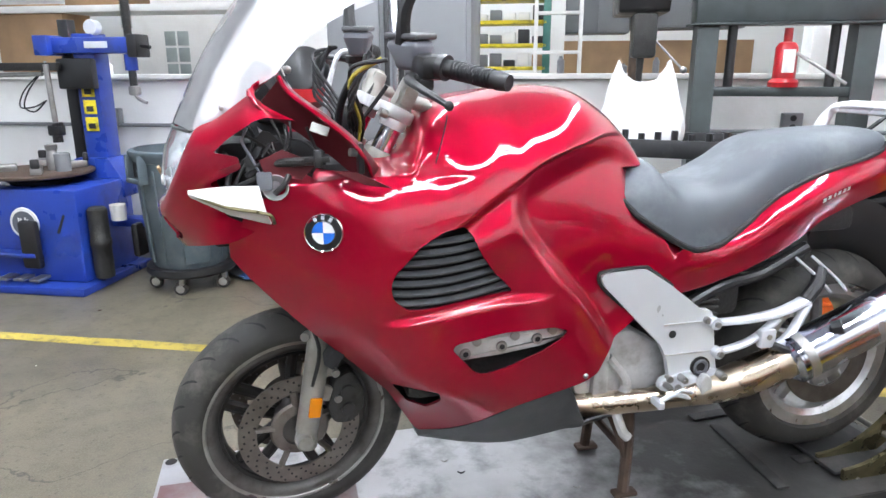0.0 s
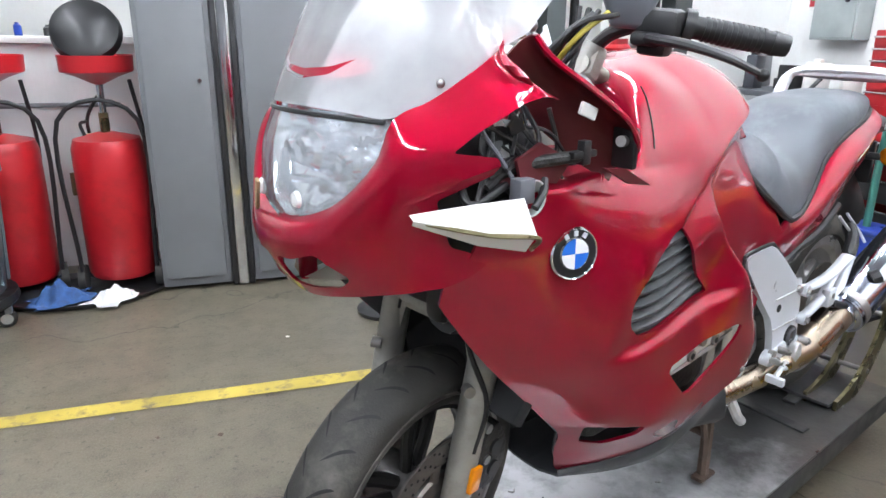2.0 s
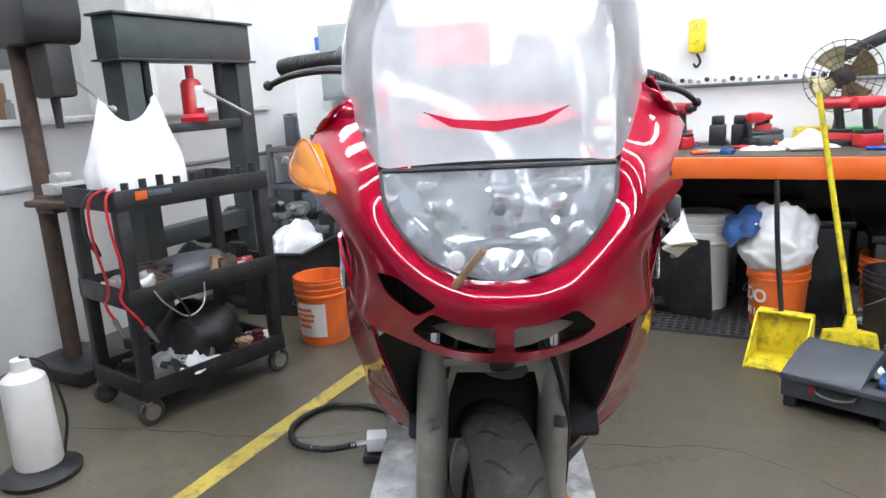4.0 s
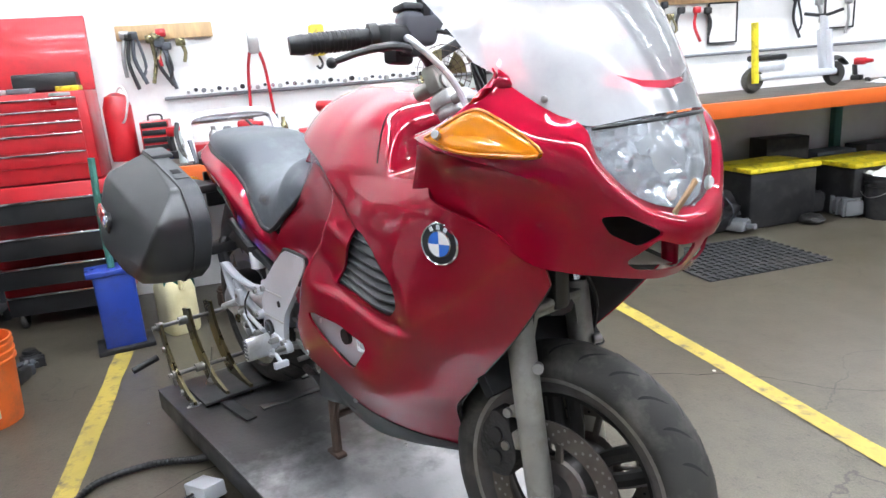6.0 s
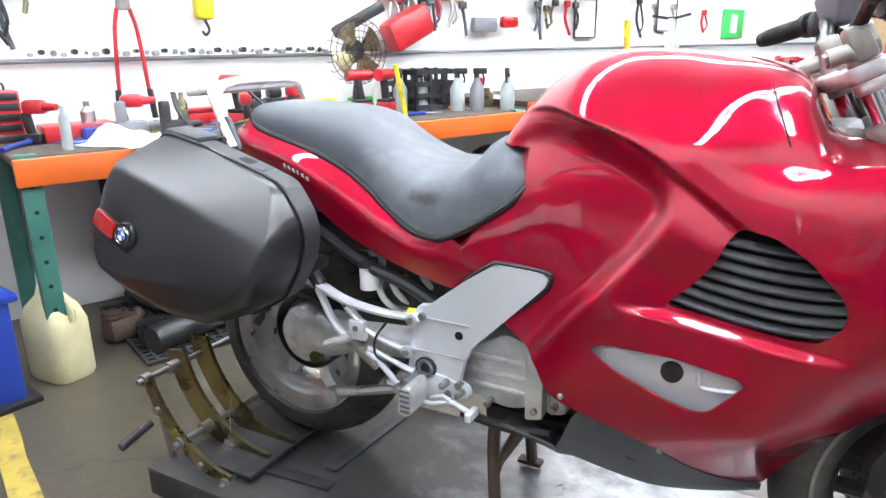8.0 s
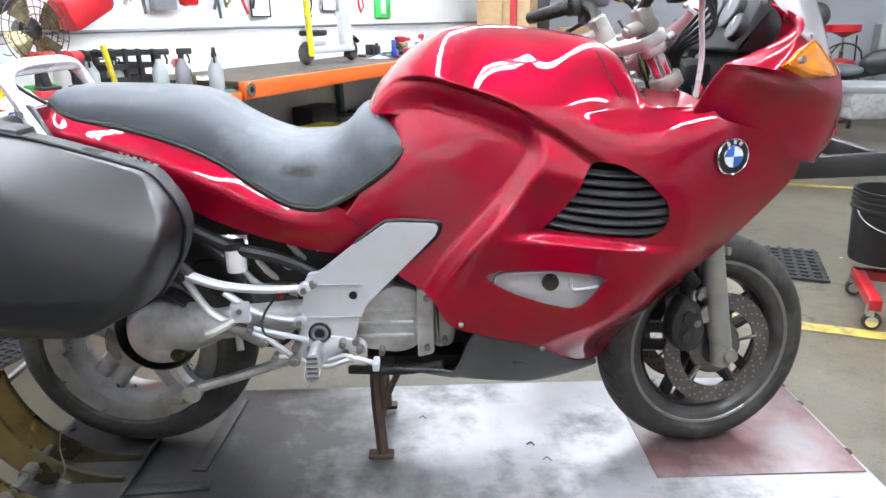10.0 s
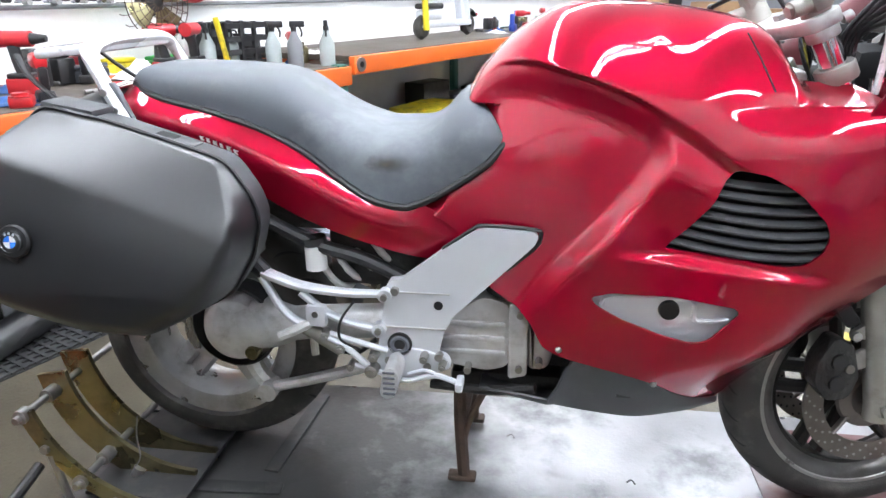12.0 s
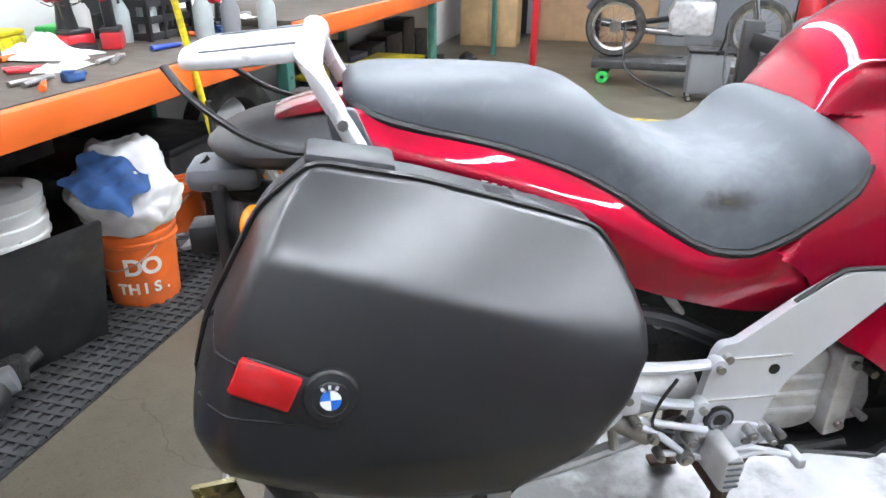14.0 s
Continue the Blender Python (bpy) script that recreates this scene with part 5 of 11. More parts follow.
for s in (1, -1):
    bm = B()
    tube(bm, [(-1.095, s * 0.135, 1.195), (-1.06, s * 0.155, 1.155), (-1.0, s * 0.168, 1.11), (-0.93, s * 0.178, 1.085), (-0.85, s * 0.19, 1.088)], 0.0085, 10, 6, 0.6)
    part("rack_stay", bm, BLACKP, rk)
    for p in ((-0.862, 0.202, 1.125), (-0.842, 0.205, 1.088)):
        bm = B()
        cyl(bm, (p[0], s * (p[1] - 0.02), p[2]), (p[0], s * p[1], p[2]), 0.010, 0.008, 8)
        part("bolt", bm, STEEL, rk)
    bm = B()
    prism(bm, rounded([(-0.885, 1.14), (-0.845, 1.145), (-0.81, 1.06), (-0.87, 1.06)], 0.01), "Y", s * 0.172, s * 0.186, 0.003)
    part("rack_bracket", bm, GREYP, rk)

# ------------------------------------------------ front end, turned a little to the left
STEER = radians(11)
HEAD = Vector((0.62, 0, 1.12))
AX = Vector((-math.sin(radians(27)), 0, math.cos(radians(27))))
FM = Matrix.Translation(HEAD) @ Matrix.Rotation(STEER, 4, AX) @ Matrix.Translation(-HEAD)
FC = Vector((0.766, 0.002, 0.461))


def fpart(name, bm, material, parent, label="", smooth=35):
    bm.transform(FM)
    return part(name, bm, material, parent, label, smooth)


def tyre_profile(R, w, bead):
    out = []
    for k in range(17):
        a = math.pi * (k / 16 - 0.5) * 1.12
        out.append((R - w * 0.52 * (1 - math.cos(a)) * 0.78, w / 2 * math.sin(a)))
    return [(bead, -w * 0.36)] + out + [(bead, w * 0.36)]


def tyre(name, c, R, w, bead, parent, grooves, fm):
    bm = B()
    lathe(bm, tyre_profile(R, w, bead), 72, "Y", c)
    if fm is not None:
        bm.transform(fm)
    ty = part(name, bm, RUBBER, parent, "worn black road tyre, dusty", 60)
    # tread cuts
    for k in range(grooves):
        a0 = 2 * math.pi * k / grooves
        for s in (1, -1):
            bm = B()
            rows = []
            for i in range(8):
                t = i / 7
                b = (0.12 + 0.78 * t) * s
                a = a0 + (0.10 * t + 0.05 * math.sin(2.2 * t)) + (0 if s > 0 else math.pi / grooves)
                r = R - w * 0.52 * (1 - math.cos(b)) * 0.78 + 0.0008
                h = w / 2 * math.sin(b)
                da = (0.0035 * (1 - abs(2 * t - 1) ** 3) + 0.0006) / R
                rows.append([Vector(c) + Vector((r * math.cos(a + d), h, r * math.sin(a + d))) for d in (-da, da)])
            grid(bm, rows)
            if fm is not None:
                bm.transform(fm)
            part("tread_cut", bm, RUBD, ty, "", 0)
    return ty


wheel = fpart("front_wheel", lathe(B(), [(0.205, -0.046), (0.216, -0.050), (0.230, -0.052), (0.232, -0.047), (0.218, -0.040), (0.200, -0.026), (0.193, 0), (0.200, 0.026), (0.218, 0.040), (0.232, 0.047), (0.230, 0.052), (0.216, 0.050), (0.205, 0.046), (0.186, 0.020), (0.180, 0), (0.186, -0.020)], 72, "Y", FC, True), RIMM, bike, "grey cast front wheel")
tyre("tyre", FC, 0.300, 0.122, 0.222, wheel, 26, FM)
bm = B()
for s in (1, -1):
    lathe(bm, [(0.228, s * 0.046), (0.2335, s * 0.0505), (0.2335, s * 0.053), (0.226, s * 0.053), (0.222, s * 0.050)], 72, "Y", FC, True)
    fpart("rim_lip", bm, RIML, wheel, "bright worn rim lip")
    bm = B()
lathe(bm, [(0.186, -0.030), (0.206, -0.034), (0.206, 0.034), (0.186, 0.030)], 60, "Y", FC, True)
fpart("rim_well", bm, RIMD, wheel)
for k in range(5):
    a = math.pi * 2 * k / 5 + 0.5
    for sgn in (-1, 1):
        d0 = Vector((math.cos(a + sgn * 0.30), 0, math.sin(a + sgn * 0.30)))
        d1 = Vector((math.cos(a + sgn * 0.13), 0, math.sin(a + sgn * 0.13)))
        bm = B()
        tube(bm, [FC + d0 * 0.055, FC + d0.lerp(d1, 0.5) * 0.12, FC + d1 * 0.195], 0.013, 8, 4, 1.3)
        fpart("spoke", bm, RIMD, wheel)
bm = B()
cyl(bm, FC + Vector((0, -0.075, 0)), FC + Vector((0, 0.075, 0)), 0.055, n=24)
cyl(bm, FC + Vector((0, -0.135, 0)), FC + Vector((0, 0.135, 0)), 0.013, n=12)
fpart("hub", bm, RIMM, wheel)
for s in (1, -1):
    bm = B()
    y = s * 0.082
    lathe(bm, [(0.108, y - 0.0025), (0.153, y - 0.0025), (0.153, y + 0.0025), (0.108, y + 0.0025)], 64, "Y", FC, True)
    dsc = fpart("brake_disc", bm, DISC, wheel, "drilled steel brake disc, lightly rusted")
    bm = B()
    for k in range(45):
        for j, r in enumerate((0.116, 0.128, 0.139, 0.147)):
            if (k + j) % 2:
                continue
            a = 2 * math.pi * (k + 0.35 * j) / 45
            p = FC + Vector((r * math.cos(a), y, r * math.sin(a)))
            cyl(bm, p + Vector((0, -0.0032, 0)), p + Vector((0, 0.0032, 0)), 0.0032, n=6)
    fpart("disc_hole", bm, VOID if s > 0 else STEEL, dsc)
    bm = B()
    lathe(bm, [(0.045, y), (0.070, y - s * 0.004), (0.075, y - s * 0.010), (0.045, y - s * 0.010)], 32, "Y", FC, True)
    for k in range(5):
        a = math.pi * 2 * k / 5 + 0.2
        d = Vector((math.cos(a), 0, math.sin(a)))
        tube(bm, [FC + d * 0.065 + Vector((0, y - s * 0.008, 0)), FC + d * 0.114 + Vector((0, y, 0))], 0.010, 8, 2, 0.5)
    fpart("disc_carrier", bm, DISC, dsc)
    # caliper behind the leg
    cal = fpart("brake_caliper", prism(B(), rounded([(0.608, 0.570), (0.640, 0.625), (0.682, 0.605), (0.704, 0.53), (0.685, 0.48), (0.640, 0.475), (0.606, 0.515)], 0.015), "Y", s * 0.070, s * 0.122, 0.008), ENGINE, bike, "black brake caliper")
    bm = B()
    for z in (0.505, 0.555):
        cyl(bm, (0.652, s * 0.12, z + 0.015), (0.652, s * 0.128, z + 0.015), 0.017, n=16)
    fpart("piston_cap", bm, BLACK, cal)

# fork legs
LEGB, LEGT = Vector((0.757, 0, 0.457)), Vector((0.692, 0, 0.850))
for s in (1, -1):
    o = Vector((0, s * 0.112, 0))
    bm = B()
    tube(bm, [LEGB + o + Vector((0.0, 0, -0.028)), LEGB + o + Vector((-0.002, 0, 0.02)), LEGB.lerp(LEGT, 0.3) + o, LEGT + o], lambda t: 0.029 - 0.004 * (1 - t) ** 2, 18, 6)
    leg = fpart("fork_leg", bm, FORKM, bike, "grey fork leg, worn")
    bm = B()
    top = LEGT + (LEGT - LEGB).normalized() * 0.30
    cyl(bm, LEGT + o, top + o, 0.0175, n=16)
    fpart("fork_tube", bm, CHROME, leg)
    bm = B()
    cyl(bm, LEGT + o + Vector((0.001, 0, -0.004)), LEGT + o + Vector((-0.001, 0, 0.012)), 0.031, n=18)
    fpart("seal_ring", bm, FORKM, leg)
    bm = B()
    cyl(bm, FC + Vector((0.0, s * 0.125, 0.0)), FC + Vector((0.0, s * 0.148, 0.0)), 0.020, 0.018, 16)
    tube(bm, [LEGB + o, FC + Vector((0, s * 0.13, 0))], 0.026, 12, 2)
    fpart("axle_clamp", bm, FORKM, leg)
    bm = B()
    prism(bm, rounded([(0.735, 0.655), (0.700, 0.650), (0.672, 0.632), (0.676, 0.612), (0.700, 0.618), (0.712, 0.598), (0.690, 0.585), (0.668, 0.560), (0.672, 0.540), (0.745, 0.560)], 0.006, 3), "Y", s * 0.104, s * 0.118, 0.003)
    fpart("caliper_bracket", bm, FORKM, leg)
    bm = B()
    cyl(bm, (0.742, s * 0.108, 0.735), (0.752, s * 0.124, 0.737), 0.011, n=12)
    fpart("bolt", bm, STEEL, leg)
    for x, z in ((0.680, 0.625), (0.676, 0.552)):
        bm = B()
        cyl(bm, (x, s * 0.114, z), (x, s * 0.126, z), 0.010, n=10)
        fpart("bolt", bm, STEEL, leg)
bm = B()
box(bm, (0.738, 0.143, 0.553), (0.030, 0.010, 0.052), 0.003, Matrix.Translation((0.738, 0.143, 0.553)) @ Matrix.Rotation(radians(-9), 4, "Y") @ Matrix.Translation((-0.738, -0.143, -0.553)))
fpart("reflector", bm, AMBER, bike, "amber side reflector")
bm = B()
box(bm, (0.694, 0, 0.838), (0.05, 0.24, 0.022), 0.008)
prism(bm, [(-0.105, 0.83), (0.105, 0.83), (0.105, 0.75), (0.085, 0.77), (0.072, 0.82), (-0.072, 0.82), (-0.085, 0.77), (-0.105, 0.75)], "X", 0.706, 0.716)
fpart("fork_bridge", bm, FORKM, bike, "grey fork bridge")
bm = B()
tube(bm, [(0.71, 0, 0.83), (0.60, 0, 0.80), (0.48, 0, 0.76)], 0.05, 10, 4, 0.5)
box(bm, (0.70, 0, 0.90), (0.06, 0.05, 0.16), 0.015)
part("telelever_arm", bm, BLACK, bike)
# hoses at the front
for s in (1, -1):
    bm = B()
    tube(bm, [(0.72, s * 0.11, 0.60), (0.70, s * 0.12, 0.70), (0.73, s * 0.10, 0.82), (0.70, s * 0.06, 0.95), (0.62, s * 0.05, 1.15), (0.52, s * 0.10, 1.30)], 0.005, 6)
    part("brake_hose", bm, BLACKP, bike)
# black inner panels in front of the engine
for s in (1, -1):
    bm = B()
    rows = []
    for x in (0.870, 0.80, 0.74, 0.675, 0.605, 0.551, 0.502, 0.457):
        z = spline(x, ZBOT)
        y = SIDE(x, z) - 0.004
        rows.append([(x, s * y, z + 0.002), (x - 0.012, s * (y - 0.012), z + 0.004), (x - 0.085, s * max(0.05, y - 0.06), z + 0.03), (x - 0.12, s * max(0.03, y - 0.11), z + 0.05)])
    grid(bm, rows)
    part("inner_panel", carved(bm, 0.003, []), BLACKP, bike, "black inner fairing panel")

# steering: triple clamp, bars, grips, levers
CL = Matrix.Translation((0.516, 0, 1.246)) @ Matrix.Rotation(radians(-27), 4, "Y")
bm = B()
prism(bm, rounded([(-0.030, -0.142), (0.034, -0.142), (0.040, -0.078), (0.024, -0.040), (0.036, 0.0), (0.024, 0.040), (0.040, 0.078), (0.034, 0.142), (-0.030, 0.142), (-0.048, 0.060), (-0.052, 0), (-0.048, -0.060)], 0.026, 5), "Z", -0.013, 0.015, 0.005)
bm.transform(CL)
cl = fpart("triple_clamp", bm, CASTAL, bike, "bright cast triple clamp")
bm = B()
cyl(bm, (0, 0, 0.012), (0, 0, 0.026), 0.021, n=6)
bm.transform(CL)
fpart("clamp_nut", bm, STEEL, cl)
for s in (1, -1):
    bm = B()
    cyl(bm, (0, s * 0.108, -0.20), (0, s * 0.108, 0.02), 0.0235, n=24)
    bm.transform(CL)
    fpart("stanchion_top", bm, CHROME, cl, "bright chrome fork tube")
    for z0, z1, r in ((-0.120, -0.088, 0.037), (-0.034, -0.012, 0.030)):
        bm = B()
        lathe(bm, [(r - 0.012, z0), (r - 0.002, z0), (r, z0 + 0.003), (r, z1 - 0.003), (r - 0.002, z1), (r - 0.012, z1)], 24, "Z", (0, s * 0.108, 0), True)
        bm.transform(CL)
        fpart("tube_collar", bm, FORKM if r > 0.033 else CASTAL, cl, "worn cast collar")
    bm = B()
    cyl(bm, (0.030, s * 0.128, -0.012), (0.048, s * 0.128, -0.012), 0.010, n=12)
    bm.transform(CL)
    fpart("clamp_bolt", bm, STEEL, cl)
    bm = B()
    tube(bm, [(0.512, s * 0.108, 1.255), (0.500, s * 0.114, 1.285), (0.489, s * 0.124, 1.318)], lambda t: 0.027 - 0.006 * t, 14)
    box(bm, (0, 0, 0), (0.036, 0.050, 0.060), 0.009, Matrix.Translation((0.496, s * 0.118, 1.290)) @ Matrix.Rotation(radians(-27), 4, "Y"))
    fpart("bar_riser", bm, FORKM, cl, "tan cast riser block")
    bm = B()
    cyl(bm, (0.522, s * 0.120, 1.288), (0.452, s * 0.126, 1.262), 0.016, n=16)
    cyl(bm, (0.455, s * 0.126, 1.263), (0.446, s * 0.127, 1.259), 0.012, n=6)
    fpart("pinch_clamp", bm, FORKM, cl, "tan cast pinch clamp")
    bar = fpart("handlebar", tube(B(), [(0.488, s * 0.122, 1.312), (0.492, s * 0.165, 1.345), (0.483, s * 0.25, 1.362), (0.402, s * 0.402, 1.344)], 0.0125, 10), BLACK, bike, "black handlebar half")
    d = (Vector((0.402, s * 0.402, 1.344)) - Vector((0.475, s * 0.278, 1.361))).normalized()
    g0 = Vector((0.475, s * 0.278, 1.361))
    grip = fpart("grip", cyl(B(), g0, g0 + d * 0.125, 0.0175, n=18), BLACKP, bar, "ribbed black rubber grip")
    bm = B()
    for k in range(12):
        cyl(bm, g0 + d * (0.02 + 0.008 * k), g0 + d * (0.0245 + 0.008 * k), 0.0195, n=16)
    fpart("grip_rib", bm, BLACKP, grip)
    bm = B()
    cyl(bm, g0 - d * 0.012, g0 + d * 0.004, 0.026, n=18)
    fpart("grip_collar", bm, BLACK, bar)
    bm = B()
    cyl(bm, g0 + d * 0.125, g0 + d * 0.150, 0.019, 0.016, 16)
    fpart("bar_end", bm, BLACK, bar)
    bm = B()
    box(bm, g0 - d * 0.045 + Vector((0, 0, -0.006)), (0.055, 0.075, 0.050), 0.014)
    box(bm, g0 - d * 0.045 + Vector((0.01, 0, -0.038)), (0.035, 0.05, 0.03), 0.008)
    fpart("switch_block", bm, BLACKP, bar)
    bm = B()
    box(bm, (0, 0, 0), (0.068, 0.088, 0.062), 0.016, seg=3)
    for v in bm.verts:
        k = 1.0 if v.co.z > 0 else 0.72
        v.co = Vector((v.co.x * k, v.co.y * k + s * 0.010 * (1 - k), v.co.z))
    bm.transform(Matrix.Translation(g0 - d * 0.105 + Vector((-0.012, 0, 0.008))) @ Matrix.Rotation(radians(s * 28), 4, "Z"))
    res = fpart("fluid_reservoir", bm, GREYP, bar, "grey fluid reservoir")
    bm = B()
    box(bm, (0, 0, 0), (0.070, 0.090, 0.012), 0.005, Matrix.Translation(g0 - d * 0.105 + Vector((-0.012, 0, 0.044))) @ Matrix.Rotation(radians(s * 28), 4, "Z"))
    fpart("lid", bm, TAILG, res)
    bm = B()
    lev = [(0.512, s * 0.222, 1.338), (0.546, s * 0.262, 1.340), (0.560, s * 0.315, 1.338), (0.552, s * 0.372, 1.326), (0.526, s * 0.416, 1.307)]
    tube(bm, lev, lambda t: 0.013 - 0.006 * t, 10, 5, 0.75)
    bmesh.ops.create_uvsphere(bm, u_segments=14, v_segments=8, radius=0.0095, matrix=Matrix.Translation(lev[-1]))
    fpart("lever", bm, BLACKP, bar, "black hand lever with a ball end")
    bm = B()
    box(bm, (0.516, s * 0.232, 1.338), (0.045, 0.05, 0.022), 0.008)
    fpart("lever_pivot", bm, BLACKP, bar)
    # mirror stem
    bm = B()
    b0 = g0 - d * 0.10 + Vector((0.01, 0, 0.03))
    tube(bm, [b0, b0 + Vector((0.0, s * 0.01, 0.05)), b0 + Vector((-0.01, s * 0.02, 0.09)), b0 + Vector((-0.05, s * 0.035, 0.155)), b0 + Vector((-0.06, s * 0.04, 0.20))], lambda t: 0.016 - 0.006 * t + 0.008 * max(0, 0.2 - t), 8)
    fpart("mirror_stem", bm, BLACK, bar, "black mirror stem")
    for k in range(5):
        bm = B()
        tube(bm, [g0 - d * (0.09 + 0.015 * k) + Vector((0.05, 0, 0)), g0 - d * 0.13 + Vector((0.10, 0, -0.03 - 0.02 * k)), Vector((0.585 + 0.008 * k, s * 0.075, 1.22)), Vector((0.61, s * (0.045 + 0.010 * k), 1.12))], 0.0045, 6)
        fpart("cable", bm, BLACKP if k != 1 or s < 0 else YELLOWC, bar)
bm = B()
tube(bm, [(0.535, -0.205, 1.372), (0.590, -0.235, 1.375), (0.626, -0.175, 1.300), (0.645, -0.150, 1.215), (0.640, -0.150, 1.130)], 0.0065, 8, 8)
part("brake_line", bm, RACKW, bike, "pale braided hydraulic line")
bm = B()
tube(bm, [(0.560, 0.185, 1.352), (0.600, 0.165, 1.320), (0.625, 0.120, 1.260), (0.628, 0.085, 1.19), (0.62, 0.07, 1.13)], 0.0085, 8, 8)
part("clutch_hose", bm, BLACKP, bike, "thick black hose from the clutch cylinder")
bm = B()
box(bm, (0.50, 0, 1.135), (0.10, 0.16, 0.06), 0.015)
box(bm, (0.56, 0.02, 1.10), (0.10, 0.14, 0.06), 0.012)
part("steering_head", bm, CASTAL, bike, "cast steering head")
bm = B()
box(bm, (0, 0, 0), (0.05, 0.09, 0.075), 0.012, Matrix.Translation((0.60, -0.02, 1.215)) @ Matrix.Rotation(radians(-20), 4, "Y"))
part("wiring_box", bm, BLACKP, bike, "black wiring box at the steering head")
# instruments
bm = B()
prism(bm, rounded([(0.715, 1.225), (0.80, 1.225), (0.845, 1.30), (0.805, 1.355), (0.775, 1.355)], 0.015), "Y", -0.145, 0.145, 0.012)
ins = part("instrument_panel", bm, BLACKP, bike, "black instrument panel with round dials")
dn = Vector((-0.85, 0, 0.42)).normalized()
for y, z, r in ((-0.045, 1.310, 0.042), (0.045, 1.310, 0.042), (-0.112, 1.275, 0.032), (0.112, 1.275, 0.032)):
    c = Vector((0.752 + 0.46 * (z - 1.29), y, z))
    bm = B()
    cyl(bm, c, c + dn * 0.022, r, r * 0.96, 28)
    dial = part("dial", bm, BLACK, ins, "round dial")
    bm = B()
    cyl(bm, c + dn * 0.0221, c + dn * 0.0235, r * 0.82, n=28)
    part("dial_face", bm, GREYP, dial)
    bm = B()
    tube(bm, [c + dn * 0.025, c + dn * 0.025 + Vector((0.01, 0.3 * r, 0.6 * r))], 0.0015, 5, 1)
    part("needle", bm, WHITEP, dial)
# added near-black boxes that put the shade inside the cockpit into colour
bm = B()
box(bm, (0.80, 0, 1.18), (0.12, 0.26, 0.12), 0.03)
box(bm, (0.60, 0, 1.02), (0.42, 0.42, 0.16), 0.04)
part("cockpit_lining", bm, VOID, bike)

# ------------------------------------------------ rear end
RC = Vector((-0.7745, 0, 0.502))
rw = part("rear_wheel", lathe(B(), [(0.180, -0.070), (0.196, -0.074), (0.212, -0.072), (0.230, -0.076), (0.233, -0.070), (0.219, -0.060), (0.205, -0.050), (0.190, -0.02), (0.185, 0.02), (0.205, 0.050), (0.219, 0.060), (0.233, 0.070), (0.230, 0.076), (0.212, 0.072), (0.196, 0.074), (0.180, 0.060), (0.172, 0.0), (0.172, -0.05)], 72, "Y", RC, True), RIMR, bike, "silver cast rear wheel")
tyre("tyre", RC, 0.318, 0.178, 0.222, rw, 22, None)
for k in range(5):
    a = math.pi * 2 * k / 5 + 0.25
    for sgn in (-1, 1):
        d0 = Vector((math.cos(a + sgn * 0.35), 0, math.sin(a + sgn * 0.35)))
        d1 = Vector((math.cos(a + sgn * 0.14), 0, math.sin(a + sgn * 0.14)))
        bm = B()
        tube(bm, [RC + d0 * 0.06 + Vector((0, 0.01, 0)), RC + d1 * 0.185 + Vector((0, 0.0, 0))], lambda t: 0.020 - 0.004 * t, 8, 3, 1.5)
        part("spoke", bm, RIMR, rw)
bm = B()
cyl(bm, RC + Vector((0, -0.06, 0)), RC + Vector((0, 0.08, 0)), 0.075, n=28)
cyl(bm, RC + Vector((0, 0.08, 0)), RC + Vector((0, 0.10, 0)), 0.035, n=20)
part("hub", bm, RIMR, rw)
bm = B()
lathe(bm, [(0.09, 0.088), (0.142, 0.088), (0.142, 0.093), (0.09, 0.093)], 56, "Y", RC, True)
part("brake_disc", bm, DISC, rw)
# final drive and single swingarm
bm = B()
lathe(bm, [(0.0, -0.195), (0.040, -0.192), (0.075, -0.175), (0.092, -0.14), (0.095, -0.09), (0.09, -0.06)], 36, "Y", Vector((-0.655, 0, 0.575)))
tube(bm, [(-0.665, -0.115, 0.578), (-0.56, -0.145, 0.585), (-0.45, -0.150, 0.600), (-0.26, -0.145, 0.612)], lambda t: 0.092 - 0.050 * min(1, 2.0 * t), 20, 6, 0.95)
fd = part("final_drive", bm, CASTAL, bike, "cast aluminium final drive and swingarm")
bm = B()
cyl(bm, (-0.607, -0.178, 0.530), (-0.607, -0.200, 0.530), 0.019, 0.016, 12)
part("drain_bolt", bm, BRASS, fd)
bm = B()
lathe(bm, [(0.100, -0.16), (0.106, -0.155), (0.106, -0.10), (0.100, -0.09)], 32, "Y", Vector((-0.665, 0, 0.575)), True)
part("boot_ring", bm, BLACKP, fd)
bm = B()
tube(bm, [(-0.605, -0.125, 0.395), (-0.50, -0.135, 0.430), (-0.40, -0.135, 0.462), (-0.25, -0.13, 0.51)], 0.017, 10, 5, 0.8)
cyl(bm, (-0.605, -0.150, 0.392), (-0.605, -0.10, 0.392), 0.024, n=16)
tube(bm, [(-0.605, -0.11, 0.392), (-0.645, -0.105, 0.44), (-0.66, -0.10, 0.50)], 0.022, 8)
part("torque_rod", bm, CASTAL, bike, "aluminium torque rod")
# gearbox
bm = B()
prism(bm, rounded([(-0.19, 0.56), (-0.165, 0.645), (-0.07, 0.70), (-0.01, 0.685), (-0.01, 0.53), (-0.06, 0.515), (-0.15, 0.53)], 0.02), "Y", -0.185, 0.185, 0.008)
gb = part("gearbox", bm, CASTAL, bike, "cast aluminium gearbox housing")
bm = B()
prism(bm, rounded([(-0.012, 0.515), (-0.012, 0.70), (0.03, 0.69), (0.03, 0.525)], 0.01), "Y", -0.212, 0.20, 0.006)
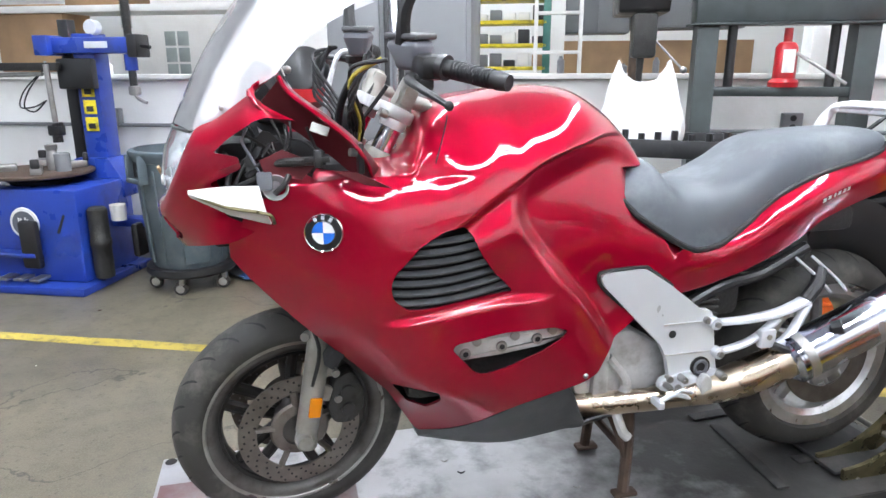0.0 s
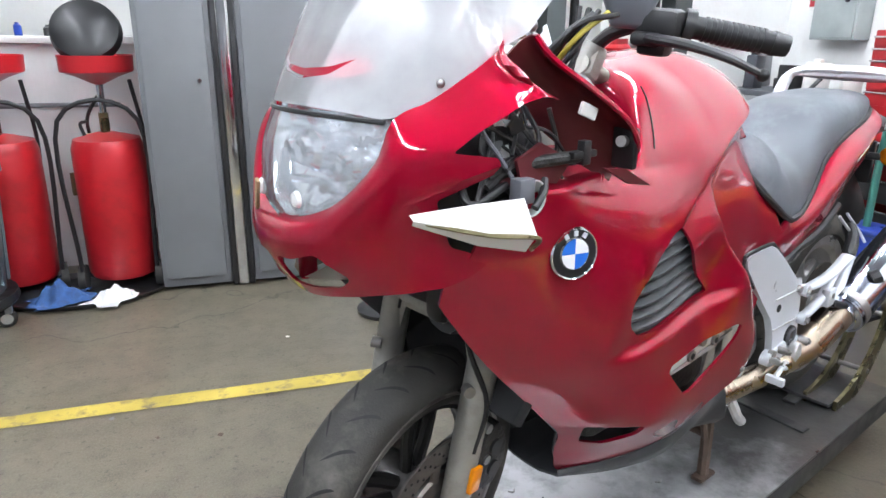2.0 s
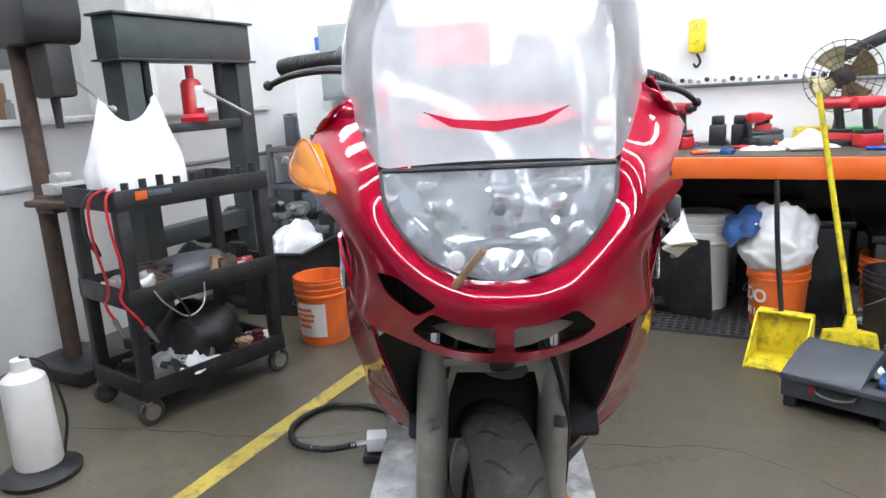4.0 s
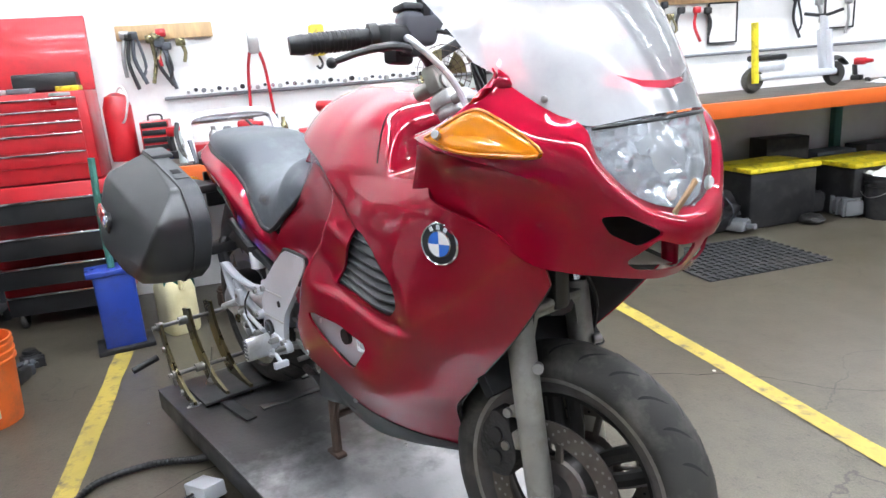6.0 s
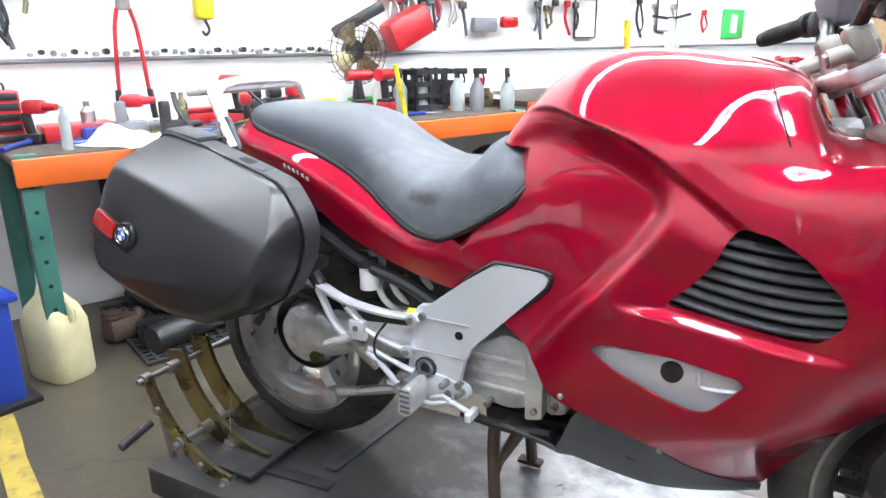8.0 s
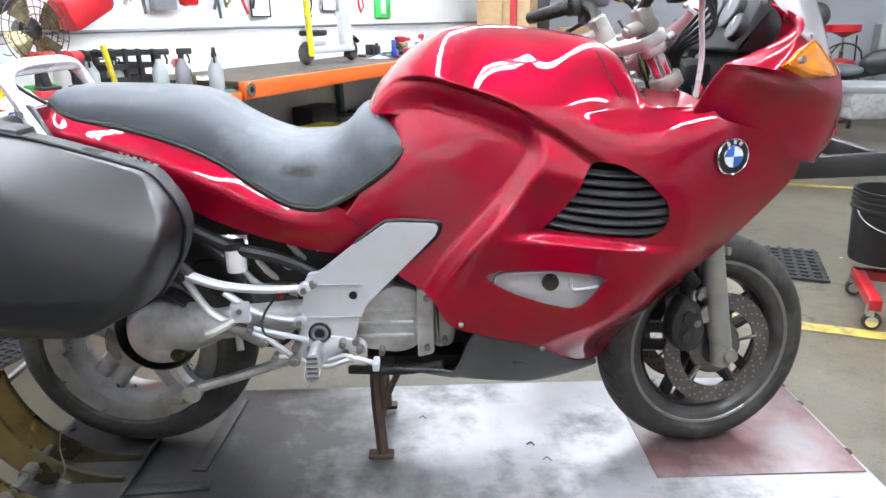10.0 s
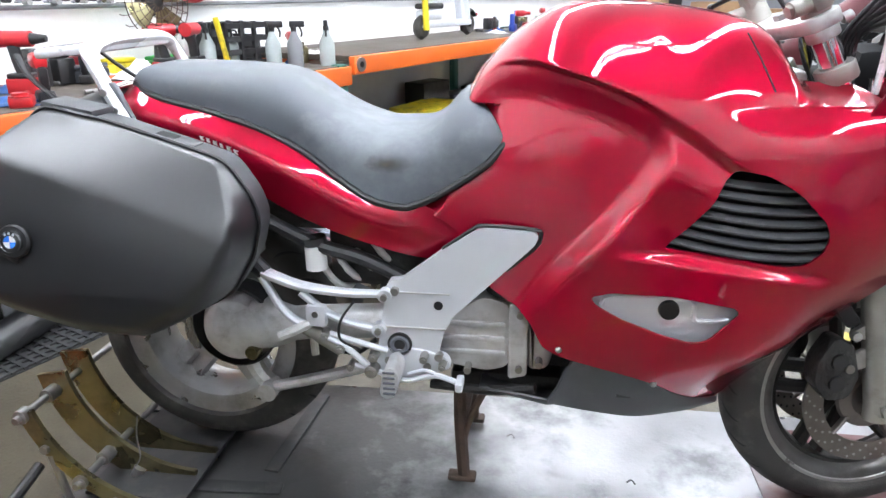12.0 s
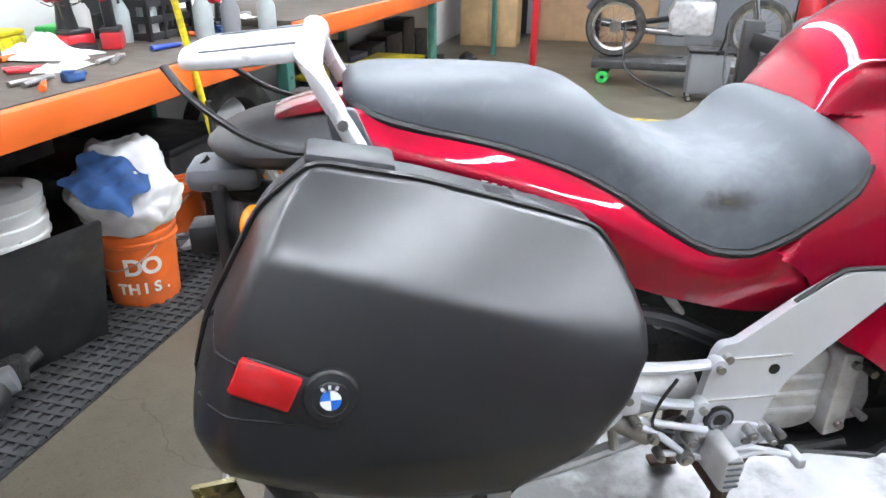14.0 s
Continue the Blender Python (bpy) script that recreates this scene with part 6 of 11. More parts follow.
part("clutch_flange", bm, CASTAL, gb)
bm = B()
prism(bm, rounded([(0.03, 0.53), (0.03, 0.68), (0.065, 0.65), (0.085, 0.58), (0.075, 0.535)], 0.015), "Y", -0.195, 0.19, 0.012)
part("front_cover", bm, CASTAL, gb)
for z in (0.565, 0.60, 0.635):
    part("housing_rib", box(B(), (-0.095, -0.187, z), (0.15, 0.012, 0.012), 0.004), CASTAL, gb)
for x, z in ((0.012, 0.545), (0.012, 0.675), (0.055, 0.56), (0.05, 0.655), (-0.10, 0.535)):
    bm = B()
    cyl(bm, (x, -0.19, z), (x, -0.222, z), 0.008, n=8)
    part("bolt", bm, STEEL, gb)
# dark mechanicals filling the frame
bm = B()
box(bm, (-0.26, 0, 0.76), (0.34, 0.26, 0.16), 0.03)
box(bm, (-0.42, 0.02, 0.86), (0.40, 0.24, 0.12), 0.03)
box(bm, (-0.22, 0, 0.62), (0.20, 0.24, 0.20), 0.03)
box(bm, (-0.60, 0.0, 0.93), (0.36, 0.22, 0.07), 0.02)
part("frame_inner", bm, ENGINE, bike, "dark frame and battery box")
bm = B()
tube(bm, [(-0.60, -0.165, 0.875), (-0.45, -0.165, 0.80), (-0.33, -0.165, 0.765), (-0.20, -0.165, 0.70)], 0.016, 10)
part("frame_tube", bm, BLACK, bike)
bm = B()
tube(bm, [(-0.58, 0.165, 0.875), (-0.45, 0.165, 0.81), (-0.33, 0.165, 0.785), (-0.20, 0.165, 0.72)], 0.016, 10)
part("frame_tube", bm, BLACK, bike)
for k in range(7):
    bm = B()
    box(bm, (-0.30, 0.168, 0.66 + 0.018 * k), (0.05, 0.02, 0.008), 0.002)
    part("cooling_fin", bm, ENGINE, bike)
bm = B()
cyl(bm, (-0.445, -0.16, 0.738), (-0.445, -0.16, 0.795), 0.024, n=16)
rs = part("brake_reservoir", bm, WHITEP, bike, "translucent brake fluid cup")
bm = B()
cyl(bm, (-0.445, -0.16, 0.795), (-0.447, -0.16, 0.812), 0.026, n=16)
part("cap", bm, BLACKP, rs)
# white coil spring and damper
bm = B()
a0, a1 = Vector((-0.43, -0.095, 0.700)), Vector((-0.20, -0.085, 0.835))
dd = (a1 - a0).normalized()
e1 = dd.cross(Vector((0, 1, 0))).normalized()
e2 = dd.cross(e1)
tube(bm, [a0.lerp(a1, k / 72) + (e1 * math.cos(2 * math.pi * k / 12) + e2 * math.sin(2 * math.pi * k / 12)) * 0.045 for k in range(73)], 0.0085, 8, 1)
sh = part("shock_spring", bm, SPRINGW, bike, "white coil spring")
bm = B()
cyl(bm, a0, a1, 0.024, n=14)
part("damper", bm, BLACK, sh)

# side plates with the foot pegs
PLATE = [(0.044, 0.858), (0.036, 0.838), (-0.064, 0.736), (-0.128, 0.672), (-0.150, 0.628), (-0.166, 0.560), (-0.200, 0.535), (-0.262, 0.530), (-0.300, 0.556), (-0.284, 0.647), (-0.272, 0.732), (-0.262, 0.750), (-0.238, 0.752), (-0.147, 0.823), (-0.086, 0.864), (-0.064, 0.873), (0.034, 0.868)]
for s in (1, -1):
    y0, y1 = s * 0.214, s * 0.232
    bm = B()
    prism(bm, rounded(PLATE, 0.007, 2), "Y", min(y0, y1), max(y0, y1))
    bmesh.ops.triangulate(bm, faces=bm.faces)
    bmesh.ops.bisect_plane(bm, geom=[*bm.verts, *bm.edges, *bm.faces], plane_co=(0, 0, 0.735), plane_no=(0, 0, 1))
    for v in bm.verts:
        v.co.y += s * 0.004 * max(0.0, (v.co.z - 0.735) / 0.135)
    pl = part("foot_plate", bm, SILVER, bike, "silver cast foot peg plate", 30)
    bm = B()
    edge_ = [(x, s * (0.226 + 0.004 * max(0.0, (z - 0.735) / 0.135)), z) for x, z in ((-0.150, 0.822), (-0.09, 0.866), (-0.064, 0.876), (0.036, 0.871), (0.047, 0.858), (0.038, 0.834), (-0.02, 0.780))]
    tube(bm, edge_, 0.0045, 6, 3)
    part("edge_rubber", bm, BLACKP, pl)
    bm = B()
    box(bm, (-0.20, s * 0.2335, 0.722), (0.13, 0.003, 0.003))
    part("cast_line", bm, CASTAL, pl)
    bm = B()
    box(bm, (-0.21, s * 0.2335, 0.640), (0.13, 0.003, 0.003))
    part("cast_line", bm, CASTAL, pl)
    bm = B()
    cyl(bm, (-0.245, s * 0.228, 0.600), (-0.245, s * 0.238, 0.600), 0.027, n=24)
    cap = part("pivot_cap", bm, BLACKP, pl, "round black pivot cap")
    bm = B()
    lathe(bm, [(0.012, 0.239), (0.018, 0.242), (0.022, 0.239)], 24, "Y", (-0.245, 0, 0.600), True)
    if s < 0:
        bm = mirror(bm)
    part("cap_ring", bm, GREYP, cap)
    bm = B()
    cyl(bm, (-0.160, s * 0.226, 0.695), (-0.160, s * 0.2335, 0.695), 0.010, n=14)
    part("plate_hole", bm, VOID, pl)
    for x, z in ((-0.252, 0.725), (-0.27, 0.56), (-0.185, 0.55), (-0.16, 0.575)):
        bm = B()
        cyl(bm, (x, s * 0.228, z), (x, s * 0.242, z), 0.0105, 0.009, 10)
        part("bolt", bm, STEEL, pl)
    # passenger peg bracket
    yy = s * 0.235
    bm = B()
    for path, r in (([(-0.262, yy, 0.718), (-0.36, yy, 0.716), (-0.46, yy, 0.727), (-0.54, yy, 0.755)], lambda t: 0.012 + 0.006 * t), ([(-0.278, yy, 0.634), (-0.34, yy, 0.643), (-0.40, yy, 0.664), (-0.46, yy, 0.712)], 0.0125), ([(-0.545, yy, 0.745), (-0.497, yy * 1.02, 0.665), (-0.446, yy * 1.03, 0.632)], 0.013)):
        tube(bm, path, r, 10, 5, 0.7)
    box(bm, (-0.424, yy * 1.04, 0.664), (0.045, 0.022, 0.05), 0.006)
    for x, z in ((-0.272, 0.717), (-0.288, 0.636)):
        cyl(bm, (x, s * 0.228, z), (x, s * 0.25, z), 0.015, n=14)
    pb = part("passenger_bracket", bm, SILVER, pl, "silver cast passenger peg bracket")
    for x, z in ((-0.272, 0.717), (-0.288, 0.636), (-0.424, 0.670)):
        bm = B()
        cyl(bm, (x, s * 0.248, z), (x, s * 0.258, z), 0.0075, n=8)
        part("bolt", bm, STEEL, pb)
    bm = B()
    tube(bm, [(-0.535, yy, 0.752), (-0.575, yy * 0.95, 0.79), (-0.60, yy * 0.85, 0.82)], 0.018, 10)
    part("pannier_stay", bm, BLACKP, pb, "dark pannier stay")
    bm = B()
    tube(bm, [(-0.44, s * 0.25, 0.645), (-0.475, s * 0.268, 0.632), (-0.50, s * 0.275, 0.622)], 0.011, 8)
    part("passenger_peg", bm, BLACKP if s > 0 else CASTAL, pb)
    # rider peg, its carrier, pedal and rods
    bm = B()
    prism(bm, rounded([(-0.315, 0.578), (-0.27, 0.595), (-0.20, 0.590), (-0.14, 0.575), (-0.132, 0.548), (-0.19, 0.528), (-0.245, 0.505), (-0.31, 0.532)], 0.012), "Y", s * 0.214, s * 0.238, 0.004)
    part("peg_carrier", bm, SILVER, pl, "", 30)
    bm = B()
    prism(bm, rounded([(-0.276, 0.520), (-0.262, 0.508), (-0.243, 0.515), (-0.232, 0.565), (-0.245, 0.588), (-0.265, 0.580)], 0.010), "Y", s * 0.240, s * (0.315 if s < 0 else 0.262), 0.004)
    peg = part("rider_peg", bm, CASTAL, pl, "ribbed rubber-topped foot peg")
    for k in range(5 if s < 0 else 0):
        bm = B()
        box(bm, (-0.2535, s * 0.316, 0.525 + 0.0125 * k), (0.026, 0.004, 0.005), 0.001, None)
        part("rib", bm, GREYP, peg)
    bm = B()
    tube(bm, [(-0.306, s * 0.246, 0.539), (-0.235, s * 0.25, 0.520), (-0.19, s * 0.255, 0.534), (-0.16, s * 0.262, 0.544), (-0.118, s * 0.268, 0.535)], 0.0065, 8)
    tube(bm, [(-0.225, s * 0.25, 0.535), (-0.19, s * 0.256, 0.550), (-0.165, s * 0.262, 0.548)], 0.005, 8)
    box(bm, (-0.110, s * 0.272, 0.534), (0.016, 0.045, 0.020), 0.004)
    part("foot_lever", bm, SILVER, pl)
    for p0, p1, r in (((-0.411, 0.244, 0.624), (-0.271, 0.246, 0.588), 0.0065), ((-0.365, 0.25, 0.596), (-0.308, 0.25, 0.545), 0.007), ((-0.365, 0.25, 0.596), (-0.40, 0.248, 0.612), 0.006), ((-0.352, 0.246, 0.547), (-0.30, 0.246, 0.540), 0.006)):
        if s > 0:
            continue
        bm = B()
        cyl(bm, (p0[0], s * p0[1], p0[2]), (p1[0], s * p1[1], p1[2]), r, n=10)
        part("link_rod", bm, SILVER, pl)
    for x, z, r in ((-0.306, 0.540, 0.017), (-0.372, 0.590, 0.012), (-0.405, 0.622, 0.010), (-0.30, 0.575, 0.012), (-0.19, 0.578, 0.010), (-0.15, 0.562, 0.009), (-0.352, 0.547, 0.009)):
        if s > 0 and x < -0.31:
            continue
        bm = B()
        cyl(bm, (x, s * 0.236, z), (x, s * 0.262, z), r, r * 0.85, 14)
        cyl(bm, (x, s * 0.26, z), (x, s * 0.267, z), r * 0.55, n=6)
        part("bolt", bm, STEEL, pl)
    if s > 0:
        continue
    bm = B()
    cyl(bm, (-0.458, s * 0.225, 0.623), (-0.373, s * 0.24, 0.582), 0.017, n=14)
    cyl(bm, (-0.44, s * 0.232, 0.615), (-0.434, s * 0.245, 0.566), 0.009, n=10)
    part("master_cylinder", bm, FORKM, pl)
    bm = B()
    tube(bm, [(-0.458, s * 0.22, 0.623), (-0.40, s * 0.235, 0.585), (-0.345, s * 0.23, 0.57), (-0.30, s * 0.22, 0.60)], 0.006, 8)
    part("cable", bm, BLACKP, pl)
    bm = B()
    tube(bm, [(-0.34, s * 0.245, 0.70), (-0.37, s * 0.252, 0.655), (-0.372, s * 0.25, 0.61), (-0.33, s * 0.25, 0.59)], 0.003, 6)
    part("cable", bm, BLACKP, pl)

# exhaust on the left
bm = B()
tube(bm, [(0.12, 0.18, 0.505), (-0.05, 0.205, 0.510), (-0.20, 0.225, 0.520), (-0.36, 0.235, 0.548), (-0.50, 0.245, 0.600)], lambda t: 0.030 + 0.018 * step(0.45, 0.8, t), 20)
ex = part("exhaust_pipe", bm, TITAN, bike, "heat-tinted exhaust pipe")
s0, s1 = Vector((-0.49, 0.250, 0.592)), Vector((-1.02, 0.285, 0.830))
bm = B()
tube(bm, [s0, s0.lerp(s1, 0.04), s0.lerp(s1, 0.10), s0.lerp(s1, 0.9), s1], lambda t: 0.050 + 0.014 * step(0.0, 0.25, t), 28)
sl = part("silencer", bm, BLUED, ex, "polished chrome silencer, slightly blued")
for f in (0.07, 0.93):
    bm = B()
    c = s0.lerp(s1, f)
    d = (s1 - s0).normalized()
    cyl(bm, c - d * 0.012, c + d * 0.012, 0.0665, n=28)
    part("clamp_band", bm, STEEL, sl)
bm = B()
cyl(bm, (-0.585, 0.285, 0.690), (-0.60, 0.30, 0.700), 0.02, n=10)
part("rubber_pad", bm, BLACKP, ex)
bm = B()
for x in (-0.55, -0.60):
    tube(bm, [(x + 0.03, 0.20, 0.86), (x - 0.04, 0.215, 0.80), (x - 0.07, 0.225, 0.765)], 0.004, 6)
part("silencer_stay", bm, SILVER, bike)

# centre stand
bm = B()
for s in (1, -1):
    tube(bm, [(-0.13, s * 0.10, 0.455), (-0.128, s * 0.115, 0.34), (-0.118, s * 0.125, 0.185)], 0.016, 8, 4)
    box(bm, (-0.122, s * 0.125, 0.177), (0.07, 0.035, 0.014), 0.005)
    tube(bm, [(-0.06, s * 0.11, 0.44), (-0.10, s * 0.115, 0.35), (-0.12, s * 0.12, 0.28)], 0.009, 8)
tube(bm, [(-0.125, -0.115, 0.30), (-0.125, 0.115, 0.30)], 0.012, 8, 1)
part("centre_stand", bm, RUST, bike, "rusty black centre stand")
bm = B()
box(bm, (-0.02, 0, 0.455), (0.26, 0.24, 0.04), 0.01)
tube(bm, [(-0.19, -0.16, 0.46), (-0.05, -0.18, 0.465), (0.05, -0.2, 0.49)], 0.012, 8)
part("stand_bracket", bm, ENGINE, bike)
bm = B()
tube(bm, [(-0.03, 0.20, 0.50), (-0.045, 0.225, 0.44), (-0.06, 0.23, 0.42)], 0.013, 8)
tube(bm, [(-0.01, 0.19, 0.63), (-0.06, 0.20, 0.56), (-0.04, 0.20, 0.51)], 0.014, 8)
part("side_stand", bm, CASTAL, bike)

# pannier on the right
OUT = [(-0.900, 1.118), (-0.773, 1.092), (-0.625, 1.047), (-0.545, 1.020), (-0.502, 0.955), (-0.489, 0.905), (-0.508, 0.835), (-0.560, 0.752), (-0.672, 0.690), (-0.815, 0.694), (-0.960, 0.733), (-1.042, 0.772), (-1.066, 0.845), (-1.040, 0.930), (-0.965, 1.065)]


def case_ring(y, ins, dz=0.0, tilt=0.0):
    C = Vector((-0.77, 0.90))
    out = []
    for p in rounded(OUT, 0.022, 3):
        q = Vector(p)
        d = (q - C)
        q = q - d.normalized() * ins
        zz = q.y
        if tilt:
            zz = min(zz, 0) or zz - tilt * step(0.95, 1.12, zz) * (zz - 0.95) * 1.0
        out.append((q.x, y, zz + dz))
    return out


bm = B()
rings = [case_ring(-0.270, 0.012), case_ring(-0.276, 0.0), case_ring(-0.330, 0.0), case_ring(-0.333, 0.005)]
vr = grid(bm, rings, True)
bm.faces.new(vr[0])
bmesh.ops.recalc_face_normals(bm, faces=bm.faces)
pan = thing("pannier", pose(-0.77, -0.40, 0.70), "black textured hard pannier hung on the motorcycle's side", "pannier", world=True)
shell = part("case_shell", bm, SHELLP, pan)
RING = [Vector((x, z)) for x, _, z in case_ring(0, 0.002)]


def ring_gap(q):
    """How far a point lies inside the outline."""
    best = 9.0
    for i in range(len(RING)):
        u, v = RING[i - 1], RING[i]
        d = v - u
        t = max(0.0, min(1.0, (q - u).dot(d) / max(d.length_squared, 1e-9)))
        best = min(best, (q - u - d * t).length)
    return best


def lid_y(x, z):
    """The outer face: a slope under the top edge, a soft ridge, a tall main face."""
    q = Vector((x, z))
    zt, zr = 1.112 - 0.183 * (x + 0.917), 1.049 - 0.351 * (x + 0.938)
    upper = 0.118 * (zt - z) / (zt - zr) + 0.003
    main = 0.115 + 0.062 * (1 - math.exp(-max(-0.05, zr - z) / 0.17)) - 0.16 * max(0, 0.80 - z)
    g = ring_gap(q)
    side = 0.112 * min(1, g / 0.016) ** 0.5 + 0.078 * min(1, g / 0.085)
    k = 0.003
    d = -k * math.log(math.exp(-upper / k) + math.exp(-main / k) + math.exp(-side / k))
    return -0.335 - max(0.0, d)


bm = B()
CC = Vector((-0.775, 0.895))
ring2 = []
for i in range(len(RING)):
    u, v = RING[i - 1], RING[i]
    n_ = max(1, int((v - u).length / 0.008))
    ring2 += [u.lerp(v, k / n_) for k in range(n_)]
rows = []
for f in [1.0, 0.995, 0.985, 0.965] + [0.95 - 0.03 * k for k in range(29)]:
    row = []
    for p in ring2:
        q = CC + (p - CC) * f
        row.append((q.x, lid_y(q.x, q.y) if f < 1 else -0.335, q.y))
    rows.append(row)
vr = grid(bm, rows, True)
mid = bm.verts.new((CC.x, lid_y(CC.x, CC.y), CC.y))
for i in range(len(ring2)):
    bm.faces.new((vr[-1][i], mid, vr[-1][(i + 1) % len(ring2)]))
bmesh.ops.recalc_face_normals(bm, faces=bm.faces)
lid = part("lid", bm, CASEP, pan, "", 60)
bm = B()
tube(bm, [(p[0], p[1] - 0.002, p[2]) for p in [*case_ring(-0.332, -0.001), case_ring(-0.332, -0.001)[0]]], 0.004, 6, 0)
part("seam_band", bm, BLACK, pan)
bm = B()
box(bm, (0, 0, 0), (0.165, 0.046, 0.010), 0.004, Matrix.Translation((-0.69, -0.302, 1.0605)) @ Matrix.Rotation(radians(14.5), 4, "Y"))
box(bm, (0, 0, 0), (0.11, 0.075, 0.020), 0.009, Matrix.Translation((-0.855, -0.295, 1.110)) @ Matrix.Rotation(radians(10), 4, "Y"))
part("handle", bm, SHELLP, pan, "carry handle")
bm = B()
box(bm, (0, 0, 0), (0.11, 0.030, 0.004), 0.001, Matrix.Translation((-0.705, -0.302, 1.0685)) @ Matrix.Rotation(radians(14.5), 4, "Y"))
part("handle_gap", bm, VOID, pan)


def on_lid(x, z, turn=0.0, off=0.0):
    """A pose lying on the lid's face: x forward, z up, y inward."""
    e = 0.012
    n = Vector(((lid_y(x + e, z) - lid_y(x - e, z)) / (2 * e), -1, (lid_y(x, z + e) - lid_y(x, z - e)) / (2 * e))).normalized()
    u = Vector((0, 0, 1))
    sd = u.cross(-n).normalized() * -1
    m = Matrix((sd, -n, (-n).cross(sd) * -1)).transposed().to_4x4()
    m.translation = Vector((x, lid_y(x, z), z)) + n * off
    return m @ Matrix.Rotation(radians(turn), 4, "Y"), n


mr, _ = on_lid(-0.957, 0.921, 27, 0.004)
bm = B()
box(bm, (0, 0, 0), (0.070, 0.014, 0.042), 0.004, mr)
bmesh.ops.recalc_face_normals(bm, faces=bm.faces)
part("reflector", bm, REDLENS, pan, "red rectangular reflector")
bm = B()
box(bm, (0.030, 0.002, -0.002), (0.120, 0.008, 0.050), 0.004, mr)
bmesh.ops.recalc_face_normals(bm, faces=bm.faces)
part("badge_recess", bm, BLACKP, pan)
mr, nr = on_lid(-0.890, 0.900, 0, 0.008)
bm = B()
lathe(bm, [(0.0, -0.002), (0.028, -0.002), (0.031, 0.002), (0.031, 0.010)], 28, "Y")
bm.transform(mr)
bmesh.ops.recalc_face_normals(bm, faces=bm.faces)
part("badge_ring", bm, BLACKP, pan)
roundel(mr.translation + nr * 0.004, nr, 0.020, pan)
for g0, g1 in (((-1.035, 0.893), (-0.93, 0.868)), ((-1.03, 0.955), (-0.985, 0.945))):
    bm = B()
    tube(bm, [(x, lid_y(x, z) - 0.0005, z) for x, z in ((g0[0] + (g1[0] - g0[0]) * k / 6, g0[1] + (g1[1] - g0[1]) * k / 6) for k in range(7))], 0.0016, 5, 0)
    part("lid_groove", bm, VOID, pan)
bm = B()
box(bm, (-0.60, -0.225, 0.80), (0.10, 0.09, 0.03), 0.006)
part("mounting_bracket", bm, BLACK, pan)
bm = B()
box(bm, (-0.75, -0.225, 0.99), (0.20, 0.09, 0.03), 0.006)
part("mounting_bracket", bm, BLACK, pan)


# ---------------------------------------------------------------- lift table under the motorcycle
lift = thing("motorcycle_lift", pose(0.04, -0.06, 0), "low black steel motorcycle lift table with a worn bare deck", "lift table", world=True)
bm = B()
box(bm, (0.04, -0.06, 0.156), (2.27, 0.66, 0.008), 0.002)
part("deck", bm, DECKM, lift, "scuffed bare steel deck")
bm = B()
box(bm, (0.04, -0.06, 0.112), (2.27, 0.66, 0.079), 0.006)
part("frame", bm, DECKS, lift)
for x in (-0.93, 1.0):
    for y in (-0.335, 0.215):
        bm = B()
        lathe(bm, [(0.0, -0.018), (0.045, -0.018), (0.050, -0.012), (0.050, 0.012), (0.045, 0.018), (0.0, 0.018)], 24, "Y", (x, y, 0.050))
        w = part("caster", bm, CHESTR, lift, "red caster wheel")
        bm = B()
        box(bm, (x, y, 0.075), (0.03, 0.05, 0.03), 0.004)
        cyl(bm, (x, y - 0.024, 0.05), (x, y + 0.024, 0.05), 0.014, n=12)
        part("fork", bm, STEEL, w)
bm = B()
box(bm, (0.885, -0.02, 0.1615), (0.555, 0.44, 0.005), 0.001)
part("front_plate", bm, PINKT, lift, "worn red and bare steel plate")
for x, y, a in ((-0.74, -0.232, 4), (-0.60, 0.02, 86), (-0.90, 0.08, 2)):
    bm = B()
    box(bm, (0, 0, 0), (0.36, 0.04, 0.008), 0.002, Matrix.Translation((x, y, 0.165)) @ Matrix.Rotation(radians(a), 4, "Z"))
    part("flat_bar", bm, DECKS, lift)
for x, y in ((1.16, -0.15), (1.15, -0.37), (1.16, 0.10)):
    part("deck_hole", cyl(B(), (x, y, 0.1595), (x, y, 0.1608), 0.018, n=16), VOID, lift)

# wheel chock round the rear tyre
chock = thing("wheel_chock", pose(-0.95, -0.1, 0.160), "yellow zinc wheel chock cradle bolted to the lift deck", "wheel chock", world=True)


def arc_plate(y, r0, r1, a0, a1, t=0.006):
    bm = B()
    n = 18
    rows = []
    for i in range(n + 1):
        a = radians(a0 + (a1 - a0) * i / n)
        ca, sa = math.cos(a), math.sin(a)
        rows.append([(RC.x + r * ca, yy, RC.z + 0.01 + r * sa) for r, yy in ((r0, y - t), (r1, y - t), (r1, y + t), (r0, y + t))])
    vr = grid(bm, rows, True)
    bm.faces.new(vr[0])
    bm.faces.new(list(reversed(vr[-1])))
    bmesh.ops.recalc_face_normals(bm, faces=bm.faces)
    return bm


for y, r0, r1, a0, a1 in ((-0.330, 0.335, 0.375, 196, 262), (-0.215, 0.318, 0.395, 190, 268), (-0.125, 0.318, 0.395, 188, 270), (0.110, 0.318, 0.395, 188, 270), (0.200, 0.318, 0.395, 190, 268)):
    part("arc_plate", arc_plate(y, r0, r1, a0, a1), BRASS, chock)
